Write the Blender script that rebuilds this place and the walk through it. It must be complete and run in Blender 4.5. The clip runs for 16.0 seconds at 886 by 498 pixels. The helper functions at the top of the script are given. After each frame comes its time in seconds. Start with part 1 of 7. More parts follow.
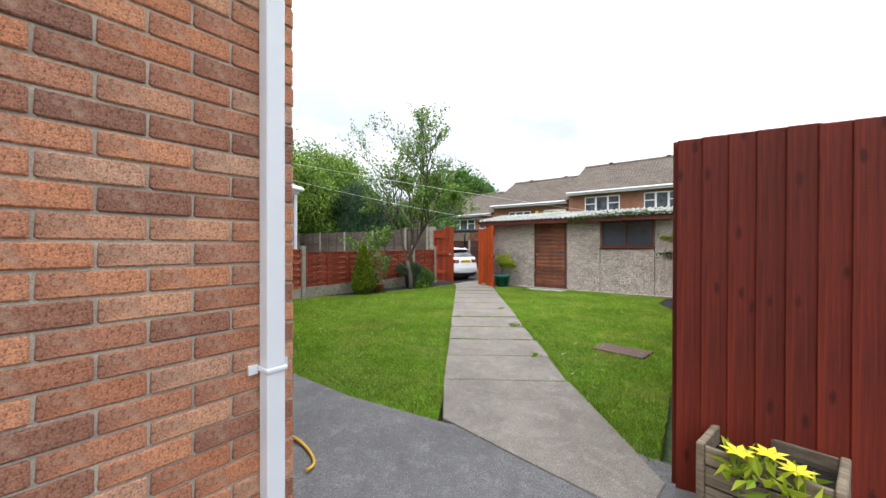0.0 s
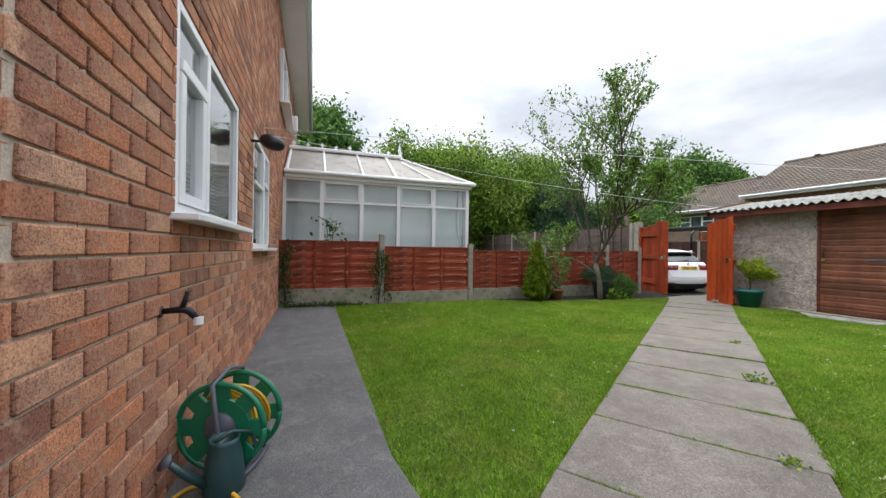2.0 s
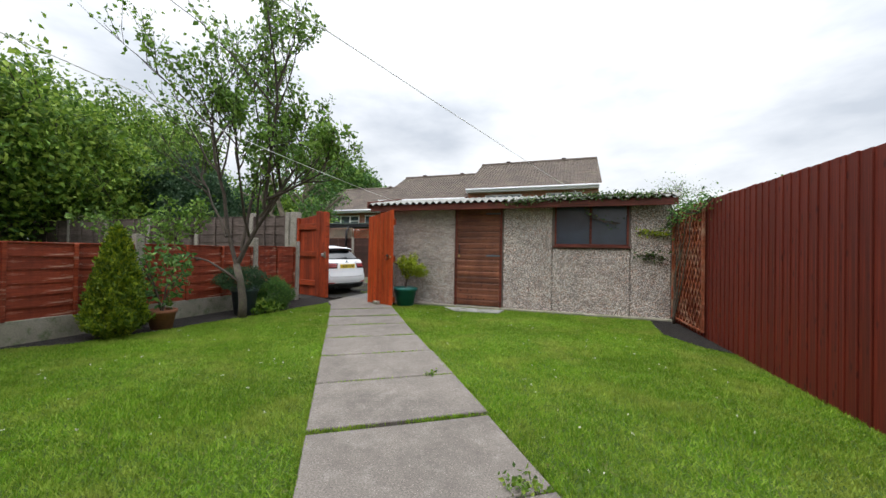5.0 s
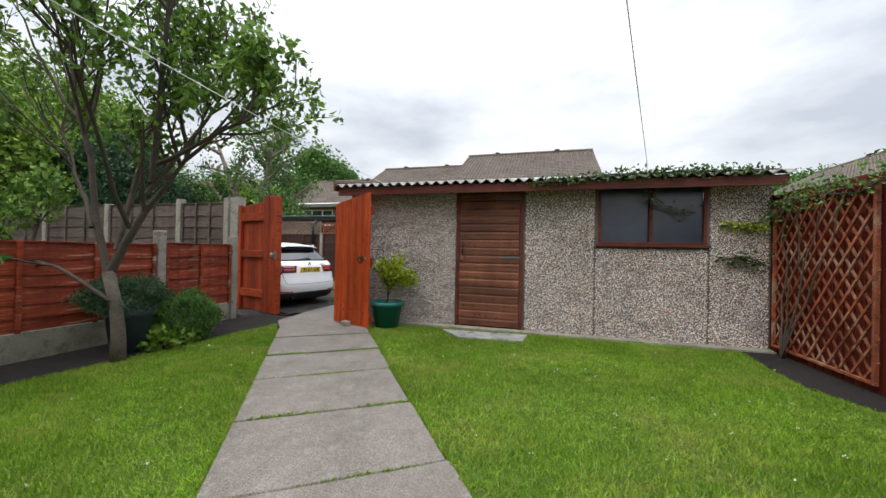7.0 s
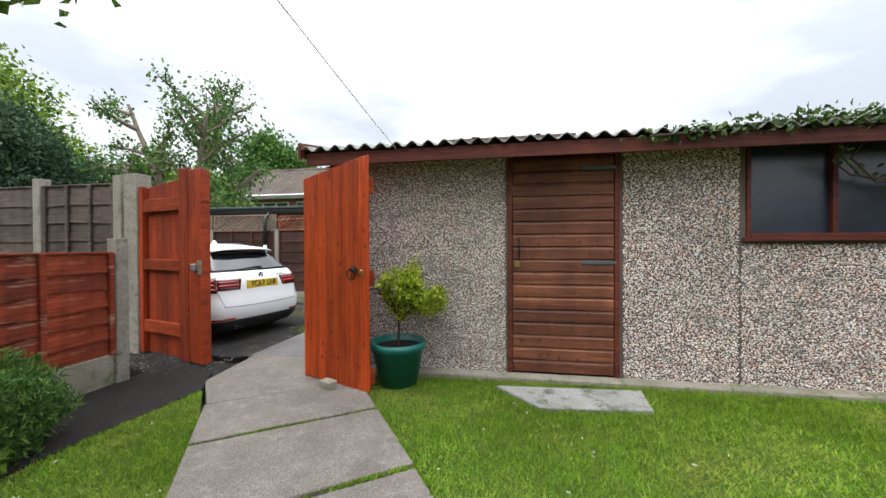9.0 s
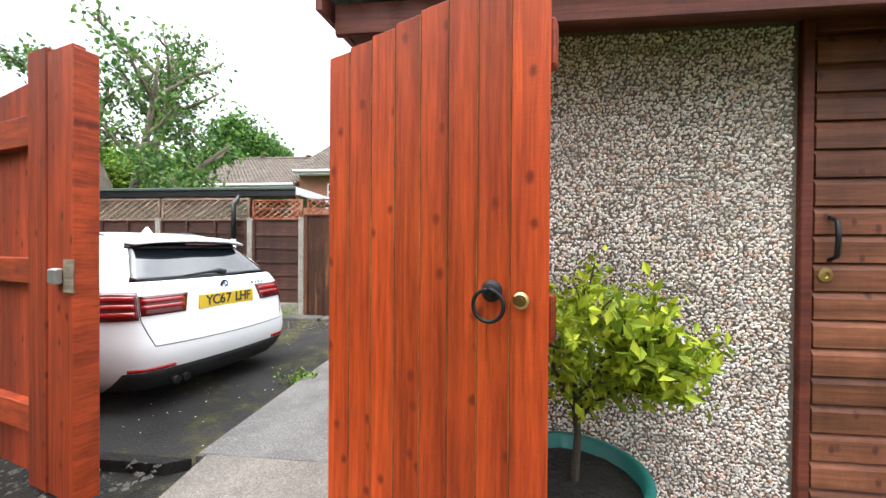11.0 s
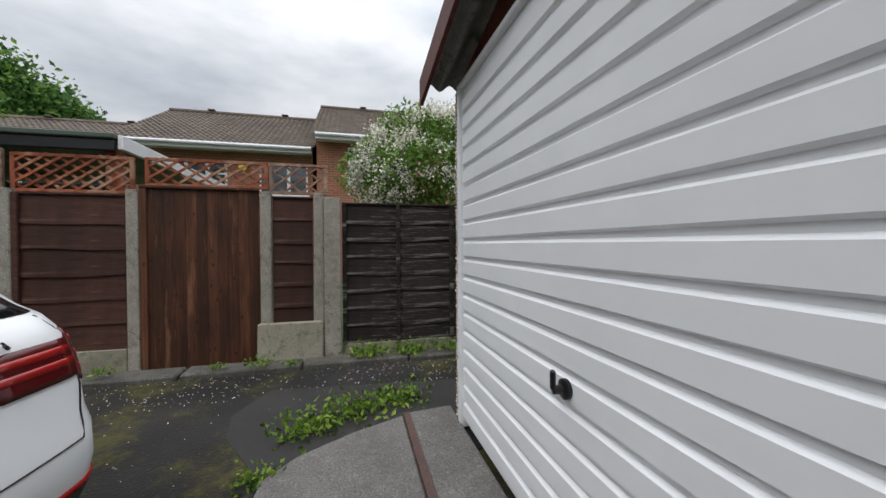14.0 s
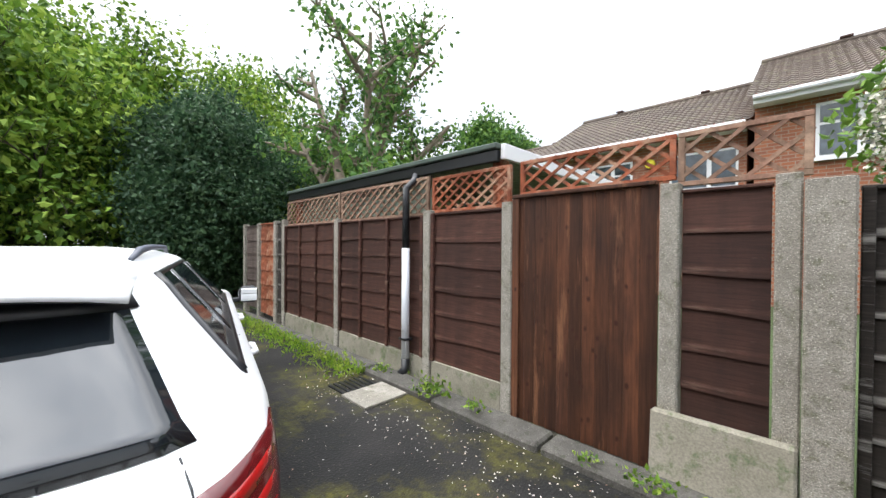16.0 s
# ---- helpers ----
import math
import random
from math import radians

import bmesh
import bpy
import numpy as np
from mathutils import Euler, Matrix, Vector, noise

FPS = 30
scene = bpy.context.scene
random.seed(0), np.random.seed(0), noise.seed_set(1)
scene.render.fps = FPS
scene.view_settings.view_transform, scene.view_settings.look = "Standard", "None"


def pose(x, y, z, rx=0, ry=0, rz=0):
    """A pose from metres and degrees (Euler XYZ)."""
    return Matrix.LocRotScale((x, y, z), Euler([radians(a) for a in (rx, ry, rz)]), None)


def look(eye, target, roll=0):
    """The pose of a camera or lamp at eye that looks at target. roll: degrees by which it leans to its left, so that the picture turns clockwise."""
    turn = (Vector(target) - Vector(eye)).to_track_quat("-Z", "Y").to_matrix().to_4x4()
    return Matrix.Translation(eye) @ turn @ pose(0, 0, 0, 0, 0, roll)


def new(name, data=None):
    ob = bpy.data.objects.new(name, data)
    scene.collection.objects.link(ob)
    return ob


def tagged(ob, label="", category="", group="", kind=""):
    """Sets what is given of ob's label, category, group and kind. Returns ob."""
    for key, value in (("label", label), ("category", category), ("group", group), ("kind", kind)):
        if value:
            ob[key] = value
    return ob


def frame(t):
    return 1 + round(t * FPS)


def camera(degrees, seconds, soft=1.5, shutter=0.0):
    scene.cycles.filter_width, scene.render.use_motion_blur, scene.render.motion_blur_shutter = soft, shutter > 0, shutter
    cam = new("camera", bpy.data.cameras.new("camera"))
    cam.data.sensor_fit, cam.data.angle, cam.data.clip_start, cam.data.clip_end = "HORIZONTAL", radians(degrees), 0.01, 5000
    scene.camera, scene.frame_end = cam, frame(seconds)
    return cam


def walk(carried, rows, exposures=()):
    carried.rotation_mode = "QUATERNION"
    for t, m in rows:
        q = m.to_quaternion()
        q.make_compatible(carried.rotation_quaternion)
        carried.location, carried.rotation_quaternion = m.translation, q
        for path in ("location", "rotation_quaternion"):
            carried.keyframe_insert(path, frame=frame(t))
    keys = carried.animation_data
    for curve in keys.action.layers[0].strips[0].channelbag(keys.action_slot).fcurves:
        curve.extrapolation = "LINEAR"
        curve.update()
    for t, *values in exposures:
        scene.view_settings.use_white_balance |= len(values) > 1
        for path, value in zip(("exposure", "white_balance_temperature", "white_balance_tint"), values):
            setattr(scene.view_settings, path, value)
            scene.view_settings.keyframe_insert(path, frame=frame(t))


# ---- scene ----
cam = camera(101.3, 16.0)
PATH = [
    (0, (0.108, 0.954, 1.178), (-1.121, 2.531, 1.166), 0.1),
    (0.5, (0.077, 1.322, 1.12), (-1.381, 2.69, 1.113), 0.1),
    (1, (-0.037, 1.723, 1.098), (-1.625, 2.939, 1.098), 0.0),
    (1.5, (-0.181, 2.057, 1.059), (-1.927, 3.032, 1.068), 0.1),
    (2, (-0.378, 2.35, 1.06), (-2.261, 3.022, 1.065), 0.7),
    (2.5, (-0.636, 2.611, 1.05), (-2.538, 3.229, 1.057), 1.1),
    (3, (-0.913, 2.842, 1.061), (-2.686, 3.768, 1.069), 2.2),
    (3.5, (-1.281, 3.213, 1.011), (-2.762, 4.557, 1.039), 1.7),
    (4, (-1.6, 3.56, 0.958), (-2.763, 5.186, 1.004), 1.5),
    (4.5, (-1.888, 3.848, 0.986), (-2.673, 5.687, 1.025), 0.9),
    (6.8, (-2.912, 5.75, 1.053), (-3.47, 7.67, 1.06), 1.2),
    (7, (-3.019, 5.935, 1.048), (-3.575, 7.856, 1.061), 1.2),
    (7.5, (-3.3, 6.386, 1.058), (-3.785, 8.326, 1.074), 1.4),
    (8, (-3.588, 6.845, 1.116), (-4.02, 8.798, 1.115), 1.3),
    (8.2, (-3.722, 7.004, 1.137), (-4.128, 8.963, 1.124), 0.9),
    (10.5, (-5.151, 8.926, 1.086), (-5.447, 10.904, 1.06), -0.2),
    (11, (-5.433, 9.318, 1.063), (-5.647, 11.306, 1.047), 0.4),
    (11.5, (-5.738, 9.672, 1.041), (-5.735, 11.672, 1.021), 0.3),
    (12, (-6.008, 9.924, 1.042), (-5.796, 11.913, 1.034), 0.8),
    (12.5, (-6.216, 10.179, 1.064), (-5.923, 12.157, 1.043), 0.6),
    (13, (-6.35, 10.45, 1.06), (-5.948, 12.41, 1.045), 0.4),
    (13.5, (-6.43, 10.80, 1.07), (-5.907, 12.731, 1.048), 0.4),
    (14, (-6.45, 11.08, 1.027), (-5.956, 13.018, 1.0), -0.3),
    (14.5, (-6.465, 11.427, 1.071), (-6.401, 13.425, 1.04), -0.4),
    (15, (-6.578, 11.761, 1.109), (-6.93, 13.729, 1.08), 0.2),
    (15.5, (-6.611, 12.13, 1.119), (-7.581, 13.879, 1.104), 0.5),
    (16, (-6.699, 12.459, 1.177), (-8.1, 13.885, 1.157), 0.4),
]
EXPOSURES = [(0, 0.88), (1.5, 0.6), (3.5, 0.5), (7.0, 0.4), (8.0, 0.52), (10.5, 1.2), (11.5, 1.6), (12.5, 1.2), (13.5, 0.15), (14.0, -0.05), (14.5, -0.15), (15.0, -0.2), (15.5, 0.65), (16.0, 1.05)]
walk(cam, [(t, look(eye, target, roll)) for t, eye, target, roll in PATH], EXPOSURES)

# ---- light ----
world = bpy.data.worlds.new("overcast")
scene.world = world
world.use_nodes = True
wn, wl = world.node_tree.nodes, world.node_tree.links
wn.clear()
w_sky = wn.new("ShaderNodeTexSky")
w_sky.sky_type, w_sky.sun_disc = "NISHITA", False
w_sky.sun_elevation, w_sky.sun_rotation = radians(52), radians(215)
w_sky.air_density, w_sky.dust_density = 1.0, 2.0
w_co = wn.new("ShaderNodeTexCoord")
w_map = wn.new("ShaderNodeMapping")
w_map.inputs["Scale"].default_value = (1.0, 1.0, 2.6)
w_noise = wn.new("ShaderNodeTexNoise")
w_noise.inputs["Scale"].default_value, w_noise.inputs["Detail"].default_value, w_noise.inputs["Roughness"].default_value = 2.2, 6, 0.52
w_ramp = wn.new("ShaderNodeValToRGB")
w_ramp.color_ramp.elements[0].position, w_ramp.color_ramp.elements[0].color = 0.36, (5.5, 5.9, 6.5, 1)
w_ramp.color_ramp.elements[1].position, w_ramp.color_ramp.elements[1].color = 0.60, (9.4, 9.6, 9.9, 1)
w_mix = wn.new("ShaderNodeMix")
w_mix.data_type = "RGBA"
w_mix.inputs[0].default_value = 0.88
w_bg, w_out = wn.new("ShaderNodeBackground"), wn.new("ShaderNodeOutputWorld")
w_bg.inputs["Strength"].default_value = 0.1
wl.new(w_co.outputs["Generated"], w_map.inputs["Vector"])
wl.new(w_map.outputs[0], w_noise.inputs["Vector"])
wl.new(w_noise.outputs[0], w_ramp.inputs[0])
wl.new(w_sky.outputs[0], w_mix.inputs["A"])
wl.new(w_ramp.outputs[0], w_mix.inputs["B"])
w_sep, w_pow, w_mul, w_max = wn.new("ShaderNodeSeparateXYZ"), wn.new("ShaderNodeMath"), wn.new("ShaderNodeMath"), wn.new("ShaderNodeMath")
w_max.operation, w_pow.operation, w_mul.operation = "MAXIMUM", "POWER", "MULTIPLY_ADD"
w_max.inputs[1].default_value, w_pow.inputs[1].default_value, w_mul.inputs[1].default_value, w_mul.inputs[2].default_value = 0.0, 3.0, 3.1, 0.88
w_lit = wn.new("ShaderNodeVectorMath")
w_lit.operation = "SCALE"
wl.new(w_co.outputs["Generated"], w_sep.inputs[0])
wl.new(w_sep.outputs["Z"], w_max.inputs[0])
wl.new(w_max.outputs[0], w_pow.inputs[0])
wl.new(w_pow.outputs[0], w_mul.inputs[0])
wl.new(w_mix.outputs["Result"], w_lit.inputs[0])
wl.new(w_mul.outputs[0], w_lit.inputs["Scale"])
wl.new(w_lit.outputs[0], w_bg.inputs["Color"])
wl.new(w_bg.outputs[0], w_out.inputs["Surface"])
sun = new("sun", bpy.data.lights.new("sun", "SUN"))
sun.data.energy, sun.data.angle, sun.data.color = 1.15, radians(50), (1.0, 0.97, 0.92)
sun.matrix_world = look((-10, -14, 25), (0, 0, 0))


# ---- materials ----
class Nodes:
    def __init__(self, name, rough=0.8, metal=0.0, spec=0.5):
        self.mat = bpy.data.materials.new(name)
        self.mat.use_nodes = True
        self.n, self.l = self.mat.node_tree.nodes, self.mat.node_tree.links
        self.b = self.n["Principled BSDF"]
        self.b.inputs["Roughness"].default_value = rough
        self.b.inputs["Metallic"].default_value = metal
        self.b.inputs["Specular IOR Level"].default_value = spec
        self.co = self.n.new("ShaderNodeTexCoord").outputs["Object"]

    def put(self, socket, value):
        if isinstance(value, bpy.types.NodeSocket):
            self.l.new(value, socket)
        elif isinstance(value, tuple) and len(value) == 3 and socket.type == "RGBA":
            socket.default_value = (*value, 1)
        else:
            socket.default_value = value

    def scaled(self, s, vec=None):
        m = self.n.new("ShaderNodeMapping")
        m.inputs["Scale"].default_value = s
        self.l.new(vec or self.co, m.inputs["Vector"])
        return m.outputs[0]

    def noise(self, scale, detail=4, rough=0.55, vec=None):
        t = self.n.new("ShaderNodeTexNoise")
        t.inputs["Scale"].default_value, t.inputs["Detail"].default_value, t.inputs["Roughness"].default_value = scale, detail, rough
        self.l.new(vec or self.co, t.inputs["Vector"])
        return t.outputs[0]

    def voronoi(self, scale, vec=None, out="Distance"):
        t = self.n.new("ShaderNodeTexVoronoi")
        t.inputs["Scale"].default_value = scale
        self.l.new(vec or self.co, t.inputs["Vector"])
        return t.outputs[out]

    def ramp(self, fac, *stops):
        r = self.n.new("ShaderNodeValToRGB")
        self.l.new(fac, r.inputs[0])
        e = r.color_ramp.elements
        while len(e) < len(stops):
            e.new(0.5)
        for k, (p, c) in zip(e, stops):
            k.position, k.color = p, (*(c if isinstance(c, tuple) else (c, c, c)), 1)
        return r.outputs[0]

    def mix(self, fac, a, b, blend="MIX"):
        m = self.n.new("ShaderNodeMix")
        m.data_type, m.blend_type = "RGBA", blend
        self.put(m.inputs[0], fac)
        self.put(m.inputs["A"], a)
        self.put(m.inputs["B"], b)
        return m.outputs["Result"]

    def rand(self, joined=False):
        if joined:
            return self.n.new("ShaderNodeNewGeometry").outputs["Random Per Island"]
        return self.n.new("ShaderNodeObjectInfo").outputs["Random"]

    def bump(self, height, strength=0.3, dist=0.01):
        b = self.n.new("ShaderNodeBump")
        b.inputs["Strength"].default_value, b.inputs["Distance"].default_value = strength, dist
        self.l.new(height, b.inputs["Height"])
        self.l.new(b.outputs[0], self.b.inputs["Normal"])

    def color(self, c):
        self.put(self.b.inputs["Base Color"], c)
        return self.mat


def mottled(name, c1, c2, scale=6.0, fine=80.0, rough=0.8, bump=0.3, dist=0.004, metal=0.0, c3=None, speck=False):
    m = Nodes(name, rough, metal)
    base = m.mix(m.ramp(m.noise(scale, 5), (0.35, 0.0), (0.65, 1.0)), c1, c2)
    if c3:
        base = m.mix(m.ramp(m.noise(scale * 3.1, 6, 0.7), (0.52, 0.0), (0.66, 1.0)), base, c3)
    fine_n = m.noise(fine, 4, 0.65)
    base = m.mix(0.75 if speck else 0.45, base, m.ramp(fine_n, (0.3, 0.2), (0.7, 1.25)), "MULTIPLY")
    if speck:
        stain = m.mix(1.0, m.ramp(m.noise(scale * 0.6, 6, 0.75), (0.45, 0.0), (0.62, 1.0)), m.ramp(m.noise(scale * 9.0, 5, 0.7), (0.35, 0.2), (0.6, 1.0)), "MULTIPLY")
        base = m.mix(stain, base, tuple(q * 0.62 for q in c2))
        base = m.mix(m.ramp(m.voronoi(95.0), (0.10, 0.75), (0.22, 0.0)), base, tuple(min(q * 1.9, 0.8) for q in c1))
        base = m.mix(m.ramp(m.voronoi(61.0), (0.08, 0.7), (0.17, 0.0)), base, tuple(q * 0.35 for q in c1))
    m.bump(fine_n, bump, dist)
    return m.color(base)


def plain(name, c, rough=0.5, metal=0.0, spec=0.5, var=0.08):
    m = Nodes(name, rough, metal, spec)
    n = m.ramp(m.noise(3.0, 5, 0.6), (0.3, 1 - var * 2), (0.7, 1.0))
    return m.color(m.mix(1.0, c, n, "MULTIPLY"))


def brick_material(name, joined):
    m = Nodes(name, 0.9, 0, 0.25)
    tone = m.ramp(m.rand(joined), (0.0, (0.36, 0.16, 0.10)), (0.14, (0.27, 0.13, 0.09)), (0.28, (0.50, 0.20, 0.105)), (0.45, (0.60, 0.27, 0.15)), (0.6, (0.42, 0.18, 0.11)), (0.75, (0.62, 0.33, 0.20)), (0.88, (0.44, 0.20, 0.125)), (1.0, (0.60, 0.36, 0.24)))
    band = m.mix(m.ramp(m.noise(6.0, 4, 0.6), (0.48, 0.0), (0.62, 0.7)), tone, (0.23, 0.105, 0.075))
    pits = m.noise(130.0, 3, 0.8)
    grit = m.noise(320.0, 3, 0.8)
    c = m.mix(0.9, band, m.ramp(pits, (0.34, 0.30), (0.46, 0.9), (0.62, 1.3)), "MULTIPLY")
    c = m.mix(0.5, c, m.ramp(grit, (0.35, 0.5), (0.65, 1.2)), "MULTIPLY")
    c = m.mix(m.ramp(m.noise(11.0, 6, 0.7), (0.56, 0.0), (0.72, 0.5)), c, (0.60, 0.42, 0.30))
    m.bump(pits, 0.6 if joined else 1.0, 0.002 if joined else 0.005)
    return m.color(c)


def timber(name, c1, c2, joined=False, grain=(1, 1, 0.05), rough=0.75, knots=True, worn=None, wear=(0.62, 0.72), var=0.5):
    m = Nodes(name, rough, 0, 0.3)
    g = m.noise(75.0, 6, 0.7, m.scaled(grain))
    streak = m.noise(16.0, 5, 0.65, m.scaled(tuple(q * 1.0 for q in grain)))
    big = m.noise(2.4, 5, 0.65, m.scaled((2.0, 2.0, 0.6)))
    c = m.mix(m.ramp(big, (0.35, 0.0), (0.62, 1.0)), c1, c2)
    c = m.mix(0.8, c, m.ramp(g, (0.32, 0.42), (0.62, 1.15)), "MULTIPLY")
    c = m.mix(0.55, c, m.ramp(streak, (0.36, 0.4), (0.6, 1.15)), "MULTIPLY")
    c = m.mix(var, c, m.ramp(m.rand(joined), (0.0, 0.4), (1.0, 1.25)), "MULTIPLY")
    if knots:
        flat = m.n.new("ShaderNodeMapping")
        flat.inputs["Scale"].default_value = (11.0, 0.0, 7.0)
        flat.inputs["Rotation"].default_value = (radians(90), 0, 0)
        shift = m.n.new("ShaderNodeVectorMath")
        m.l.new(m.co, shift.inputs[0])
        m.l.new(m.rand(joined), shift.inputs[1])
        m.l.new(shift.outputs[0], flat.inputs["Vector"])
        vo = m.n.new("ShaderNodeTexVoronoi")
        vo.voronoi_dimensions = "2D"
        vo.inputs["Scale"].default_value = 1.0
        m.l.new(flat.outputs[0], vo.inputs["Vector"])
        k = m.mix(0.14, vo.outputs["Distance"], m.noise(30.0, 3))
        there = m.ramp(vo.outputs["Color"], (0.52, 0.0), (0.55, 1.0))
        knot = m.mix(1.0, there, m.ramp(k, (0.12, 0.95), (0.145, 0.5), (0.155, 0.8), (0.17, 0.3), (0.21, 0.0)), "MULTIPLY")
        c = m.mix(knot, c, (c1[0] * 0.28, c1[1] * 0.22, c1[2] * 0.3))
    if worn:
        c = m.mix(m.ramp(m.noise(9.0, 7, 0.75, m.scaled(tuple(max(q, 0.09) for q in grain))), (wear[0], 0.0), (wear[1], 0.8)), c, worn)
    saw = m.noise(60.0, 3, 0.6, m.scaled(tuple(1.0 / max(q, 0.3) if q < 1 else 0.25 for q in grain)))
    c = m.mix(0.07, c, m.ramp(saw, (0.35, 0.6), (0.6, 1.15)), "MULTIPLY")
    m.bump(m.mix(0.2, m.mix(0.5, g, streak), saw), 0.8, 0.004)
    return m.color(c)


M = {}
M["brick"] = brick_material("brick_single", False)
M["brick_joined"] = brick_material("brick_joined", True)
M["mortar"] = mottled("mortar", (0.58, 0.50, 0.41), (0.46, 0.39, 0.32), 8, 160, 0.95, 0.7, 0.003)
M["concrete"] = mottled("concrete_slab", (0.235, 0.208, 0.18), (0.185, 0.162, 0.14), 3.0, 120, 0.92, 0.7, 0.004, c3=(0.27, 0.245, 0.215), speck=True)
M["broomed"] = mottled("broomed_concrete", (0.20, 0.19, 0.18), (0.15, 0.142, 0.135), 3.0, 90, 0.92, 0.9, 0.006, c3=(0.23, 0.22, 0.205), speck=True)
M["kerb"] = mottled("kerb_concrete", (0.15, 0.14, 0.125), (0.09, 0.085, 0.075), 5, 110, 0.95, 0.9, 0.006, c3=(0.06, 0.065, 0.04), speck=True)
M["hinge"] = plain("blue_grey_iron", (0.10, 0.13, 0.15), 0.55, 0.5)
M["patio"] = mottled("patio_concrete", (0.155, 0.15, 0.15), (0.115, 0.112, 0.115), 2.2, 110, 0.9, 0.7, 0.004, c3=(0.185, 0.18, 0.175), speck=True)
M["post"] = mottled("post_concrete", (0.42, 0.39, 0.34), (0.33, 0.305, 0.26), 5, 150, 0.95, 0.9, 0.005, c3=(0.18, 0.175, 0.12), speck=True)
M["gravel_board"] = mottled("board_concrete", (0.35, 0.32, 0.265), (0.24, 0.225, 0.17), 3, 100, 0.95, 0.4, 0.003, c3=(0.13, 0.16, 0.08))
M["soil"] = mottled("soil", (0.022, 0.017, 0.014), (0.012, 0.010, 0.009), 12, 60, 1.0, 1.0, 0.03)
M["under"] = mottled("turf_base", (0.09, 0.165, 0.012), (0.06, 0.12, 0.010), 4, 90, 1.0, 1.0, 0.02, c3=(0.18, 0.19, 0.04))
M["meadow"] = mottled("meadow", (0.06, 0.09, 0.025), (0.04, 0.06, 0.02), 0.3, 8, 1.0, 0.6, 0.05)


def asphalt_material():
    m = Nodes("lane_asphalt", 0.9, 0, 0.3)
    st = m.voronoi(70.0)
    c = m.mix(m.ramp(m.noise(1.3, 5), (0.4, 0.0), (0.6, 1.0)), (0.014, 0.0135, 0.013), (0.027, 0.025, 0.024))
    c = m.mix(m.ramp(m.voronoi(34.0), (0.06, 0.6), (0.13, 0.0)), c, (0.20, 0.18, 0.15))
    c = m.mix(0.6, c, m.ramp(m.noise(220.0, 4, 0.8), (0.3, 0.4), (0.7, 1.5)), "MULTIPLY")
    moss = m.mix(1.0, m.ramp(m.noise(1.1, 7, 0.75), (0.50, 0.0), (0.64, 0.9)), m.ramp(m.noise(17.0, 5, 0.7), (0.34, 0.15), (0.54, 1.0)), "MULTIPLY")
    c = m.mix(moss, c, m.mix(m.noise(40.0), (0.045, 0.042, 0.010), (0.13, 0.12, 0.022)))
    m.bump(st, 0.6, 0.01)
    return m.color(c)


M["asphalt"] = asphalt_material()
M["patch"] = mottled("asphalt_patch", (0.034, 0.031, 0.029), (0.025, 0.023, 0.022), 3, 260, 0.88, 0.5, 0.004)
M["white"] = plain("white_plastic", (0.80, 0.81, 0.83), 0.3, var=0.04)
M["door_white"] = plain("garage_door_white", (0.84, 0.865, 0.89), 0.38, var=0.03)
M["grey_white"] = plain("downpipe_white", (0.70, 0.72, 0.76), 0.35, var=0.04)
M["black"] = plain("black_plastic", (0.012, 0.013, 0.016), 0.35)
M["rubber"] = plain("rubber", (0.015, 0.015, 0.016), 0.8)
M["iron"] = plain("black_iron", (0.02, 0.022, 0.025), 0.45, 0.6)
M["steel"] = plain("galvanised_steel", (0.55, 0.56, 0.57), 0.4, 0.9)
M["brass"] = plain("brass", (0.55, 0.42, 0.18), 0.3, 1.0)
M["orange_panel"] = timber("orange_stained_laps", (0.37, 0.062, 0.022), (0.20, 0.034, 0.014), False, (0.06, 0.06, 1.0), worn=(0.50, 0.34, 0.25), knots=False, wear=(0.54, 0.63))
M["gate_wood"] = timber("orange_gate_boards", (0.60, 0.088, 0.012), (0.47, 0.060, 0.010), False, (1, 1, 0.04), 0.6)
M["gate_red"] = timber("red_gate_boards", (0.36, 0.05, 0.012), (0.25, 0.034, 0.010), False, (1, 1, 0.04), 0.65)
M["gate_rail"] = timber("orange_gate_rails", (0.42, 0.062, 0.014), (0.28, 0.040, 0.011), False, (0.1, 0.1, 1.0), 0.6)
M["gate_stile"] = timber("red_gate_stiles", (0.38, 0.052, 0.013), (0.26, 0.036, 0.010), False, (1, 1, 0.04), 0.6)
M["red_fence"] = timber("red_fence_boards", (0.17, 0.021, 0.008), (0.11, 0.013, 0.006), False, (1, 1, 0.04), 0.7, knots=True, var=0.25)
M["red_fascia"] = timber("red_brown_fascia", (0.17, 0.042, 0.026), (0.12, 0.03, 0.02), False, (0.05, 1, 1), 0.6, knots=False)
M["door_wood"] = timber("brown_red_door_boards", (0.245, 0.092, 0.048), (0.16, 0.056, 0.031), False, (0.05, 1.0, 1.0), 0.55, knots=True)
M["brown_panel"] = timber("dark_brown_laps", (0.082, 0.033, 0.022), (0.052, 0.022, 0.016), False, (0.06, 1, 1.0), 0.75, knots=False, worn=(0.16, 0.10, 0.075), wear=(0.56, 0.68))
M["brown_gate"] = timber("brown_gate_boards", (0.125, 0.046, 0.021), (0.062, 0.025, 0.014), False, (1, 1, 0.04), 0.7, knots=True, worn=(0.24, 0.11, 0.055), wear=(0.56, 0.70), var=0.6)
M["grey_panel"] = timber("weathered_grey_laps", (0.16, 0.125, 0.11), (0.10, 0.075, 0.065), False, (0.06, 0.5, 1.0), 0.9, knots=False, worn=(0.26, 0.22, 0.19))
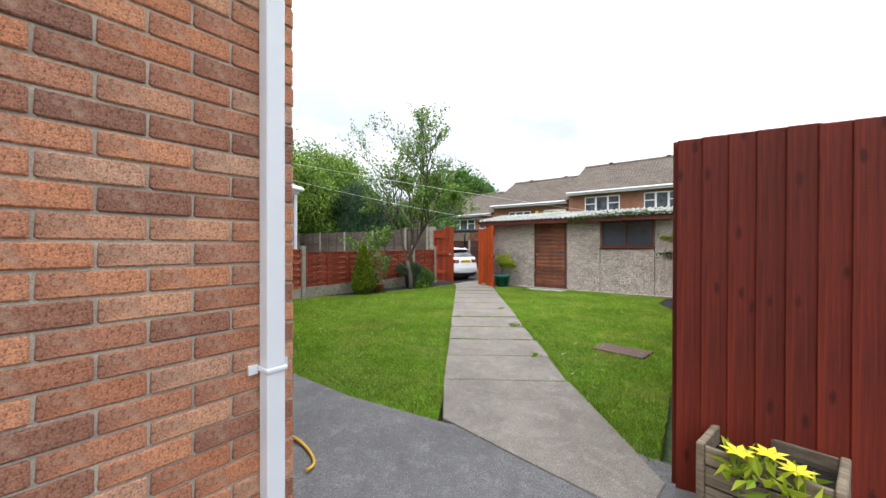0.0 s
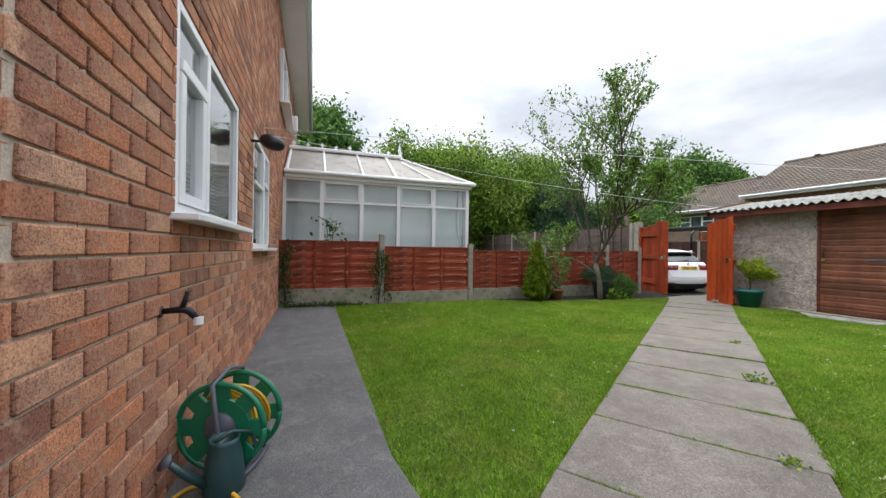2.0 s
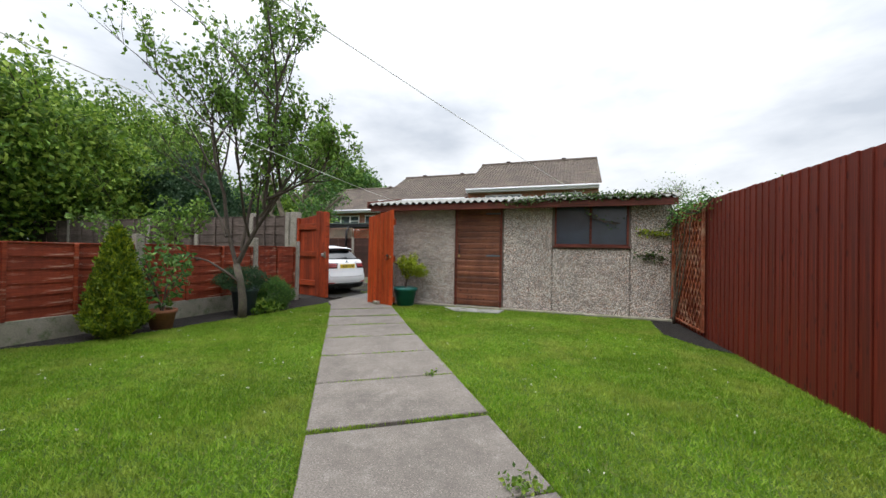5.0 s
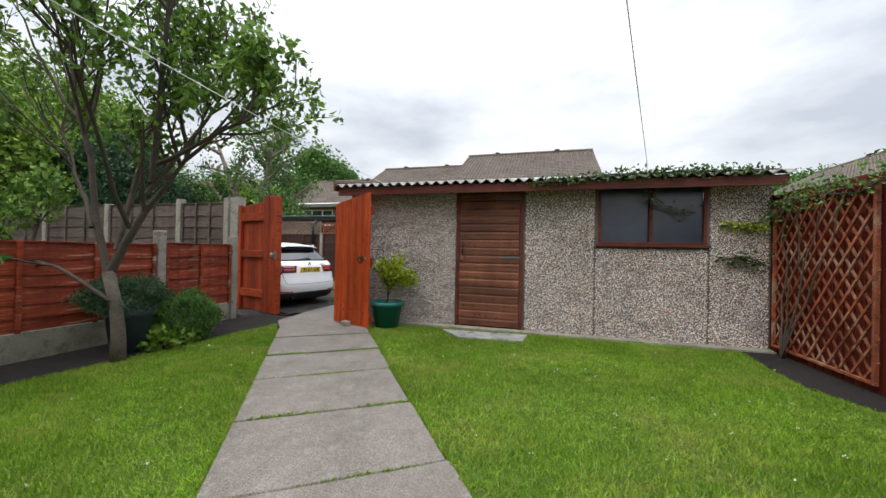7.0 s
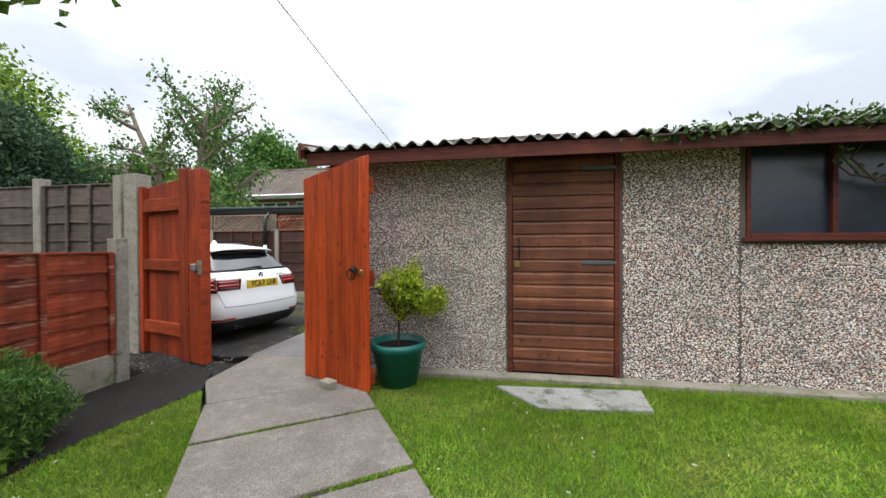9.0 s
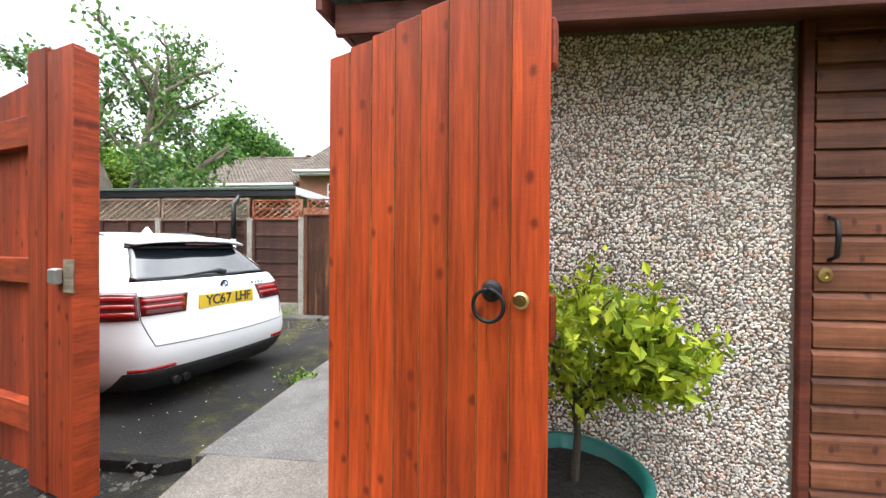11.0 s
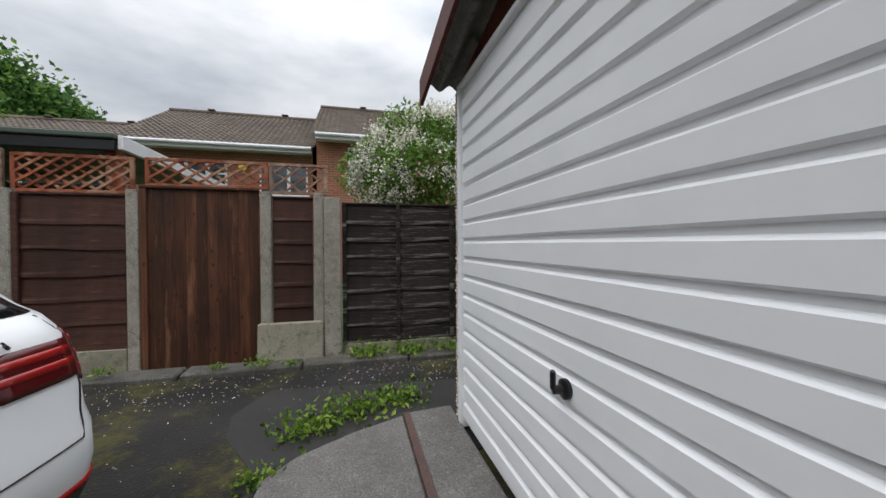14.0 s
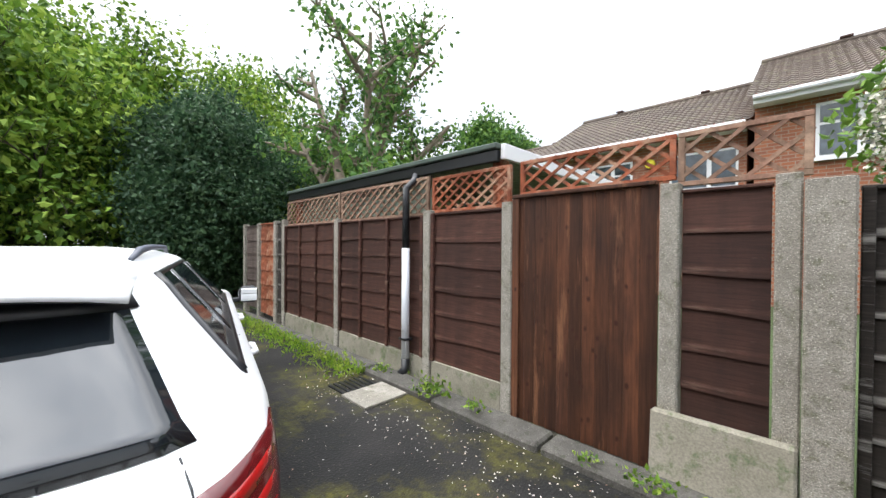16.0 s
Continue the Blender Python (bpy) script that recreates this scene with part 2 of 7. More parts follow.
M["black_panel"] = timber("blackened_laps", (0.022, 0.017, 0.014), (0.038, 0.031, 0.026), False, (0.05, 1, 1.2), 0.9, knots=False, worn=(0.28, 0.27, 0.25), wear=(0.53, 0.66))
M["old_wood"] = timber("old_grey_wood", (0.30, 0.24, 0.17), (0.2, 0.16, 0.12), False, (0.08, 1, 1), 0.85, knots=False)
M["trellis"] = timber("orange_trellis", (0.36, 0.10, 0.045), (0.26, 0.075, 0.035), False, (0.3, 0.3, 0.3), 0.8, knots=False, worn=(0.38, 0.25, 0.17), wear=(0.5, 0.62))
M["trellis_grey"] = timber("faded_trellis", (0.34, 0.24, 0.17), (0.30, 0.17, 0.12), False, (0.3, 0.3, 0.3), 0.85, knots=False)
M["sheet_grey"] = mottled("corrugated_cement", (0.36, 0.36, 0.34), (0.24, 0.24, 0.22), 2.5, 60, 0.9, 0.4, 0.004, c3=(0.10, 0.11, 0.07))
M["green_edge"] = plain("green_roof_edge", (0.05, 0.075, 0.06), 0.6)
M["green_sheet"] = plain("pale_green_sheet", (0.24, 0.30, 0.24), 0.6)
M["roof_tile"] = mottled("roof_tiles", (0.155, 0.12, 0.10), (0.105, 0.085, 0.072), 1.2, 30, 0.9, 0.4, 0.01, c3=(0.19, 0.17, 0.12))
M["dash_base"] = mottled("pebbledash_mortar", (0.17, 0.145, 0.125), (0.10, 0.085, 0.075), 2.0, 90, 0.95, 0.8, 0.005)


def pebble_material():
    m = Nodes("pebbles", 0.75, 0, 0.4)
    c = m.ramp(m.rand(True), (0.0, (0.84, 0.80, 0.76)), (0.16, (0.66, 0.58, 0.53)), (0.27, (0.34, 0.32, 0.32)), (0.36, (0.90, 0.88, 0.85)), (0.50, (0.72, 0.62, 0.56)), (0.57, (0.60, 0.33, 0.24)), (0.64, (0.22, 0.20, 0.20)), (0.72, (0.82, 0.76, 0.71)), (0.82, (0.70, 0.52, 0.40)), (0.90, (0.48, 0.45, 0.44)), (1.0, (0.92, 0.90, 0.88)))
    low = m.ramp(m.noise(1.8, 5, 0.7), (0.35, 0.93), (0.65, 1.12))
    c = m.mix(1.0, c, low, "MULTIPLY")
    dirt = m.ramp(m.noise(3.2, 6, 0.75, m.scaled((1.0, 1.0, 2.4))), (0.50, 0.0), (0.66, 0.55))
    return m.color(m.mix(dirt, c, (0.16, 0.14, 0.115)))


M["pebble"] = pebble_material()


def glass(name, tint=(0.9, 0.93, 0.95), rough=0.02):
    m = Nodes(name, rough)
    m.b.inputs["Transmission Weight"].default_value = 1.0
    m.b.inputs["IOR"].default_value = 1.45
    m.b.inputs["Base Color"].default_value = (*tint, 1)
    return m.mat


M["glass"] = glass("window_glass")
M["dark_glass"] = plain("dirty_dark_glass", (0.028, 0.045, 0.07), 0.3, 0, 0.8, 0.3)
M["car_glass"] = plain("car_tinted_glass", (0.012, 0.016, 0.02), 0.04, 0, 0.9, 0.05)
M["mirror"] = plain("mirror_glass", (0.85, 0.87, 0.9), 0.02, 1.0)
M["blind"] = plain("pale_blinds", (0.78, 0.84, 0.80), 0.8)
M["net"] = plain("white_curtain", (0.7, 0.72, 0.72), 0.9)
M["room"] = plain("room_wall", (0.12, 0.12, 0.12), 0.9)
M["bark"] = mottled("bark", (0.14, 0.115, 0.09), (0.09, 0.075, 0.06), 10, 60, 0.95, 0.9, 0.01, c3=(0.10, 0.12, 0.06))
M["twig"] = mottled("twig_bark", (0.085, 0.065, 0.05), (0.055, 0.045, 0.035), 10, 60, 0.95, 0.5, 0.005)


def leaf_material(name, dark, mid, light, rough=0.55, dry=None):
    m = Nodes(name, rough, 0, 0.3)
    c = m.ramp(m.rand(True), (0.0, dark), (0.55, mid), (1.0, light))
    c = m.mix(0.5, c, m.ramp(m.noise(0.9, 3), (0.35, 0.6), (0.65, 1.15)), "MULTIPLY")
    if dry:
        c = m.mix(m.ramp(m.noise(1.6, 6, 0.65), (0.48, 0.0), (0.68, 0.6)), c, dry)
        c = m.mix(0.6, c, m.ramp(m.noise(7.0, 5, 0.7), (0.35, 0.62), (0.62, 1.15)), "MULTIPLY")
    col = m.color(c)
    tr = m.n.new("ShaderNodeBsdfTranslucent")
    mixs = m.n.new("ShaderNodeMixShader")
    mixs.inputs[0].default_value = 0.3
    m.l.new(c, tr.inputs[0])
    m.l.new(m.b.outputs[0], mixs.inputs[1])
    m.l.new(tr.outputs[0], mixs.inputs[2])
    m.l.new(mixs.outputs[0], m.n["Material Output"].inputs[0])
    return col


M["bare_bark"] = mottled("bare_bark", (0.30, 0.25, 0.19), (0.17, 0.14, 0.105), 2.5, 22, 0.9, 0.6, 0.02)
M["leaf"] = leaf_material("apple_leaf", (0.06, 0.13, 0.02), (0.13, 0.25, 0.035), (0.25, 0.40, 0.07))
M["leaf_yellow"] = leaf_material("bright_leaf", (0.15, 0.24, 0.02), (0.36, 0.46, 0.03), (0.55, 0.60, 0.05))
M["leaf_far"] = leaf_material("hedge_leaf", (0.04, 0.10, 0.012), (0.155, 0.28, 0.03), (0.34, 0.46, 0.07))
M["leaf_dark"] = leaf_material("dark_leaf", (0.03, 0.09, 0.022), (0.085, 0.19, 0.04), (0.18, 0.32, 0.06))
M["needle"] = leaf_material("blue_green_needle", (0.02, 0.055, 0.025), (0.045, 0.10, 0.045), (0.09, 0.16, 0.07))
M["conifer"] = leaf_material("golden_conifer", (0.05, 0.10, 0.01), (0.14, 0.22, 0.012), (0.30, 0.36, 0.02))
M["ivy"] = leaf_material("ivy_leaf", (0.02, 0.055, 0.014), (0.05, 0.11, 0.02), (0.13, 0.20, 0.05))
M["grass"] = leaf_material("lawn_grass", (0.105, 0.225, 0.010), (0.19, 0.355, 0.018), (0.33, 0.44, 0.06), 0.7, (0.36, 0.38, 0.08))
M["petal"] = plain("white_petals", (0.72, 0.70, 0.60), 0.7)
M["yellow_petal"] = plain("yellow_petals", (0.80, 0.68, 0.03), 0.6)
M["car_paint"] = plain("white_car_paint", (0.80, 0.81, 0.82), 0.22, 0, 0.6, 0.02)
M["red_lamp"] = plain("red_lamp", (0.42, 0.012, 0.012), 0.08, 0, 0.8, 0.2)
M["red_dark"] = plain("dark_red_lamp", (0.10, 0.006, 0.008), 0.08, 0, 0.8)
M["chrome"] = plain("chrome", (0.7, 0.7, 0.72), 0.12, 1.0)
M["plate_yellow"] = plain("plate_yellow", (0.80, 0.55, 0.015), 0.35)
M["blue"] = plain("blue_enamel", (0.03, 0.16, 0.45), 0.3)
M["teal_pot"] = plain("teal_plastic", (0.012, 0.16, 0.14), 0.4)
M["green_reel"] = plain("green_plastic", (0.008, 0.17, 0.085), 0.35)
M["hose"] = plain("yellow_hose", (0.62, 0.36, 0.03), 0.45)
M["can"] = plain("dark_green_plastic", (0.02, 0.06, 0.065), 0.4)
M["grey_plastic"] = plain("grey_plastic", (0.09, 0.10, 0.13), 0.45)
M["terracotta"] = mottled("terracotta", (0.30, 0.12, 0.06), (0.22, 0.09, 0.05), 8, 90, 0.9)
M["blue_pot"] = mottled("blue_grey_pot", (0.06, 0.085, 0.12), (0.05, 0.07, 0.10), 6, 90, 0.5)
M["rust"] = mottled("rusty_cover", (0.12, 0.065, 0.05), (0.085, 0.055, 0.05), 14, 90, 0.9, 0.7, 0.004)
M["tan_edge"] = timber("worn_board_edges", (0.36, 0.15, 0.045), (0.28, 0.10, 0.03), False, (1, 1, 0.2), 0.8, knots=False)
M["line"] = plain("line_cord", (0.75, 0.75, 0.72), 0.6)


M["pane_far"] = plain("far_window_pane", (0.10, 0.13, 0.16), 0.05, 0, 0.9, 0.4)
M["sheet_roof"] = mottled("dusty_roof_sheet", (0.40, 0.37, 0.33), (0.32, 0.29, 0.26), 1.4, 50, 0.6, 0.2, 0.003, c3=(0.22, 0.20, 0.17))


def far_brick_material():
    m = Nodes("far_brickwork", 0.9, 0, 0.25)
    br = m.n.new("ShaderNodeTexBrick")
    mp = m.n.new("ShaderNodeMapping")
    mp.inputs["Rotation"].default_value = (radians(90), 0, 0)
    m.l.new(m.co, mp.inputs["Vector"])
    m.l.new(mp.outputs[0], br.inputs["Vector"])
    for k, v in (("Scale", 1.0), ("Mortar Size", 0.008), ("Brick Width", 0.225), ("Row Height", 0.075)):
        br.inputs[k].default_value = v
    m.put(br.inputs["Color1"], (0.34, 0.125, 0.065))
    m.put(br.inputs["Color2"], (0.24, 0.095, 0.06))
    m.put(br.inputs["Mortar"], (0.30, 0.23, 0.18))
    return m.color(m.mix(0.4, br.outputs[0], m.ramp(m.noise(2.0, 5), (0.3, 0.6), (0.7, 1.1)), "MULTIPLY"))


M["far_brick"] = far_brick_material()

# ---- builders ----
def place_of(ob):
    """Where an object stands in the world, through its parents."""
    return (place_of(ob.parent) if ob.parent else Matrix()) @ ob.matrix_basis


def thing(name, loc=(0, 0, 0), label="", category="", group="", turn=0.0, kind="", parent=None):
    ob = new(name)
    ob.empty_display_size = 0.1
    ob.parent = parent
    ob.matrix_basis = (place_of(parent).inverted() if parent else Matrix()) @ pose(*loc, 0, 0, turn)
    return tagged(ob, label, category, group, kind)


def finish(name, mesh, material, parent=None, label=""):
    ob = new(name, mesh)
    if material:
        mesh.materials.append(M[material])
    if parent:
        ob.parent = parent
    return tagged(ob, label)


def part(name, bm, material, parent=None, label="", smooth=False):
    mesh = bpy.data.meshes.new(name)
    bmesh.ops.recalc_face_normals(bm, faces=bm.faces)
    bm.to_mesh(mesh)
    bm.free()
    if smooth:
        for p in mesh.polygons:
            p.use_smooth = True
    return finish(name, mesh, material, parent, label)


def structure(name, bm, material, label="", smooth=False):
    return tagged(part(name, bm, material, None, label, smooth), kind="structure")


def world_part(name, bm, material, parent, label="", smooth=False):
    bmesh.ops.transform(bm, matrix=place_of(parent).inverted(), verts=bm.verts)
    return part(name, bm, material, parent, label, smooth)


def box(bm, x0, x1, y0, y1, z0, z1, bevel=0.0, m=None):
    vs = bmesh.ops.create_cube(bm, size=1.0)["verts"]
    mat = Matrix.Translation(((x0 + x1) / 2, (y0 + y1) / 2, (z0 + z1) / 2)) @ Matrix.Diagonal((abs(x1 - x0), abs(y1 - y0), abs(z1 - z0), 1))
    bmesh.ops.transform(bm, matrix=(m @ mat) if m else mat, verts=vs)
    if bevel:
        es = list({e for v in vs for e in v.link_edges})
        bmesh.ops.bevel(bm, geom=es, offset=bevel, segments=1, affect="EDGES")
    return bm


def boxed(*a, **k):
    return box(bmesh.new(), *a, **k)


def slab(points, z0, z1, bevel=0.0, jitter=0.0):
    bm = bmesh.new()
    rnd = random.Random(len(points) * 7 + int(abs(points[0][0]) * 100))
    vs = [bm.verts.new((x, y, z1 + rnd.uniform(-jitter, jitter))) for x, y in points]
    f = bm.faces.new(vs)
    ext = bmesh.ops.extrude_face_region(bm, geom=[f])
    for v in ext["geom"]:
        if isinstance(v, bmesh.types.BMVert):
            v.co.z = z0
    if bevel:
        bmesh.ops.bevel(bm, geom=[e for e in bm.edges if all(abs(v.co.z - z0) > 1e-6 for v in e.verts)], offset=bevel, segments=1, affect="EDGES")
    return bm


def tube(bm, points, radii, sides=8, caps=True):
    pts = [Vector(p) for p in points]
    if not isinstance(radii, (list, tuple)):
        radii = [radii] * len(pts)
    rings, ref = [], None
    for i, p in enumerate(pts):
        d = (pts[min(i + 1, len(pts) - 1)] - pts[max(i - 1, 0)]).normalized()
        if ref is None:
            ref = d.orthogonal().normalized()
        ref = (ref - d * ref.dot(d))
        ref = ref.normalized() if ref.length > 1e-5 else d.orthogonal().normalized()
        b = d.cross(ref)
        rings.append([bm.verts.new(p + (ref * math.cos(a) + b * math.sin(a)) * radii[i]) for a in [2 * math.pi * k / sides for k in range(sides)]])
    for a, b in zip(rings, rings[1:]):
        for k in range(sides):
            bm.faces.new((a[k], a[(k + 1) % sides], b[(k + 1) % sides], b[k]))
    if caps:
        bm.faces.new(rings[0][::-1])
        bm.faces.new(rings[-1])
    return bm


def lathe(bm, profile, sides=24, m=None):
    rings = []
    for r, z in profile:
        rings.append([bm.verts.new((m or Matrix()) @ Vector((r * math.cos(a), r * math.sin(a), z))) for a in [2 * math.pi * k / sides for k in range(sides)]])
    for a, b in zip(rings, rings[1:]):
        for k in range(sides):
            bm.faces.new((a[k], a[(k + 1) % sides], b[(k + 1) % sides], b[k]))
    if profile[0][0] > 1e-4:
        bm.faces.new(rings[0][::-1])
    if profile[-1][0] > 1e-4:
        bm.faces.new(rings[-1])
    return bm


def fast_mesh(name, verts, faces, material, kind="", parent=None, label="", category="", smooth=False):
    """verts n x 3, faces k x m of numpy."""
    mesh = bpy.data.meshes.new(name)
    k, c = faces.shape
    mesh.vertices.add(len(verts))
    mesh.vertices.foreach_set("co", np.asarray(verts, dtype=np.float32).ravel())
    mesh.loops.add(k * c)
    mesh.loops.foreach_set("vertex_index", faces.astype(np.int32).ravel())
    mesh.polygons.add(k)
    mesh.polygons.foreach_set("loop_start", np.arange(0, k * c, c, dtype=np.int32))
    mesh.update(calc_edges=True)
    mesh.polygons.foreach_set("use_smooth", np.full(k, smooth, dtype=bool))
    return tagged(finish(name, mesh, material, parent, label), label, category, kind=kind)


def leaves(name, centres, size, material, rng, parent=None, label="", category="", kind="", droop=0.3, aspect=0.6):
    """A leaf of two folded triangles pairs at each centre."""
    n = len(centres)
    d = rng.normal(size=(n, 3))
    d[:, 2] -= droop
    d /= np.linalg.norm(d, axis=1)[:, None]
    s = np.cross(d, rng.normal(size=(n, 3)))
    s /= np.linalg.norm(s, axis=1)[:, None]
    up = np.cross(d, s)
    L = (size * rng.uniform(0.6, 1.3, n))[:, None]
    W = L * aspect * 0.5
    a = centres
    tip = centres + d * L
    l = centres + d * L * 0.45 + s * W + up * L * 0.12
    r = centres + d * L * 0.45 - s * W + up * L * 0.12
    v = np.stack([a, l, tip, r], axis=1).reshape(-1, 3)
    i = np.arange(n)[:, None] * 4
    f = np.concatenate([i + np.array([0, 1, 2]), i + np.array([0, 2, 3])], axis=0)
    return fast_mesh(name, v, f, material, kind, parent, label, category)


def clear_of(p, q):
    return (Vector(q) - Vector(p)).length


# ---- ground ----
structure("ground", boxed(-400, 400, -400, 400, -0.30, -0.12), "meadow", "rough green ground reaching the horizon")
structure("lane", slab([(-60, 10.45), (-6.5, 10.45), (-5.95, 10.86), (4, 13.4), (12, 13.4), (12, 14.85), (-60, 14.85)], -0.13, -0.05), "asphalt", "worn mossy asphalt lane with loose stones")
structure("lane_patch", slab([(-7.03, 13.98), (-7.18, 13.6), (-7.13, 13.32), (-6.85, 12.85), (-3, 12.9), (4, 13.4), (4, 13.9), (-5.6, 13.84)], -0.06, -0.045), "patch", "smooth dark asphalt patch")
structure("soil_bed", slab([(-7.42, 6.0), (-7.0, 6.4), (-6.84, 7.2), (-6.74, 8.2), (-6.68, 8.9), (-6.66, 9.5), (-6.6, 10.12), (-6.85, 10.5), (-7.42, 10.9)], -0.05, 0.012), "soil", "dark bare soil bed under the fence")
structure("gate_rubble", slab([(-8.7, 10.45), (-7.42, 10.45), (-7.42, 10.9), (-6.95, 10.9), (-6.85, 10.96), (-8.7, 10.96)], -0.1, 0.006), "soil", "dark soil and rubble at the foot of the gate")
structure("soil_bed_small", slab([(-0.46, 8.8), (-0.72, 9.0), (-1.0, 9.6), (-0.95, 10.84), (-0.4, 10.84)], -0.05, 0.012), "soil", "dark soil bed along the trellis")
LAWN = [(-7.42, 2.72), (-2.2, 2.73), (-1.42, 2.86), (-1.50, 2.98), (-6.215, 9.69), (-6.6, 10.12), (-6.66, 9.5), (-6.68, 8.9), (-6.74, 8.2), (-6.84, 7.2), (-7.0, 6.4), (-7.42, 6.0)]
LAWN2 = [(-0.17, 3.15), (-0.37, 3.28), (-0.61, 3.60), (-5.42, 10.45), (-5.2, 10.66), (-4.4, 10.70), (-0.95, 10.71), (-1.0, 9.6), (-0.72, 9.0), (-0.48, 8.8), (-0.41, 7.4)]
structure("lawn", slab(LAWN, -0.11, 0.0), "under", "short green turf")
structure("lawn_side", slab(LAWN2, -0.11, 0.0), "under", "short green turf beside the path")
structure("patio", slab([(-7.42, 1.70), (-1.30, 1.70), (-1.30, -6.0), (2.4, -6.0), (2.4, 3.05), (-0.3, 3.25), (-1.35, 2.86), (-2.2, 2.74), (-7.42, 2.73)], -0.11, 0.015, 0.006), "patio", "dark weathered concrete patio")

PU, PN = Vector((-0.575, 0.818)), Vector((0.818, 0.575))
JOINTS = [3.22, 3.89, 4.6, 5.3, 6.02, 6.78, 7.53, 8.28, 9.03, 9.75, 10.43, 11.15, 11.72]
path = thing("garden_path", (-3.5, 6.5, 0), "weathered concrete slab path with grassy joints", "path", kind="structure")
for k, (a, b) in enumerate(zip(JOINTS, JOINTS[1:])):
    rnd = random.Random(k)
    g = 0.012
    j1, j2 = rnd.uniform(-0.02, 0.02), rnd.uniform(-0.02, 0.02)
    if k == 0:
        pts = [(-1.40, 2.89), (-0.82, 2.79), (-0.15, 2.69), (-0.12, 3.02), (-0.30, 3.25), tuple(PU * (b - g) + PN * 1.57), tuple(PU * (b - g) + PN * 0.49)]
    else:
        pts = [tuple(PU * (s + jj) + PN * n) for s, jj, n in ((a + g, j1, 0.49), (a + g, j1, 1.57 + j1), (b - g, j2, 1.57 + j1), (b - g, j2, 0.49))]
    world_part("slab", slab(pts, -0.1, 0.024 if k == 0 else 0.018 + rnd.uniform(-0.005, 0.006), 0.006), "concrete", path)
structure("threshold", slab([(-6.72, 10.28), (-6.35, 9.9), (-5.25, 10.62), (-5.45, 10.9), (-5.95, 11.0), (-6.8, 11.0)], -0.1, 0.012, 0.006), "concrete", "cracked concrete threshold at the gates")
apron = thing("garage_apron", (-6.4, 12, 0), "broomed concrete apron before the garage door", "apron", kind="structure")
world_part("slab", slab([(-6.87, 11.01), (-6.17, 11.01), (-6.15, 13.25), (-6.45, 13.12), (-6.72, 12.95), (-6.84, 12.80), (-6.86, 12.4)], -0.12, 0.0, 0.01), "broomed", apron)
world_part("slab", slab([(-6.13, 11.01), (-5.84, 11.01), (-5.84, 13.30), (-6.11, 13.27)], -0.12, 0.003, 0.006), "broomed", apron)
world_part("joint_strip", slab([(-6.168, 11.01), (-6.132, 11.01), (-6.112, 13.26), (-6.148, 13.25)], -0.12, 0.008), "rust", apron)
kerb = thing("kerb", (-8, 14.25, 0), "rough concrete kerb under the fence", "kerb", kind="structure")
for k in range(15):
    x = -14.3 + k * 0.93
    world_part("kerb_stone", boxed(x + 0.01, x + 0.92, 14.37 + 0.01 * (k % 3), 14.60, -0.12, 0.0, 0.015), "kerb", kerb)


# ---- walls of brick ----
COURSE, BRICK_L, JOINT = 0.0817, 0.2445, 0.011
Z0 = -0.028


def brick_mesh(name, length):
    bm = boxed(0, length, -0.05, 0.006, 0, COURSE - JOINT, 0.004)
    rnd = random.Random(int(length * 1000))
    for v in bm.verts:
        v.co += Vector((rnd.uniform(-1, 1), rnd.uniform(-1, 1) * 0.6, rnd.uniform(-1, 1))) * 0.0032
    mesh = bpy.data.meshes.new(name)
    bmesh.ops.recalc_face_normals(bm, faces=bm.faces)
    bm.to_mesh(mesh)
    bm.free()
    mesh.materials.append(M["brick"])
    return mesh


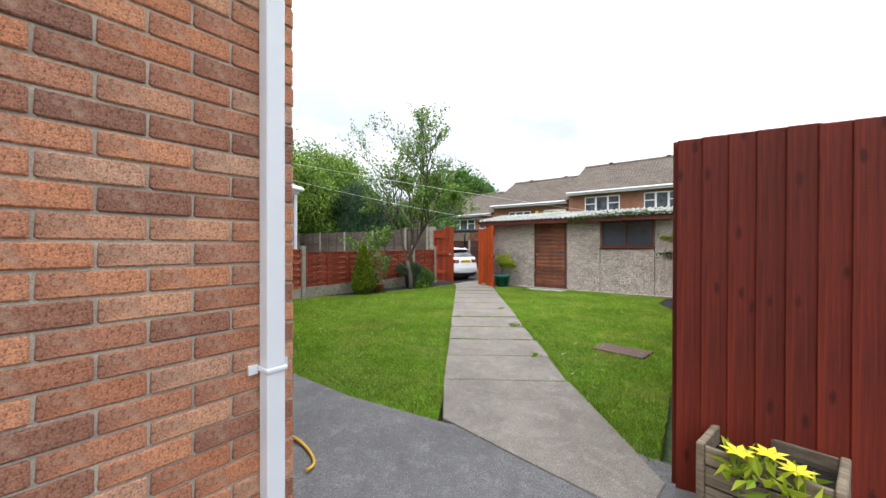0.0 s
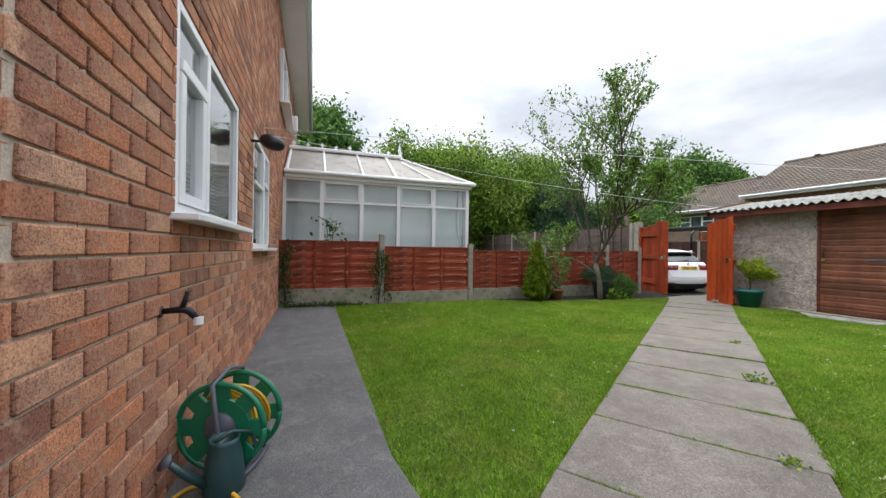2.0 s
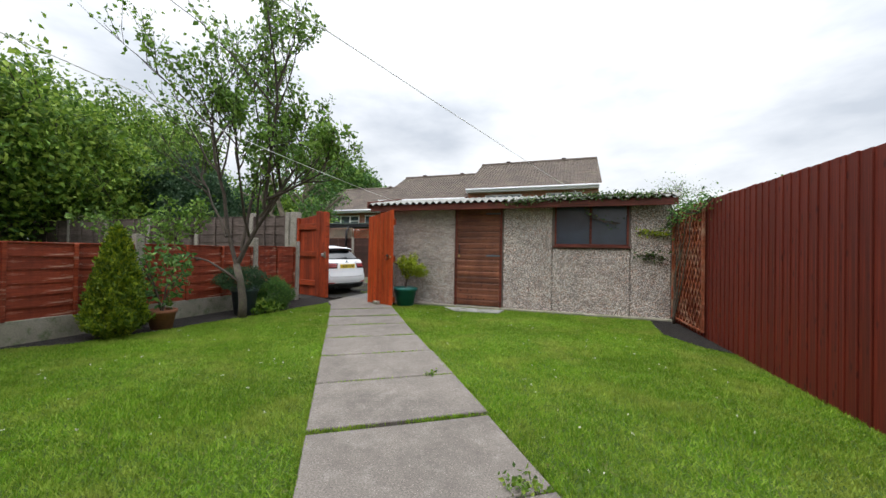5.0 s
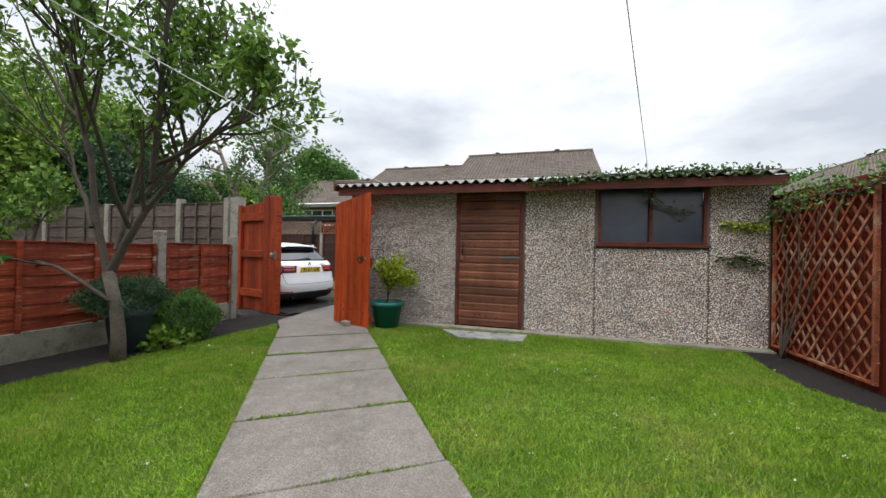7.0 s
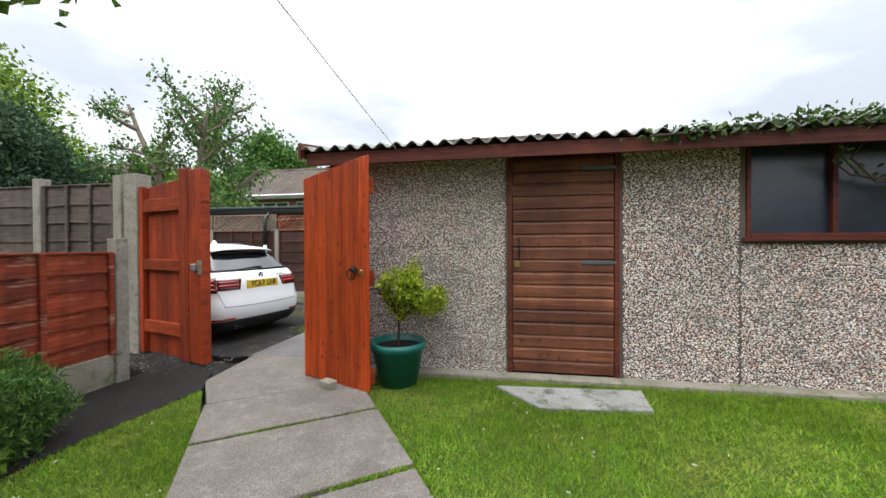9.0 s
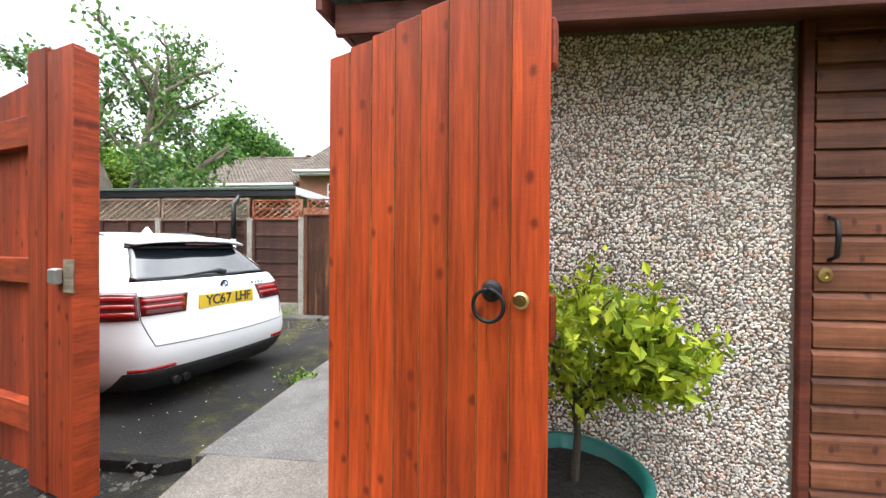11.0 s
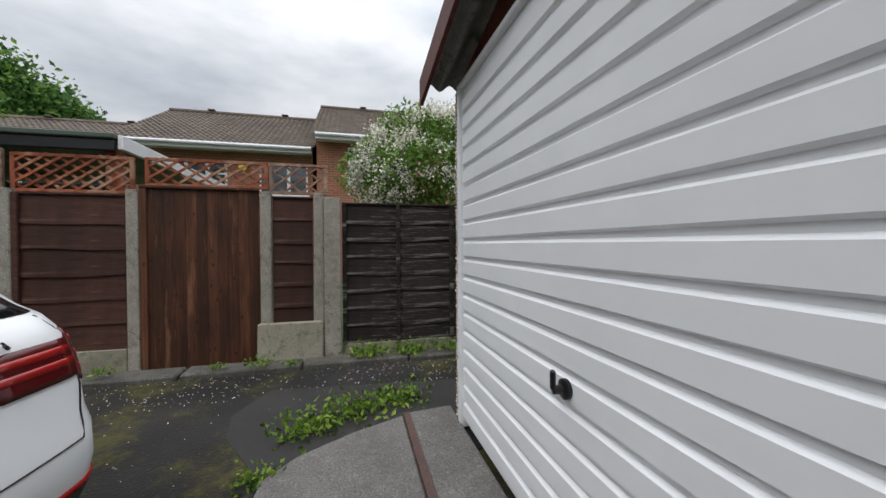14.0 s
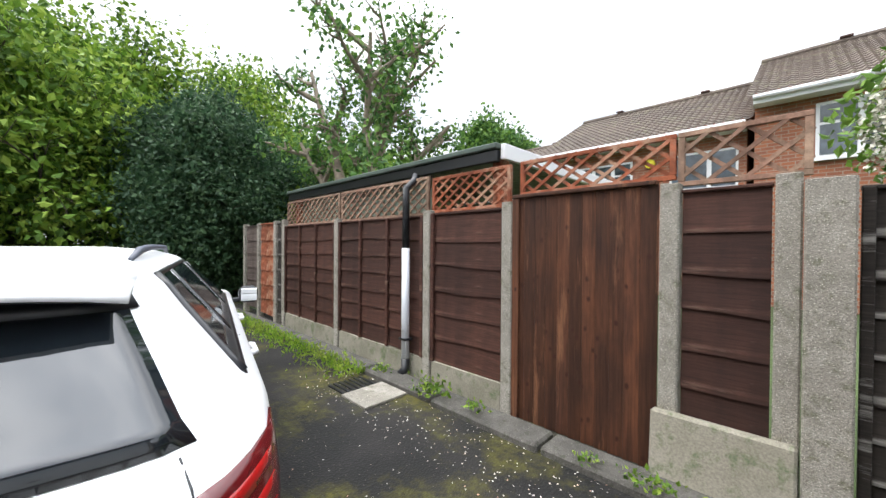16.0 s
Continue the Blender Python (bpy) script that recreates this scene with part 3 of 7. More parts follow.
def brick_wall(wall, at, along, length, z_top, holes, limit, key, start_half=False):
    """Bricks proud of a wall. at(u) is the corner, along the unit way; normal is to the right of it... the mesh looks along +y local."""
    full, half = brick_mesh("brick", BRICK_L - JOINT), brick_mesh("brick_half", BRICK_L / 2 - JOINT)
    angle = math.degrees(math.atan2(along[1], along[0]))
    spots = []
    rnd = random.Random(5)
    for c in range(int((z_top - Z0) / COURSE)):
        z = Z0 + c * COURSE
        u = 0.0
        first = (c % 2 == 0) != start_half
        while u < length - 0.02:
            ln = BRICK_L / 2 if (u == 0.0 and first) else BRICK_L
            ln = min(ln, length - u)
            pieces = [(u, u + ln)]
            for h in holes:
                if h[2] < z + COURSE / 2 < h[3]:
                    pieces = [q for a, b in pieces for q in ((a, min(b, h[0])), (max(a, h[1]), b)) if q[1] - q[0] > 0.03]
            spots += [(a, z, b - a) for a, b in pieces]
            u += ln
    spots.sort(key=key)
    base = pose(at[0], at[1], 0, 0, 0, angle)
    rest_v, rest_f = [], []
    cube = [(x, y, z) for x in (0, 1) for y in (-0.05, 0.0035) for z in (0, 1)]
    quads = [(0, 1, 3, 2), (4, 6, 7, 5), (0, 4, 5, 1), (2, 3, 7, 6), (0, 2, 6, 4), (1, 5, 7, 3)]
    for i, (u, z, ln) in enumerate(spots):
        whole, halfb = abs(ln - BRICK_L) < 1e-4, abs(ln - BRICK_L / 2) < 1e-4
        if i < limit and (whole or halfb):
            ob = new("brick", full if whole else half)
            ob.parent = wall
            ob.matrix_world = base @ Matrix.Translation((u + JOINT / 2, rnd.uniform(-0.002, 0.002), z))
        else:
            n = len(rest_v)
            yo = rnd.uniform(-0.0008, 0.0008)
            for x, y, zz in cube:
                rest_v.append(base @ Vector((u + JOINT / 2 + x * (ln - JOINT), y + yo, z + zz * (COURSE - JOINT))))
            rest_f += [tuple(n + q for q in f) for f in quads]
    if rest_v:
        o = fast_mesh("brick_rest", np.array([tuple(v) for v in rest_v]), np.array(rest_f), "brick_joined", "stuff", None, "joined brick courses")
        o.parent = wall


HX, HY = -1.335, 1.775
bm = bmesh.new()
# side wall, then the rear wall round its two windows
W1, W2 = (-3.66, -2.27, 1.21, 2.17), (-5.78, -4.45, 1.06, 2.22)
box(bm, HX - 0.25, HX - 0.004, -6.0, HY - 0.004, -0.1, 5.2)
side_wall = structure("wall_side", bm, "mortar", "red brick side wall of the house")
bm = bmesh.new()
UP = [(-3.75, -2.3, 3.65, 4.6), (-8.6, -7.1, 3.55, 4.45)]
xs = [HX - 0.255, W1[1], W1[0], W2[1], W2[0], -14.0]
box(bm, W1[1], HX - 0.255, HY - 0.25, HY - 0.004, -0.1, 5.2)
box(bm, W1[0], W1[1], HY - 0.25, HY - 0.004, -0.1, W1[2])
box(bm, W1[0], W1[1], HY - 0.25, HY - 0.004, W1[3], 5.2)
box(bm, W2[1], W1[0], HY - 0.25, HY - 0.004, -0.1, 5.2)
box(bm, W2[0], W2[1], HY - 0.25, HY - 0.004, -0.1, W2[2])
box(bm, W2[0], W2[1], HY - 0.25, HY - 0.004, W2[3], 5.2)
box(bm, -7.1, W2[0], HY - 0.25, HY - 0.004, -0.1, 5.2)
box(bm, -14.0, -7.1, HY - 0.25, HY - 0.004, -0.1, 5.2)
rear_wall = structure("wall_rear", bm, "mortar", "red brick rear wall of the houses")
structure("house_body", boxed(-14, HX - 0.26, -6.0, HY - 1.3, -0.1, 5.2), "room", "inner walls of the house")
bm = bmesh.new()
box(bm, -14.2, -0.95, HY, HY + 0.38, 5.12, 5.2)
box(bm, -14.2, -0.95, HY + 0.36, HY + 0.40, 5.10, 5.30)
structure("soffit", bm, "white", "white eaves boards")
bm = bmesh.new()
tube(bm, [(-14.2, HY + 0.45, 5.22), (-0.95, HY + 0.45, 5.22)], 0.055, 10)
structure("gutter", bm, "grey_white", "pale gutter under the eaves", True)
bm = bmesh.new()
for k in range(9):
    y0, z0 = HY + 0.48 - k * 0.33, 5.27 + k * 0.2
    box(bm, -14.2, -0.95, -0.36, 0.0, 0, 0.05, m=Matrix.Translation((0, y0, z0)) @ Matrix.Rotation(radians(-31), 4, "X"))
structure("house_roof", bm, "roof_tile", "brown tiled house roof")


# ---- fences ----
def lap_board(L, h, rnd, lip=0.020, segs=14):
    """One waney board of length L and height h, front towards -y."""
    bm = bmesh.new()
    a, b, c = rnd.uniform(0, 6), rnd.uniform(1.5, 4), rnd.uniform(0.006, 0.017)
    rows = []
    for i in range(segs + 1):
        x = L * i / segs
        w = c * math.sin(a + b * x) + 0.004 * math.sin(3 * a + 9 * x)
        rows.append([bm.verts.new(v) for v in ((x, -lip, -0.018 + w), (x, -0.004, h), (x, 0.004, h), (x, -lip + 0.012, -0.018 + w))])
    for p, q in zip(rows, rows[1:]):
        for k in range(4):
            bm.faces.new((p[k], p[(k + 1) % 4], q[(k + 1) % 4], q[k]))
    bm.faces.new(rows[0][::-1])
    bm.faces.new(rows[-1])
    return bm


def lap_bay(p0, p1, z0, z1, mat, n, battens, label, group, seed=0, parent=None):
    L = math.dist(p0, p1)
    t = thing("panel", (p0[0], p0[1], z0), label, "", "", math.degrees(math.atan2(p1[1] - p0[1], p1[0] - p0[0])), "", parent or FENCE)
    rnd = random.Random(seed)
    h = (z1 - z0) / n
    for i in range(n):
        b = part("board", lap_board(L - 0.01, h + 0.004, rnd), mat, t)
        b.location = (0.005, rnd.uniform(-0.002, 0.002), i * h)
    for f in battens:
        x = f * (L - 0.04)
        part("batten", boxed(x, x + 0.038, -0.042, -0.017, -0.01, z1 - z0 + 0.012, 0.004), mat, t)
    part("top_cap", boxed(0, L, -0.024, 0.018, z1 - z0 + 0.001, z1 - z0 + 0.018, 0.003), mat, t)
    return t


def gravel_board(p0, p1, z0, z1, label="rough concrete gravel board"):
    L = math.dist(p0, p1)
    t = thing("gravel_board", (p0[0], p0[1], z0), label, "", "", math.degrees(math.atan2(p1[1] - p0[1], p1[0] - p0[0])), "", FENCE)
    part("concrete_board", boxed(0.005, L - 0.005, -0.028, 0.03, 0, z1 - z0 - 0.004, 0.006), "gravel_board", t)
    return t


def fence_post(x, y, z1, w=0.1, label="square concrete fence post", group="concrete fence posts", mat="post", z0=-0.12):
    t = thing("post", (x, y, z0), label, "", "", 0, "", FENCE)
    bm = boxed(-w / 2, w / 2, -w / 2, w / 2, 0, z1 - z0, 0.008)
    for v in bm.verts:
        if v.co.z > z1 - z0 - 0.002:
            v.co.z -= 0.012 * (abs(v.co.x) / w)
    part("shaft", bm, mat, t)
    return t


FX = -7.433
FENCE = thing("fence", (FX, 6, 0), "low orange-stained lap fence between concrete posts", "fence")
LOWP = [(1.72, 1.26), (3.6, 1.35), (5.48, 1.2), (7.3, 1.2), (9.13, 1.23), (10.17, 1.2)]
for y, z in LOWP:
    fence_post(FX, y, z)
low = [(1.19, 1.22, 0.33), (1.10, 1.13, 0.24), (1.04, 1.05, 0.26), (1.05, 1.06, 0.27), (1.07, 1.05, 0.26)]
for k, (zt, _, zb) in enumerate(low):
    a, b = LOWP[k][0] + 0.055, LOWP[k + 1][0] - 0.055
    lap_bay((FX, a), (FX, b), zb, zt, "orange_panel", 6, (0.0, 0.333, 0.667, 1.0) if k < 4 else (0.0, 0.5, 1.0), "orange-stained waney lap fence panel, worn pale in patches", "low orange fence panels", 11 + k)
    gravel_board((FX, a), (FX, b), -0.1, zb, "stained concrete gravel board under the orange fence")
# tall weathered fence at the foot of the next garden
FENCE = thing("fence", (-12, 10.95, 0), "tall weathered brown-grey lap fence between concrete posts", "fence")
BACKP = [-8.36, -9.45, -11.3, -13.15, -15.0, -16.85, -18.7]
for x in BACKP:
    fence_post(x, 10.95, 1.9 if x > -10 else 1.84, 0.11 if x < -8.3 else 0.13)
for k, (a, b) in enumerate(zip(BACKP[1:], BACKP)):
    lap_bay((a + 0.06, 10.95), (b - 0.06, 10.95), 0.2, 1.8, "grey_panel", 8, (0.0, 0.333, 0.667, 1.0), "weathered brown-grey waney lap fence panel", "weathered fence panels", 31 + k)
fence_post(-8.13, 10.93, 1.90, 0.17, "thick weathered concrete gate post", "gate posts")

# far fence of the lane
FENCE = thing("fence", (-9, 14.69, 0), "dark brown lap fence along the lane, concrete posts and boards", "fence")
FY = 14.69
FARP = [(-13.95, 1.54), (-13.24, 1.53), (-12.52, 1.54), (-12.20, 1.55), (-10.64, 1.49), (-9.06, 1.49), (-8.21, 1.50), (-7.19, 1.515), (-6.735, 1.51)]
for x, z in FARP:
    fence_post(x, FY, z, 0.09, label="pebbly concrete fence post by the lane", group="lane fence posts")
fence_post(-6.612, FY - 0.02, 1.47, 0.15, "smooth pale concrete fence post", "lane fence posts")
for k, (a, b, bt) in enumerate([(-12.15, -10.69, (0.0, 0.333, 0.667, 1)), (-10.59, -9.11, (0.0, 0.3, 0.64, 1)), (-9.01, -8.26, (0.0,))]):
    zt = (1.43, 1.43, 1.44)[k]
    lap_bay((a, FY), (b, FY), 0.175, zt, "brown_panel", 7 if k < 2 else 6, bt, "dark brown waney lap fence panel", "brown lane fence panels", 51 + k)
    gravel_board((a, FY), (b, FY), -0.06, 0.17, "mossy concrete gravel board of the lane fence")
lap_bay((-7.14, FY), (-6.785, FY), 0.28, 1.455, "brown_panel", 6, (), "narrow dark brown lap fence panel", "brown lane fence panels", 55)
lap_bay((-13.18, FY), (-12.58, FY), 0.05, 1.50, "trellis", 6, (), "narrow orange-brown fence panel", "far lane panels", 57)
lap_bay((-13.89, FY), (-13.30, FY), 0.1, 1.48, "grey_panel", 6, (), "narrow dark fence panel", "far lane panels", 58)
lap_bay((-12.46, FY), (-12.26, FY), 0.1, 1.48, "black_panel", 6, (), "narrow dark fence panel", "far lane panels", 59)
t = thing("leaning_slab", (-6.975, FY - 0.10, -0.06), "lichen-spotted concrete slab leaning on the fence", "slab")
bm = boxed(-0.28, 0.28, -0.03, 0.03, 0, 0.385, 0.012)
bmesh.ops.transform(bm, matrix=Matrix.Rotation(radians(-5), 4, "X"), verts=bm.verts)
part("slab", bm, "gravel_board", t)
FENCE = thing("fence", (-4, 14.69, 0), "blackened and bleached lap fence along the lane", "fence")
for k, (a, b) in enumerate([(-6.525, -4.72), (-4.62, -2.8), (-2.7, -0.9), (-0.8, 1.0)]):
    lap_bay((a, FY), (b, FY), 0.085, 1.41, "black_panel", 8, (0.0, 0.29, 0.6, 1.0), "blackened and bleached waney lap fence panel", "blackened fence panels", 61 + k)
    gravel_board((a, FY), (b, FY), -0.1, 0.08, "green-stained concrete gravel board")
    fence_post(b + 0.05, FY, 1.5, 0.09)


def board_gate(name, loc, turn, L, h0, h1, n, mat, label, ledges=(), ledge_mat=None, seed=0, front=-1, arch=0.0, skip_low=0.0, edges=False):
    """Featheredge boards along local x, front towards -y (or +y)."""
    t = thing(name, loc, label, "gate", "", turn)
    w = L / n
    rnd = random.Random(seed)
    for i in range(n):
        f = (i + 0.5) / n
        top = h0 + (h1 - h0) * f + arch * math.sin(math.pi * f)
        th = 0.021
        bm = boxed(i * w + 0.0015, (i + 1) * w + 0.006, 0, front * th, skip_low, top, 0.003)
        for v in bm.verts:
            if v.co.x > (i + 0.6) * w and abs(v.co.y) > 0.008:
                v.co.y -= front * 0.014
        for v in bm.verts:
            if v.co.z > top - 0.01:
                v.co.z += (h1 - h0) / n * ((v.co.x - (i + 0.5) * w) / w)
        part("board", bm, mat, t)
        if edges and i:
            part("worn_edge", boxed(i * w - 0.0012, i * w + 0.0014, front * 0.009, front * (th + 0.0006), skip_low, h0 + (h1 - h0) * i / n - 0.012, 0), "tan_edge", t)
    for (a, b, z0, z1) in ledges:
        part("ledge", boxed(a, b, 0.001 * -front, -front * 0.045, z0, z1, 0.004), ledge_mat or mat, t)
    return t


# brown gate in the far fence
bg = board_gate("brown_gate", (-8.15, FY - 0.01, -0.04), 0, 0.90, 1.55, 1.55, 11, "brown_gate", "dark brown boarded garden gate, bleached in streaks", seed=2)
part("stile", boxed(-0.01, 0.045, -0.035, -0.022, 0, 1.55, 0.003), "brown_gate", bg)
part("cap", boxed(-0.01, 0.90, -0.04, 0.02, 1.552, 1.575, 0.003), "brown_gate", bg)

# right boundary fence
def featheredge_run(p0, p1, z0, z1, mat, label, step=0.105, side=-1, jitter=0.0):
    L = math.dist(p0, p1)
    t = thing("fence", (p0[0], p0[1], 0), label, "fence", "", math.degrees(math.atan2(p1[1] - p0[1], p1[0] - p0[0])))
    n = math.ceil(L / step)
    rnd = random.Random(int(L * 100))
    mesh = None
    for i in range(n):
        if mesh is None:
            bm = boxed(0.0, step + 0.012, 0, side * 0.018, 0, 1.0, 0.002)
            for v in bm.verts:
                if v.co.x > step * 0.6 and abs(v.co.y) > 0.005:
                    v.co.y -= side * 0.011
            ob = part("board", bm, mat, t)
            mesh = ob.data
        else:
            ob = new("board", mesh)
            ob.parent = t
        ob.location = (i * step, rnd.uniform(-0.001, 0.001), z0)
        f = i / max(n - 1, 1)
        zt = (z1[0] + (z1[1] - z1[0]) * f) if isinstance(z1, tuple) else z1
        ob.scale = (1, 1, zt + rnd.uniform(-0.004, 0.004) - z0)
    for z in (0.35, 1.35):
        part("rail", boxed(0, L, -side * 0.002, -side * 0.05, z, z + 0.07, 0.004), mat, t)
    return t


featheredge_run((-0.08, 3.06), (-0.41, 7.4), -0.02, (1.69, 1.72), "red_fence", "tall red-brown closeboard boundary fence", side=1)
featheredge_run((-0.41, 7.4), (-0.606, 11.06), -0.02, (1.72, 1.76), "red_fence", "tall red-brown closeboard boundary fence", side=1)
featheredge_run((-0.08, 3.045), (2.6, 3.25), -0.02, (1.69, 1.66), "red_fence", "red-brown closeboard fence across the side of the garden", 0.097)


def lattice(name, loc, turn, L, H, mat, label, step=0.13, angle=45, z=0.0, frame=True, w=0.02):
    t = thing(name, loc, label, "trellis", "", turn)
    bm = bmesh.new()
    k = math.tan(radians(angle))
    for s in (1, -1):
        x = -H / k if s > 0 else 0.0
        while x < (L if s > 0 else L + H / k):
            # the lath runs from (x, 0) to (x + s*H/k, H), cut to the panel
            xa, za, xb, zb = x, 0.0, x + s * H / k, H
            def cut(X):
                return za + (X - xa) / (xb - xa) * (zb - za)
            pa, pb = [xa, za], [xb, zb]
            ok = True
            for p in (pa, pb):
                if p[0] < 0:
                    p[1], p[0] = cut(0), 0
                if p[0] > L:
                    p[1], p[0] = cut(L), L
            if math.dist(pa, pb) > 0.05 and -0.01 <= min(pa[1], pb[1]) and max(pa[1], pb[1]) <= H + 0.01:
                ln, an = math.dist(pa, pb), math.atan2(pb[1] - pa[1], pb[0] - pa[0])
                m = Matrix.Translation((pa[0], -0.006 * s, pa[1])) @ Matrix.Rotation(-an, 4, "Y")
                part("lath", boxed(0, ln, -0.005, 0.005, -w / 2, w / 2, 0, m), mat, t)
            x += step
    if frame:
        for a in ((0, L, 0.0, 0.025), (0, L, H - 0.025, H), (0, 0.03, 0.027, H - 0.027), (L - 0.03, L, 0.027, H - 0.027)):
            part("frame_bar", boxed(a[0], a[1], -0.012, 0.018, a[2], a[3], 0.002), mat, t)
    return t


lattice("trellis", (-0.575, 9.55, 0.08), 92.5, 1.24, 1.60, "trellis", "orange diamond trellis on the boundary fence, hung with a climber", 0.125, 55)
lattice("trellis", (-10.62, FY + 0.03, 1.45), 0, 1.52, 0.35, "trellis_grey", "faded diamond trellis over the lane fence", 0.13, 35)
lattice("trellis", (-12.18, FY + 0.03, 1.45), 0, 1.52, 0.35, "trellis_grey", "faded diamond trellis over the lane fence", 0.13, 35)
lattice("trellis", (-9.05, FY + 0.03, 1.465), 0, 0.83, 0.31, "trellis", "orange diamond trellis over the lane fence", 0.12, 35)
lattice("trellis", (-8.15, FY + 0.05, 1.54), 0, 0.97, 0.245, "trellis", "orange diamond trellis over the brown gate", 0.14, 35)
lattice("trellis", (-7.17, FY + 0.05, 1.50), 0, 0.51, 0.285, "trellis_grey", "bleached diamond trellis on the fence", 0.15, 40)

# car port behind the lane fence
cp = thing("car_port", (-10, 15.6, 0), "low car port with a green-edged flat roof", "car port")
world_part("roof_sheet", slab([(-12.3, 14.84), (-8.42, 14.84), (-8.42, 17.6), (-12.3, 17.6)], 1.96, 1.99), "sheet_grey", cp, "grey corrugated roof sheet")
world_part("fascia", boxed(-12.32, -8.40, 14.78, 14.83, 1.84, 1.93, 0.005), "black", cp, "black fascia board")
world_part("edge_trim", boxed(-12.34, -8.39, 14.76, 14.85, 1.94, 1.985, 0.008), "green_edge", cp, "green edge trim")
world_part("side_fascia", boxed(-8.39, -8.35, 14.82, 17.6, 1.86, 1.98, 0.004), "white", cp, "white side board")
world_part("back_sheet", boxed(-12.3, -9.5, 17.2, 17.24, 0, 1.88), "green_sheet", cp, "pale green sheeting")
world_part("back_sheet", boxed(-12.3, -9.3, 14.96, 14.98, 1.2, 1.88), "green_sheet", cp, "pale green sheeting")
for x, y in ((-8.47, 17.5), (-12.2, 17.5), (-8.47, 14.94), (-12.25, 14.94)):
    world_part("post", boxed(x - 0.05, x + 0.05, y - 0.05, y + 0.05, -0.1, 1.9, 0.004), "trellis", cp)
dp = thing("downpipe", (-9.30, FY - 0.06, 0), "downpipe, black above and grey-white below", "downpipe")
bm = tube(bmesh.new(), [(-9.30, FY + 0.05, 1.84), (-9.30, FY + 0.02, 1.78), (-9.30, FY - 0.075, 1.70), (-9.30, FY - 0.075, 1.15)], 0.034, 12)
world_part("upper_pipe", bm, "black", dp, "black upper pipe", True)
world_part("lower_pipe", tube(bmesh.new(), [(-9.30, FY - 0.075, 1.149), (-9.30, FY - 0.075, 0.12)], 0.037, 12), "grey_white", dp, "grey-white lower pipe", True)
world_part("shoe", tube(bmesh.new(), [(-9.30, FY - 0.075, 0.13), (-9.30, FY - 0.075, 0.03), (-9.30, FY - 0.13, -0.01)], 0.04, 12), "black", dp, "black pipe shoe", True)
world_part("bracket", boxed(-9.35, -9.25, FY - 0.115, FY - 0.03, 0.30, 0.32), "black", dp)

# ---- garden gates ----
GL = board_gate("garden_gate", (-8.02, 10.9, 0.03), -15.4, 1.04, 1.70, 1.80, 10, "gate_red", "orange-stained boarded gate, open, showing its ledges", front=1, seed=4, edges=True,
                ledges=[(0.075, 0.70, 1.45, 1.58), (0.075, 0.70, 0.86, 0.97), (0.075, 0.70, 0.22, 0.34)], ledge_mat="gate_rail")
part("stile", boxed(0.0, 0.07, -0.05, -0.002, 0.0, 1.72, 0.004), "gate_stile", GL)
part("stile", boxed(0.705, 0.85, -0.05, -0.002, 0.0, 1.84, 0.004), "gate_stile", GL)
part("stile", boxed(0.855, 1.04, -0.047, -0.002, 0.0, 1.82, 0.004), "gate_stile", GL)
part("edge_board", boxed(1.042, 1.06, -0.05, 0.03, 0.0, 1.80, 0.003), "gate_rail", GL)
lb = part("latch_box", boxed(0.945, 0.99, -0.08, -0.051, 0.87, 0.935, 0.006), "steel", GL, "galvanised latch box")
part("keep", boxed(0.92, 0.943, -0.075, -0.051, 0.875, 0.93, 0.004), "steel", lb)
part("latch_plate", boxed(0.995, 1.062, -0.056, -0.0505, 0.84, 0.97), "old_wood", GL, "bare wood edge plate")
GR = board_gate("garden_gate", (-5.95, 10.535, 0.02), -22.2, 0.735, 1.68, 1.79, 8, "gate_wood", "orange-stained boarded gate with a black ring latch, open", front=-1, seed=6, edges=True, arch=0.0,
                ledges=[(0.02, 0.75, 1.50, 1.62), (0.02, 0.75, 0.80, 0.92), (0.02, 0.75, 0.05, 0.17)], ledge_mat="gate_rail")
ringx, ringz = 0.597, 0.925
rl = part("latch_plate", lathe(bmesh.new(), [(0.001, 0.0), (0.029, 0.0), (0.029, 0.006), (0.02, 0.012), (0.012, 0.03), (0.001, 0.032)], 20, Matrix.Translation((ringx, -0.022, ringz)) @ Matrix.Rotation(radians(90), 4, "X")), "iron", GR, "black iron latch plate")
part("ring", tube(bmesh.new(), [(ringx + 0.042 * math.sin(a), -0.052, ringz - 0.035 + 0.042 * math.cos(a)) for a in [2 * math.pi * k / 20 for k in range(21)]], 0.0055, 8), "iron", rl, "black iron ring", True)
part("lock_rose", lathe(bmesh.new(), [(0.001, 0.0), (0.022, 0.0), (0.022, 0.004), (0.016, 0.008), (0.014, 0.003), (0.008, 0.003), (0.008, 0.010), (0.001, 0.010)], 20, Matrix.Translation((0.675, -0.022, 0.905)) @ Matrix.Rotation(radians(90), 4, "X")), "brass", GR, "round brass lock rose")
gp = thing("gate_post", (-5.775, 10.765, 0), "square red-stained wooden gate post", "gate post")
part("post", boxed(-0.045, 0.045, -0.05, 0.05, 0, 1.90, 0.004), "gate_wood", gp)

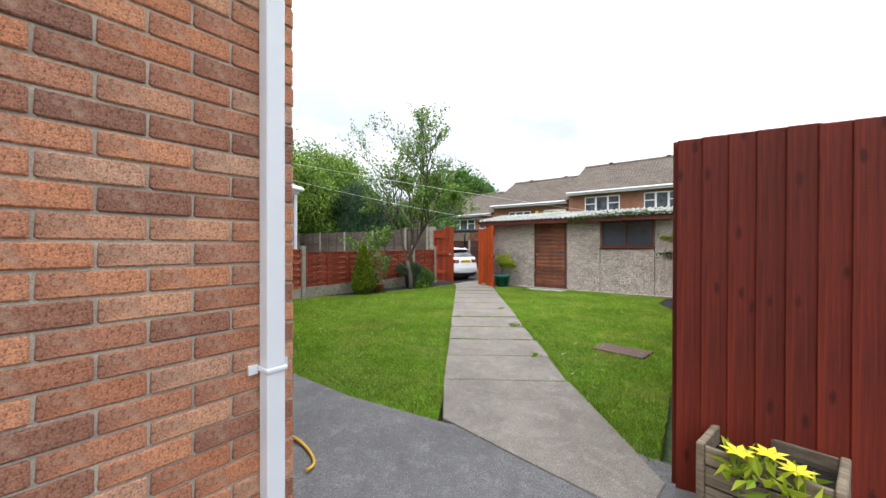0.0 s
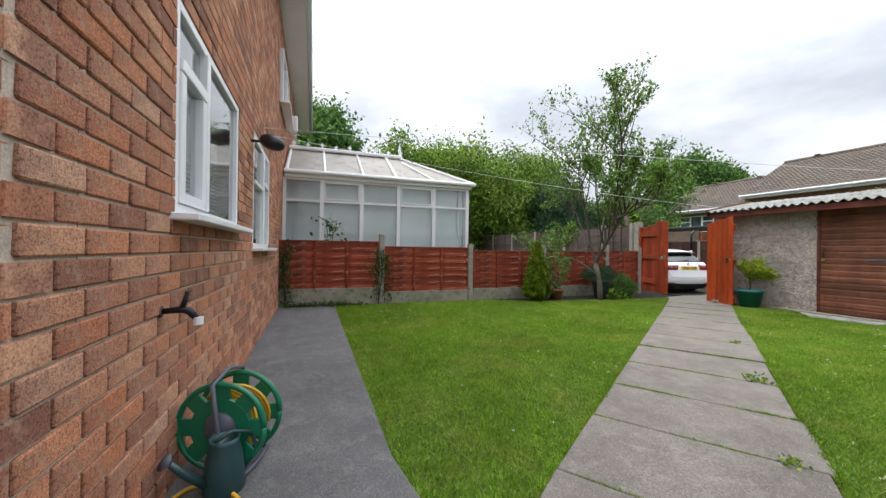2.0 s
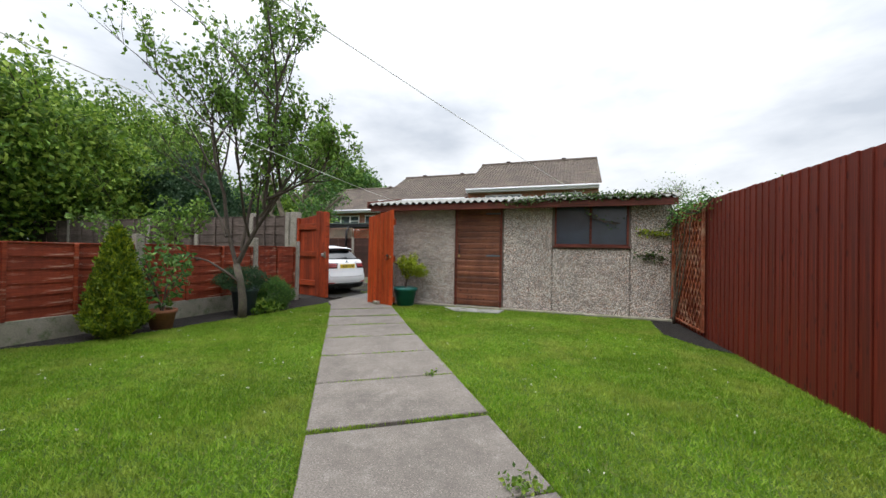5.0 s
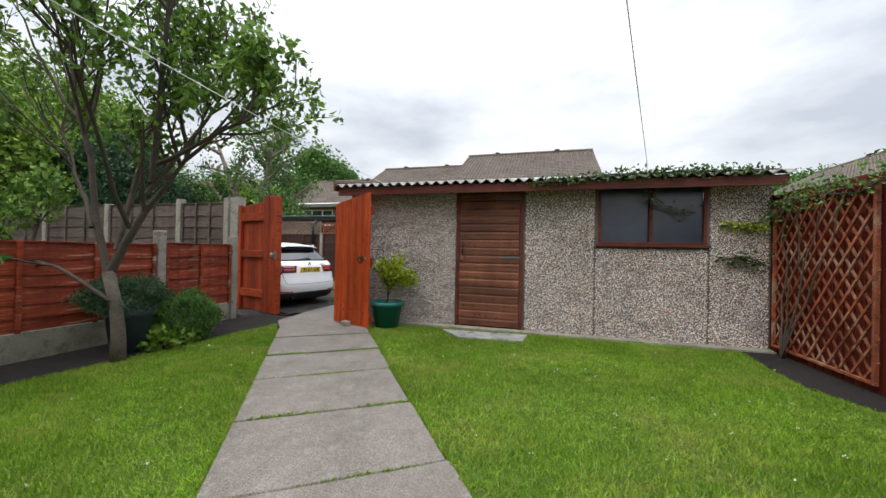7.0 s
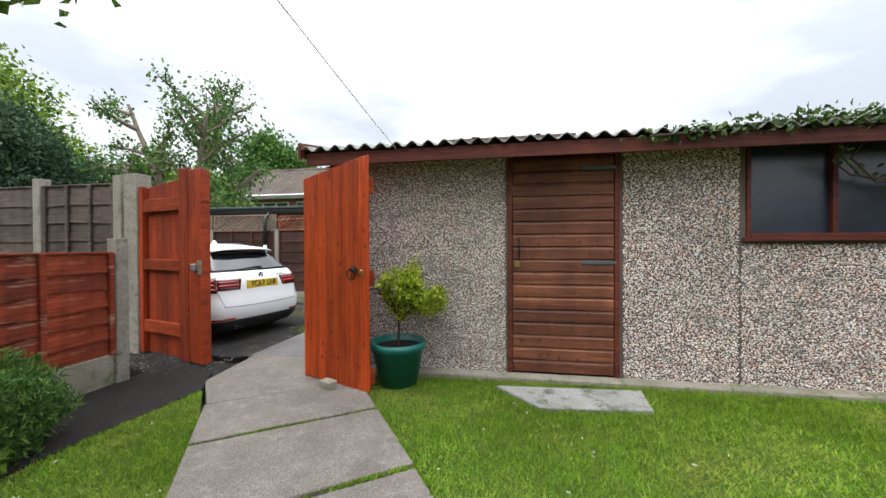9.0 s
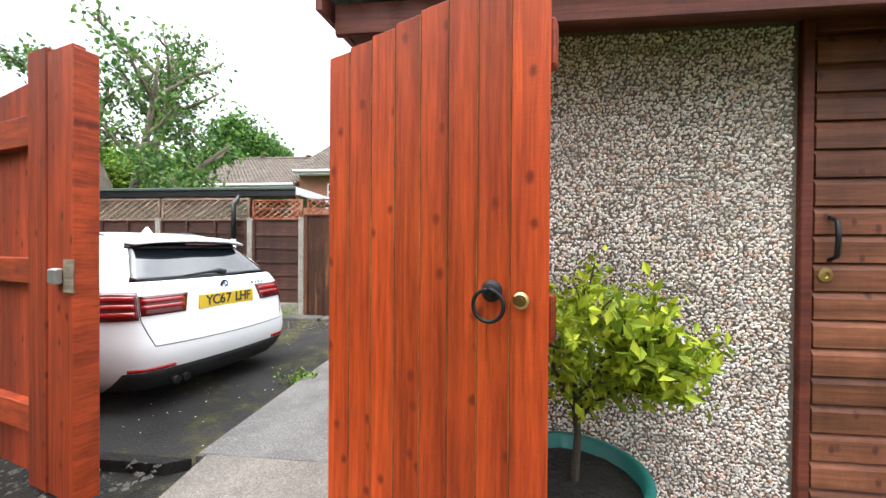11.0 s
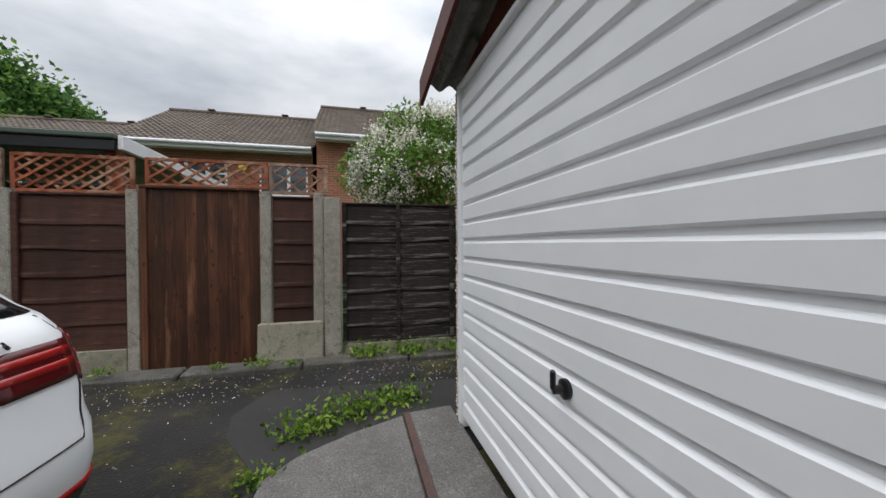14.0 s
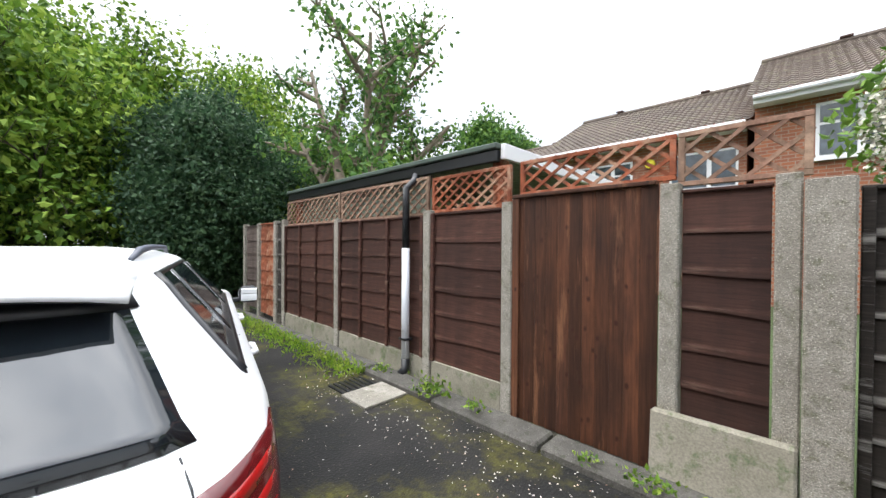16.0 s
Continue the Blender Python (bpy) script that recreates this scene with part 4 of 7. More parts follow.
# ---- garage ----
GX0, GX1, GY, GY1 = -5.82, -0.63, 10.84, 13.22
gar = thing("garage", (-3.3, 12, 0), "low pebbledashed concrete garage with a corrugated roof", "garage")
DX0, DX1, WX0, WX1, WZ0, WZ1 = -4.24, -3.34, -2.42, -1.25, 1.18, 1.93
WT = 1.93
for a in ((GX0, DX0, -0.1, WT), (DX1, WX0, -0.1, WT), (WX0, WX1, -0.1, WZ0), (WX1, GX1, -0.1, WT)):
    world_part("wall", boxed(a[0], a[1], GY + 0.006, GY + 0.07, a[2], a[3]), "dash_base", gar, "pebbledashed wall")
world_part("wall", boxed(GX0, GX0 + 0.06, GY + 0.072, GY + 0.16, -0.1, WT), "dash_base", gar)
world_part("wall", boxed(GX0, GX0 + 0.06, GY1 - 0.123, GY1, -0.1, WT), "dash_base", gar)
world_part("wall", boxed(GX0 + 0.062, GX1, GY1 - 0.06, GY1, -0.1, WT), "dash_base", gar)
world_part("wall", boxed(GX1 - 0.06, GX1, GY + 0.072, GY1 - 0.062, -0.1, WT), "dash_base", gar)
world_part("panel_edge", boxed(GX0 - 0.004, GX0 + 0.03, GY - 0.012, GY + 0.004, -0.05, WT, 0.003), "post", gar, "grey concrete panel edge")


def pebbles(name, rects, parent, rng):
    """Small stones stuck on walls. rects: origin, u axis, normal, width, z0, z1, pitch."""
    V, F = [], []
    ico = bmesh.new()
    bmesh.ops.create_icosphere(ico, subdivisions=1, radius=1.0)
    bv = np.array([tuple(v.co) for v in ico.verts])
    bf = np.array([[v.index for v in f.verts] for f in ico.faces])
    keep = [k for k in range(len(bf))]
    ico.free()
    n0 = 0
    for o, u, nrm, w, z0, z1, pitch in rects:
        nx, nz = int(w / pitch), int((z1 - z0) / pitch)
        gx, gz = np.meshgrid(np.arange(nx), np.arange(nz))
        n = gx.size
        px = (gx.ravel() + 0.5 * (gz.ravel() % 2) + rng.uniform(-0.4, 0.4, n)) * pitch
        pz = z0 + (gz.ravel() + rng.uniform(-0.4, 0.4, n)) * pitch
        ok = (px > 0.003) & (px < w - 0.003)
        px, pz = px[ok], pz[ok]
        n = len(px)
        a = rng.uniform(0, math.pi, n)
        s1, s2, s3 = rng.uniform(0.36, 0.85, n) * pitch, rng.uniform(0.28, 0.6, n) * pitch, rng.uniform(0.25, 0.55, n) * pitch
        lx, ly, lz = bv[:, 0], bv[:, 1], bv[:, 2]
        chip = rng.uniform(0.62, 1.3, (n, len(lx)))
        X = s1[:, None] * lx * chip
        Y = s2[:, None] * ly * chip
        Z = s3[:, None] * lz * rng.uniform(0.6, 1.35, (n, len(lx)))
        ca, sa = np.cos(a)[:, None], np.sin(a)[:, None]
        U, W = X * ca - Y * sa, X * sa + Y * ca
        uu, nn = np.array(u), np.array(nrm)
        P = np.array(o)[None, None, :] + (px[:, None] + U)[..., None] * uu + (Z + 0.001)[..., None] * nn
        P[..., 2] += pz[:, None] + W
        V.append(P.reshape(-1, 3))
        F.append((bf[None] + (np.arange(n) * len(bv))[:, None, None]).reshape(-1, 3) + n0)
        n0 += n * len(bv)
    return fast_mesh(name, np.concatenate(V), np.concatenate(F), "pebble", "stuff", None, "small mixed pebbles of the dash")


rng = np.random.default_rng(3)
py = (GX0, GY + 0.006, 0)
rects = [((GX0 + 0.03, GY + 0.006, 0), (1, 0, 0), (0, -1, 0), DX0 - GX0 - 0.035, 0.0, WT, 0.0128),
         ((DX1 + 0.03, GY + 0.006, 0), (1, 0, 0), (0, -1, 0), WX0 - DX1 - 0.06, 0.0, WT, 0.016),
         ((WX0 - 0.03, GY + 0.006, 0), (1, 0, 0), (0, -1, 0), WX1 - WX0 + 0.06, 0.0, WZ0 - 0.04, 0.016),
         ((WX1 + 0.03, GY + 0.006, 0), (1, 0, 0), (0, -1, 0), GX1 - WX1 - 0.03, 0.0, WT, 0.016),
         ((GX0, GY + 0.158, 0), (0, -1, 0), (-1, 0, 0), 0.153, -0.02, WT, 0.0112),
         ((GX0 - 0.0015, GY + 0.158, 0), (0, -1, 0), (-1, 0, 0), 0.153, -0.02, WT, 0.0128),
         ((GX0, GY1 - 0.002, 0), (0, -1, 0), (-1, 0, 0), 0.118, -0.02, WT, 0.0165)]
pb = pebbles("pebbledash", rects, gar, rng)
pb.parent = gar
pb.matrix_parent_inverse = place_of(gar).inverted()
# roof: corrugated sheets on a low ridge
def corrugated(x0, x1, ya, za, yb, zb, pitch=0.135, amp=0.022, th=0.008):
    n = int((x1 - x0) / pitch * 8)
    xs_ = np.linspace(x0, x1, n + 1)
    w = amp * np.sin(2 * math.pi * (xs_ - x0) / pitch)
    rows = []
    for y, z in ((ya, za), (yb, zb)):
        for dz in (0, -th):
            rows.append(np.stack([xs_, np.full(n + 1, y), z + w + dz], axis=1))
    V = np.concatenate(rows)
    i = np.arange(n)[:, None]
    N = n + 1
    q = lambda a, b: np.concatenate([i + a * N, i + 1 + a * N, i + 1 + b * N, i + b * N], axis=1)
    return V, np.concatenate([q(0, 2), q(3, 1), q(1, 0), q(2, 3)])


gi = np.array([-3.3, 12, 0])
for ya, za, yb, zb in ((GY - 0.29, 1.965, 12.0, 2.24), (12.0, 2.24, GY1 + 0.13, 2.03)):
    V, F = corrugated(-5.99, -0.55, ya, za, yb, zb)
    fast_mesh("roof_sheet", V - gi, F, "sheet_grey", parent=gar, label="grey corrugated roof sheet")
world_part("fascia", boxed(-5.97, -0.60, GY - 0.25, GY - 0.225, 1.825, 1.935, 0.003), "red_fascia", gar, "red-brown fascia board")
world_part("eaves_rail", boxed(GX0, GX1, GY - 0.028, GY + 0.05, 1.93, 2.0, 0.003), "red_fascia", gar)
for ya, za, yb, zb in ((GY - 0.31, 2.01, 12.0, 2.29), (12.0, 2.29, GY1 + 0.15, 2.07)):
    bm = bmesh.new()
    for x in (-6.015, -5.992):
        for y, z in ((ya, za), (yb, zb), (yb, zb - 0.16), (ya, za - 0.13)):
            bm.verts.new((x, y, z))
    bm.verts.ensure_lookup_table()
    v = bm.verts
    for f in ((0, 1, 2, 3), (7, 6, 5, 4), (0, 4, 5, 1), (1, 5, 6, 2), (2, 6, 7, 3), (3, 7, 4, 0)):
        bm.faces.new([v[i] for i in f])
    world_part("verge_board", bm, "red_fascia", gar, "dark red-brown verge board")
bm = bmesh.new()
gv = [bm.verts.new((x, y, z)) for x in (GX0 - 0.005, GX0 + 0.05) for y, z in ((GY, 1.93), (GY1, 1.93), (12.0, 2.20))]
for f in ((0, 1, 2), (5, 4, 3), (0, 3, 4, 1), (1, 4, 5, 2), (2, 5, 3, 0)):
    bm.faces.new([gv[i] for i in f])
world_part("gable", bm, "red_fascia", gar, "dark red-brown gable board")
world_part("eaves_soffit", boxed(-5.97, -0.6, GY - 0.222, GY - 0.03, 1.915, 1.93), "red_fascia", gar)
# side door
sd = world_part("door", boxed(DX0 + 0.045, DX1 - 0.045, GY + 0.0, GY + 0.03, 0.05, 1.865), "door_wood", gar, "brown-red shiplap side door")
for k in range(17):
    z = 0.052 + k * 0.1065
    bm = bmesh.new()
    prof = [(0.0, 0.0), (-0.018, 0.002), (-0.018, 0.078), (-0.004, 0.1035), (0.0, 0.1045)]
    for x in (DX0 + 0.047, DX1 - 0.047):
        for y, zz in prof:
            bm.verts.new((x, GY + y - 0.001, z + zz))
    bm.verts.ensure_lookup_table()
    n = len(prof)
    for i in range(n):
        j = (i + 1) % n
        bm.faces.new([bm.verts[q] for q in (i, j, j + n, i + n)])
    bm.faces.new([bm.verts[i] for i in range(n)][::-1])
    bm.faces.new([bm.verts[i + n] for i in range(n)])
    world_part("board", bm, "door_wood", sd)
for a in ((DX0, DX0 + 0.04, 0.02, 1.93), (DX1 - 0.04, DX1, 0.02, 1.93)):
    world_part("door_frame", boxed(a[0], a[1], GY - 0.02, GY + 0.04, a[2], a[3], 0.003), "red_fascia", gar, "red-brown door frame")
world_part("door_frame", boxed(DX0 + 0.041, DX1 - 0.041, GY - 0.019, GY + 0.04, 1.875, 1.928, 0.003), "red_fascia", gar)
for z in (0.98, 1.76):
    world_part("strap_hinge", boxed(DX1 - 0.30, DX1 - 0.03, GY - 0.026, GY - 0.0195, z - 0.014, z + 0.014, 0.002), "hinge", sd, "blue-grey strap hinge")
bm = tube(bmesh.new(), [(-4.145, GY - 0.02, 1.18), (-4.145, GY - 0.05, 1.165), (-4.145, GY - 0.055, 1.10), (-4.145, GY - 0.05, 1.035), (-4.145, GY - 0.02, 1.02)], 0.008, 8)
world_part("pull_handle", bm, "iron", sd, "black bow handle", True)
world_part("escutcheon", lathe(bmesh.new(), [(0.001, 0), (0.026, 0), (0.026, 0.006), (0.012, 0.007), (0.011, 0.001), (0.001, 0.001)], 16, Matrix.Translation((-4.16, GY - 0.02, 0.965)) @ Matrix.Rotation(radians(90), 4, "X")), "brass", sd, "round brass finger hole")
# garage window
gw = world_part("window", boxed(WX0 + 0.03, WX1 - 0.03, GY + 0.035, GY + 0.045, WZ0 + 0.03, WZ1 - 0.02), "dark_glass", gar, "dirty dark window glass")
for a in ((WX0, WX0 + 0.03, WZ0, WZ1), (WX1 - 0.03, WX1, WZ0, WZ1), ((WX0 + WX1) / 2 - 0.018, (WX0 + WX1) / 2 + 0.018, WZ0 + 0.031, WZ1 - 0.031), (WX0 + 0.031, WX1 - 0.031, WZ0, WZ0 + 0.03), (WX0 + 0.031, WX1 - 0.031, WZ1 - 0.03, WZ1)):
    world_part("frame", boxed(a[0], a[1], GY - 0.012, GY + 0.034, a[2], a[3], 0.003), "red_fascia", gw, "brown window frame")
world_part("sill", boxed(WX0 - 0.03, WX1 + 0.03, GY - 0.04, GY + 0.03, WZ0 - 0.03, WZ0 - 0.001, 0.003), "red_fascia", gw)
world_part("plinth", slab([(GX0, 10.71), (GX1 - 0.0, 10.72), (GX1, GY - 0.001), (GX0, GY - 0.001)], -0.1, 0.035, 0.008, 0.004), "gravel_board", gar, "stained concrete plinth")
structure("door_step", slab([(-4.33, 10.53), (-3.25, 10.60), (-3.29, 10.26), (-4.03, 10.19)], -0.05, 0.03, 0.008), "sheet_grey", "pale concrete door step")
# up-and-over door
D0, D1, DT = GY + 0.252, GY1 - 0.17, 1.90
gd = world_part("up_and_over_door", boxed(GX0 - 0.002, GX0 + 0.02, D0, D1, 0.02, DT), "door_white", gar, "white ribbed up-and-over door")
for y0, y1 in ((GY + 0.162, GY + 0.25), (GY1 - 0.168, GY1 - 0.125)):
    world_part("door_jamb", boxed(GX0 - 0.03, GX0 + 0.03, y0, y1, -0.02, WT, 0.003), "door_white", gar, "white steel door frame")
world_part("door_head", boxed(GX0 - 0.029, GX0 + 0.03, D0 - 0.001, D1 + 0.001, DT + 0.003, WT, 0.003), "door_white", gar)
NR = 18
for k in range(NR):
    z, h = 0.045 + k * 0.1011, 0.1011
    bm = bmesh.new()
    prof = [(0.0, 0.0), (-0.014, 0.008), (-0.014, h - 0.026), (0.0, h - 0.016)]
    for y in (D0 + 0.008, D1 - 0.01):
        for x, zz in prof:
            bm.verts.new((GX0 - 0.0025 + x, y, z + zz))
    bm.verts.ensure_lookup_table()
    for i in range(4):
        j = (i + 1) % 4
        bm.faces.new([bm.verts[q] for q in (i, j, j + 4, i + 4)])
    bm.faces.new([bm.verts[i] for i in (3, 2, 1, 0)])
    bm.faces.new([bm.verts[i + 4] for i in range(4)])
    world_part("rib", bm, "door_white", gd)
hh = lathe(bmesh.new(), [(0.001, 0), (0.03, 0), (0.03, 0.012), (0.014, 0.018), (0.012, 0.045), (0.001, 0.047)], 16, Matrix.Translation((GX0 - 0.017, 12.02, 0.60)) @ Matrix.Rotation(radians(-90), 4, "Y"))
hd = world_part("door_handle", hh, "black", gd, "black turn handle")
world_part("lever", boxed(GX0 - 0.07, GX0 - 0.056, 12.01, 12.03, 0.60, 0.66, 0.005), "black", hd, "black handle lever")

# ---- house openings ----
def upvc(name, x0, x1, z0, z1, bars, label, sill=True, y=HY - 0.03, blind="blind", face=1, proud=0.0, depth=0.06):
    """A window in a wall facing +y (face 1). bars: (x0, x1, z0, z1) of the inner frame."""
    t = thing(name, ((x0 + x1) / 2, y, z0), label, "window")
    fr = 0.045
    outer = [(x0, x0 + fr, z0, z1), (x1 - fr, x1, z0, z1), (x0 + fr + 0.001, x1 - fr - 0.001, z0, z0 + fr), (x0 + fr + 0.001, x1 - fr - 0.001, z1 - fr, z1)]
    for a in outer:
        world_part("frame", boxed(a[0], a[1], y - depth / 2, y + depth / 2, a[2], a[3], 0.004), "white", t)
    for a in bars:
        world_part("bar", boxed(a[0], a[1], y - depth / 2 + 0.004, y + depth / 2 + 0.012, a[2], a[3], 0.004), "white", t)
    gl = world_part("glass", boxed(x0 + 0.03, x1 - 0.03, y - 0.004, y + 0.004, z0 + 0.03, z1 - 0.03), "glass", t)
    gl.visible_shadow = False
    if sill:
        world_part("sill", boxed(x0 - 0.03, x1 + 0.05, y - 0.02, y + 0.14, z0 - 0.035, z0 - 0.001, 0.006), "white", t, "white sill")
    return t


w = upvc("window_1", W1[0], W1[1], W1[2], W1[3], [(-2.785, -2.725, 1.260, 2.130), (-2.735, -2.325, 1.860, 1.920), (-2.715, -2.655, 1.260, 1.850), (-2.375, -2.315, 1.260, 1.850), (-2.655, -2.375, 1.260, 1.310)], "white plastic window with blinds in one light")
for k in range(22):
    world_part("blind_slat", boxed(-2.755, -2.335, HY - 0.16, HY - 0.135, 1.30 + k * 0.026, 1.303 + k * 0.026, m=None), "blind", w)
for k in range(22):
    world_part("blind_slat", boxed(-3.60, -2.815, HY - 0.16, HY - 0.135, 1.30 + k * 0.026, 1.303 + k * 0.026, m=None), "blind", w)
upvc("window_2", W2[0], W2[1], W2[2], W2[3], [(-5.210, -5.150, 1.110, 2.170), (-5.710, -5.220, 1.800, 1.860), (-5.710, -5.660, 1.110, 1.790), (-5.280, -5.220, 1.110, 1.790), (-5.710, -5.660, 1.870, 2.170), (-5.280, -5.220, 1.870, 2.170), (-5.140, -4.550, 1.720, 1.760)], "white plastic window with a small top light")
for x0, x1, z0, z1 in UP:
    upvc("window_3", x0, x1, z0, z1, [((x0 + x1) / 2 - 0.03, (x0 + x1) / 2 + 0.03, z0 + 0.05, z1 - 0.05)], "white upstairs window", y=HY + 0.035)

# downpipe at the corner of the house
dpx, dpy = HX + 0.042, 1.665
dpipe = thing("downpipe", (dpx, dpy, 0), "square white plastic downpipe on the brick corner", "downpipe")
world_part("pipe", boxed(dpx - 0.034, dpx + 0.034, dpy - 0.036, dpy + 0.036, -0.02, 5.1, 0.006), "grey_white", dpipe)
br = world_part("bracket", boxed(dpx - 0.04, dpx + 0.040, dpy - 0.042, dpy + 0.042, 0.695, 0.712, 0.003), "grey_white", dpipe, "white pipe bracket")
for s in (-1, 1):
    world_part("lug", boxed(HX + 0.002, HX + 0.016, dpy + s * 0.043, dpy + s * 0.078, 0.685, 0.722, 0.002), "grey_white", br)
world_part("bracket", boxed(dpx - 0.04, dpx + 0.040, dpy - 0.042, dpy + 0.042, 2.6, 2.617, 0.003), "grey_white", dpipe, "white pipe bracket")

# ---- conservatory ----
CX, CY0, CY1, CZ = -8.04, 1.80, 5.66, 2.44
co = thing("conservatory", (-9.3, 3.7, 0), "white plastic conservatory with vertical blinds", "conservatory")
cuts = [1.80, 2.42, 3.19, 3.98, 4.78, 5.56]
cuts = [1.80, 2.50, 3.28, 4.06, 4.86, 5.66]
world_part("dwarf_wall", boxed(CX - 0.1, CX, CY0, CY1, -0.1, 0.75), "brick_joined", co, "brick dwarf wall")
world_part("dwarf_wall", boxed(-11, CX - 0.101, CY1 - 0.1, CY1, -0.1, 0.75), "brick_joined", co)
for y in cuts:
    world_part("mullion", boxed(CX - 0.06, CX + 0.002, y - 0.04, y + 0.04, 0.75, CZ, 0.005), "white", co)
for z in (0.76, 1.98, 2.40):
    for a, b in zip(cuts, cuts[1:]):
        world_part("transom", boxed(CX - 0.058, CX - 0.002, a + 0.041, b - 0.041, z, z + 0.05, 0.004), "white", co)
for k, (a, b) in enumerate(zip(cuts, cuts[1:])):
    if k in (1, 3):
        for q in ((a + 0.043, b - 0.043, 2.035, 2.065), (a + 0.043, b - 0.043, 2.365, 2.395), (a + 0.043, a + 0.073, 2.066, 2.364), (b - 0.073, b - 0.043, 2.066, 2.364)):
            world_part("vent_frame", boxed(CX - 0.05, CX + 0.008, q[0], q[1], q[2], q[3], 0.003), "white", co)
    g = world_part("glass", boxed(CX - 0.034, CX - 0.028, a + 0.04, b - 0.04, 0.80, 2.42), "glass", co)
    g.visible_shadow = False
    n = 11 if k != 4 else 4
    for i in range(n if k != 3 else 0):
        yy = a + 0.05 + i * (b - a - 0.1) / n
        world_part("blind_strip", boxed(CX - 0.10, CX - 0.097, yy, yy + 0.072, 0.85, 2.38, m=None), "blind", co)
    world_part("inner_blind", boxed(CX - 0.13, CX - 0.126, a, b, 0.8, 2.42), "blind", co, "pale inner blind")
for a, b in ((-11, -10), (-10, -9), (-9, CX - 0.07)):
    world_part("mullion", boxed(b - 0.08, b, CY1 - 0.06, CY1, 0.75, CZ, 0.005), "white", co)
    world_part("transom", boxed(a + 0.001, b - 0.081, CY1 - 0.058, CY1 - 0.002, 1.98, 2.03, 0.004), "white", co)
    world_part("inner_blind", boxed(a, b, CY1 - 0.2, CY1 - 0.196, 0.8, 2.42), "blind", co)
world_part("eaves_beam", boxed(CX - 0.1, CX + 0.05, CY0, CY1 + 0.08, CZ + 0.001, CZ + 0.09, 0.01), "white", co)
world_part("eaves_gutter", tube(bmesh.new(), [(CX + 0.09, CY0, CZ + 0.11), (CX + 0.09, CY1 + 0.13, CZ + 0.11)], 0.045, 8), "white", co)
world_part("eaves_gutter", tube(bmesh.new(), [(CX + 0.09, CY1 + 0.13, CZ + 0.112), (-10.7, CY1 + 0.13, CZ + 0.112)], 0.045, 8), "white", co)
RX, RY, RZ = -9.3, 4.35, 3.30
EZ = CZ + 0.12
roof_faces = {"roof_glazing": [(CX + 0.06, CY0, EZ), (CX + 0.06, CY1 + 0.1, EZ), (RX, RY, RZ), (RX, CY0, RZ)], "roof_end": [(CX + 0.06, CY1 + 0.1, EZ), (-10.6, CY1 + 0.1, EZ), (RX, RY, RZ)], "roof_back": [(-10.6, CY1 + 0.1, EZ), (-10.6, CY0, EZ), (RX, CY0, RZ), (RX, RY, RZ)]}
for nm, pts in roof_faces.items():
    bm = bmesh.new()
    top = [bm.verts.new(p) for p in pts]
    bot = [bm.verts.new((p[0], p[1], p[2] - 0.025)) for p in pts]
    bm.faces.new(top)
    bm.faces.new(bot[::-1])
    for i in range(len(pts)):
        j = (i + 1) % len(pts)
        bm.faces.new((top[i], bot[i], bot[j], top[j]))
    world_part(nm, bm, "sheet_roof", co, "milky roof sheet with dark litter")


def bar_between(p, q, w=0.03):
    return tube(bmesh.new(), [p, q], w, 6)


def on_roof(y_e):
    return [(CX + 0.06, y_e, EZ + 0.02), (RX, min(y_e, RY), RZ + 0.02)]


for y in (CY0 + 0.05, 2.55, 3.30, 4.0):
    world_part("glazing_bar", bar_between((CX + 0.06, y, EZ + 0.02), (RX, y, RZ + 0.02)), "white", co)
world_part("glazing_bar", bar_between((CX + 0.06, CY1 + 0.1, EZ + 0.02), (RX, RY, RZ + 0.02), 0.035), "white", co)
world_part("glazing_bar", bar_between((CX + 0.06, 4.85, EZ + 0.02), (RX + 0.3, RY, RZ - 0.15), 0.028), "white", co)
world_part("ridge", boxed(RX - 0.07, RX + 0.07, CY0, RY + 0.05, RZ + 0.01, RZ + 0.09, 0.015), "white", co)
cr = thing("ridge_cresting", (RX, 3, RZ + 0.09), "row of white fleur finials along the ridge", "cresting")
for k in range(9):
    y = CY0 + 0.1 + k * 0.31
    bm = bmesh.new()
    h = 0.13 if k % 2 == 0 else 0.09
    vs = [bm.verts.new((RX + dx, y + dy, RZ + 0.092 + dz)) for dx in (-0.006, 0.006) for dy, dz in ((-0.02, 0), (0.02, 0), (0.02, h * 0.35), (0.055, h * 0.45), (0.035, h * 0.65), (0.0, h), (-0.035, h * 0.65), (-0.055, h * 0.45), (-0.02, h * 0.35))]
    bm.faces.new(vs[:9])
    bm.faces.new(vs[9:][::-1])
    for i in range(9):
        j = (i + 1) % 9
        bm.faces.new((vs[i], vs[j], vs[j + 9], vs[i + 9]))
    world_part("finial", bm, "white", cr)
world_part("end_finial", lathe(bmesh.new(), [(0.035, 0), (0.02, 0.05), (0.045, 0.11), (0.03, 0.17), (0.012, 0.24), (0.001, 0.32)], 10, Matrix.Translation((RX, RY, RZ + 0.092))), "white", cr)


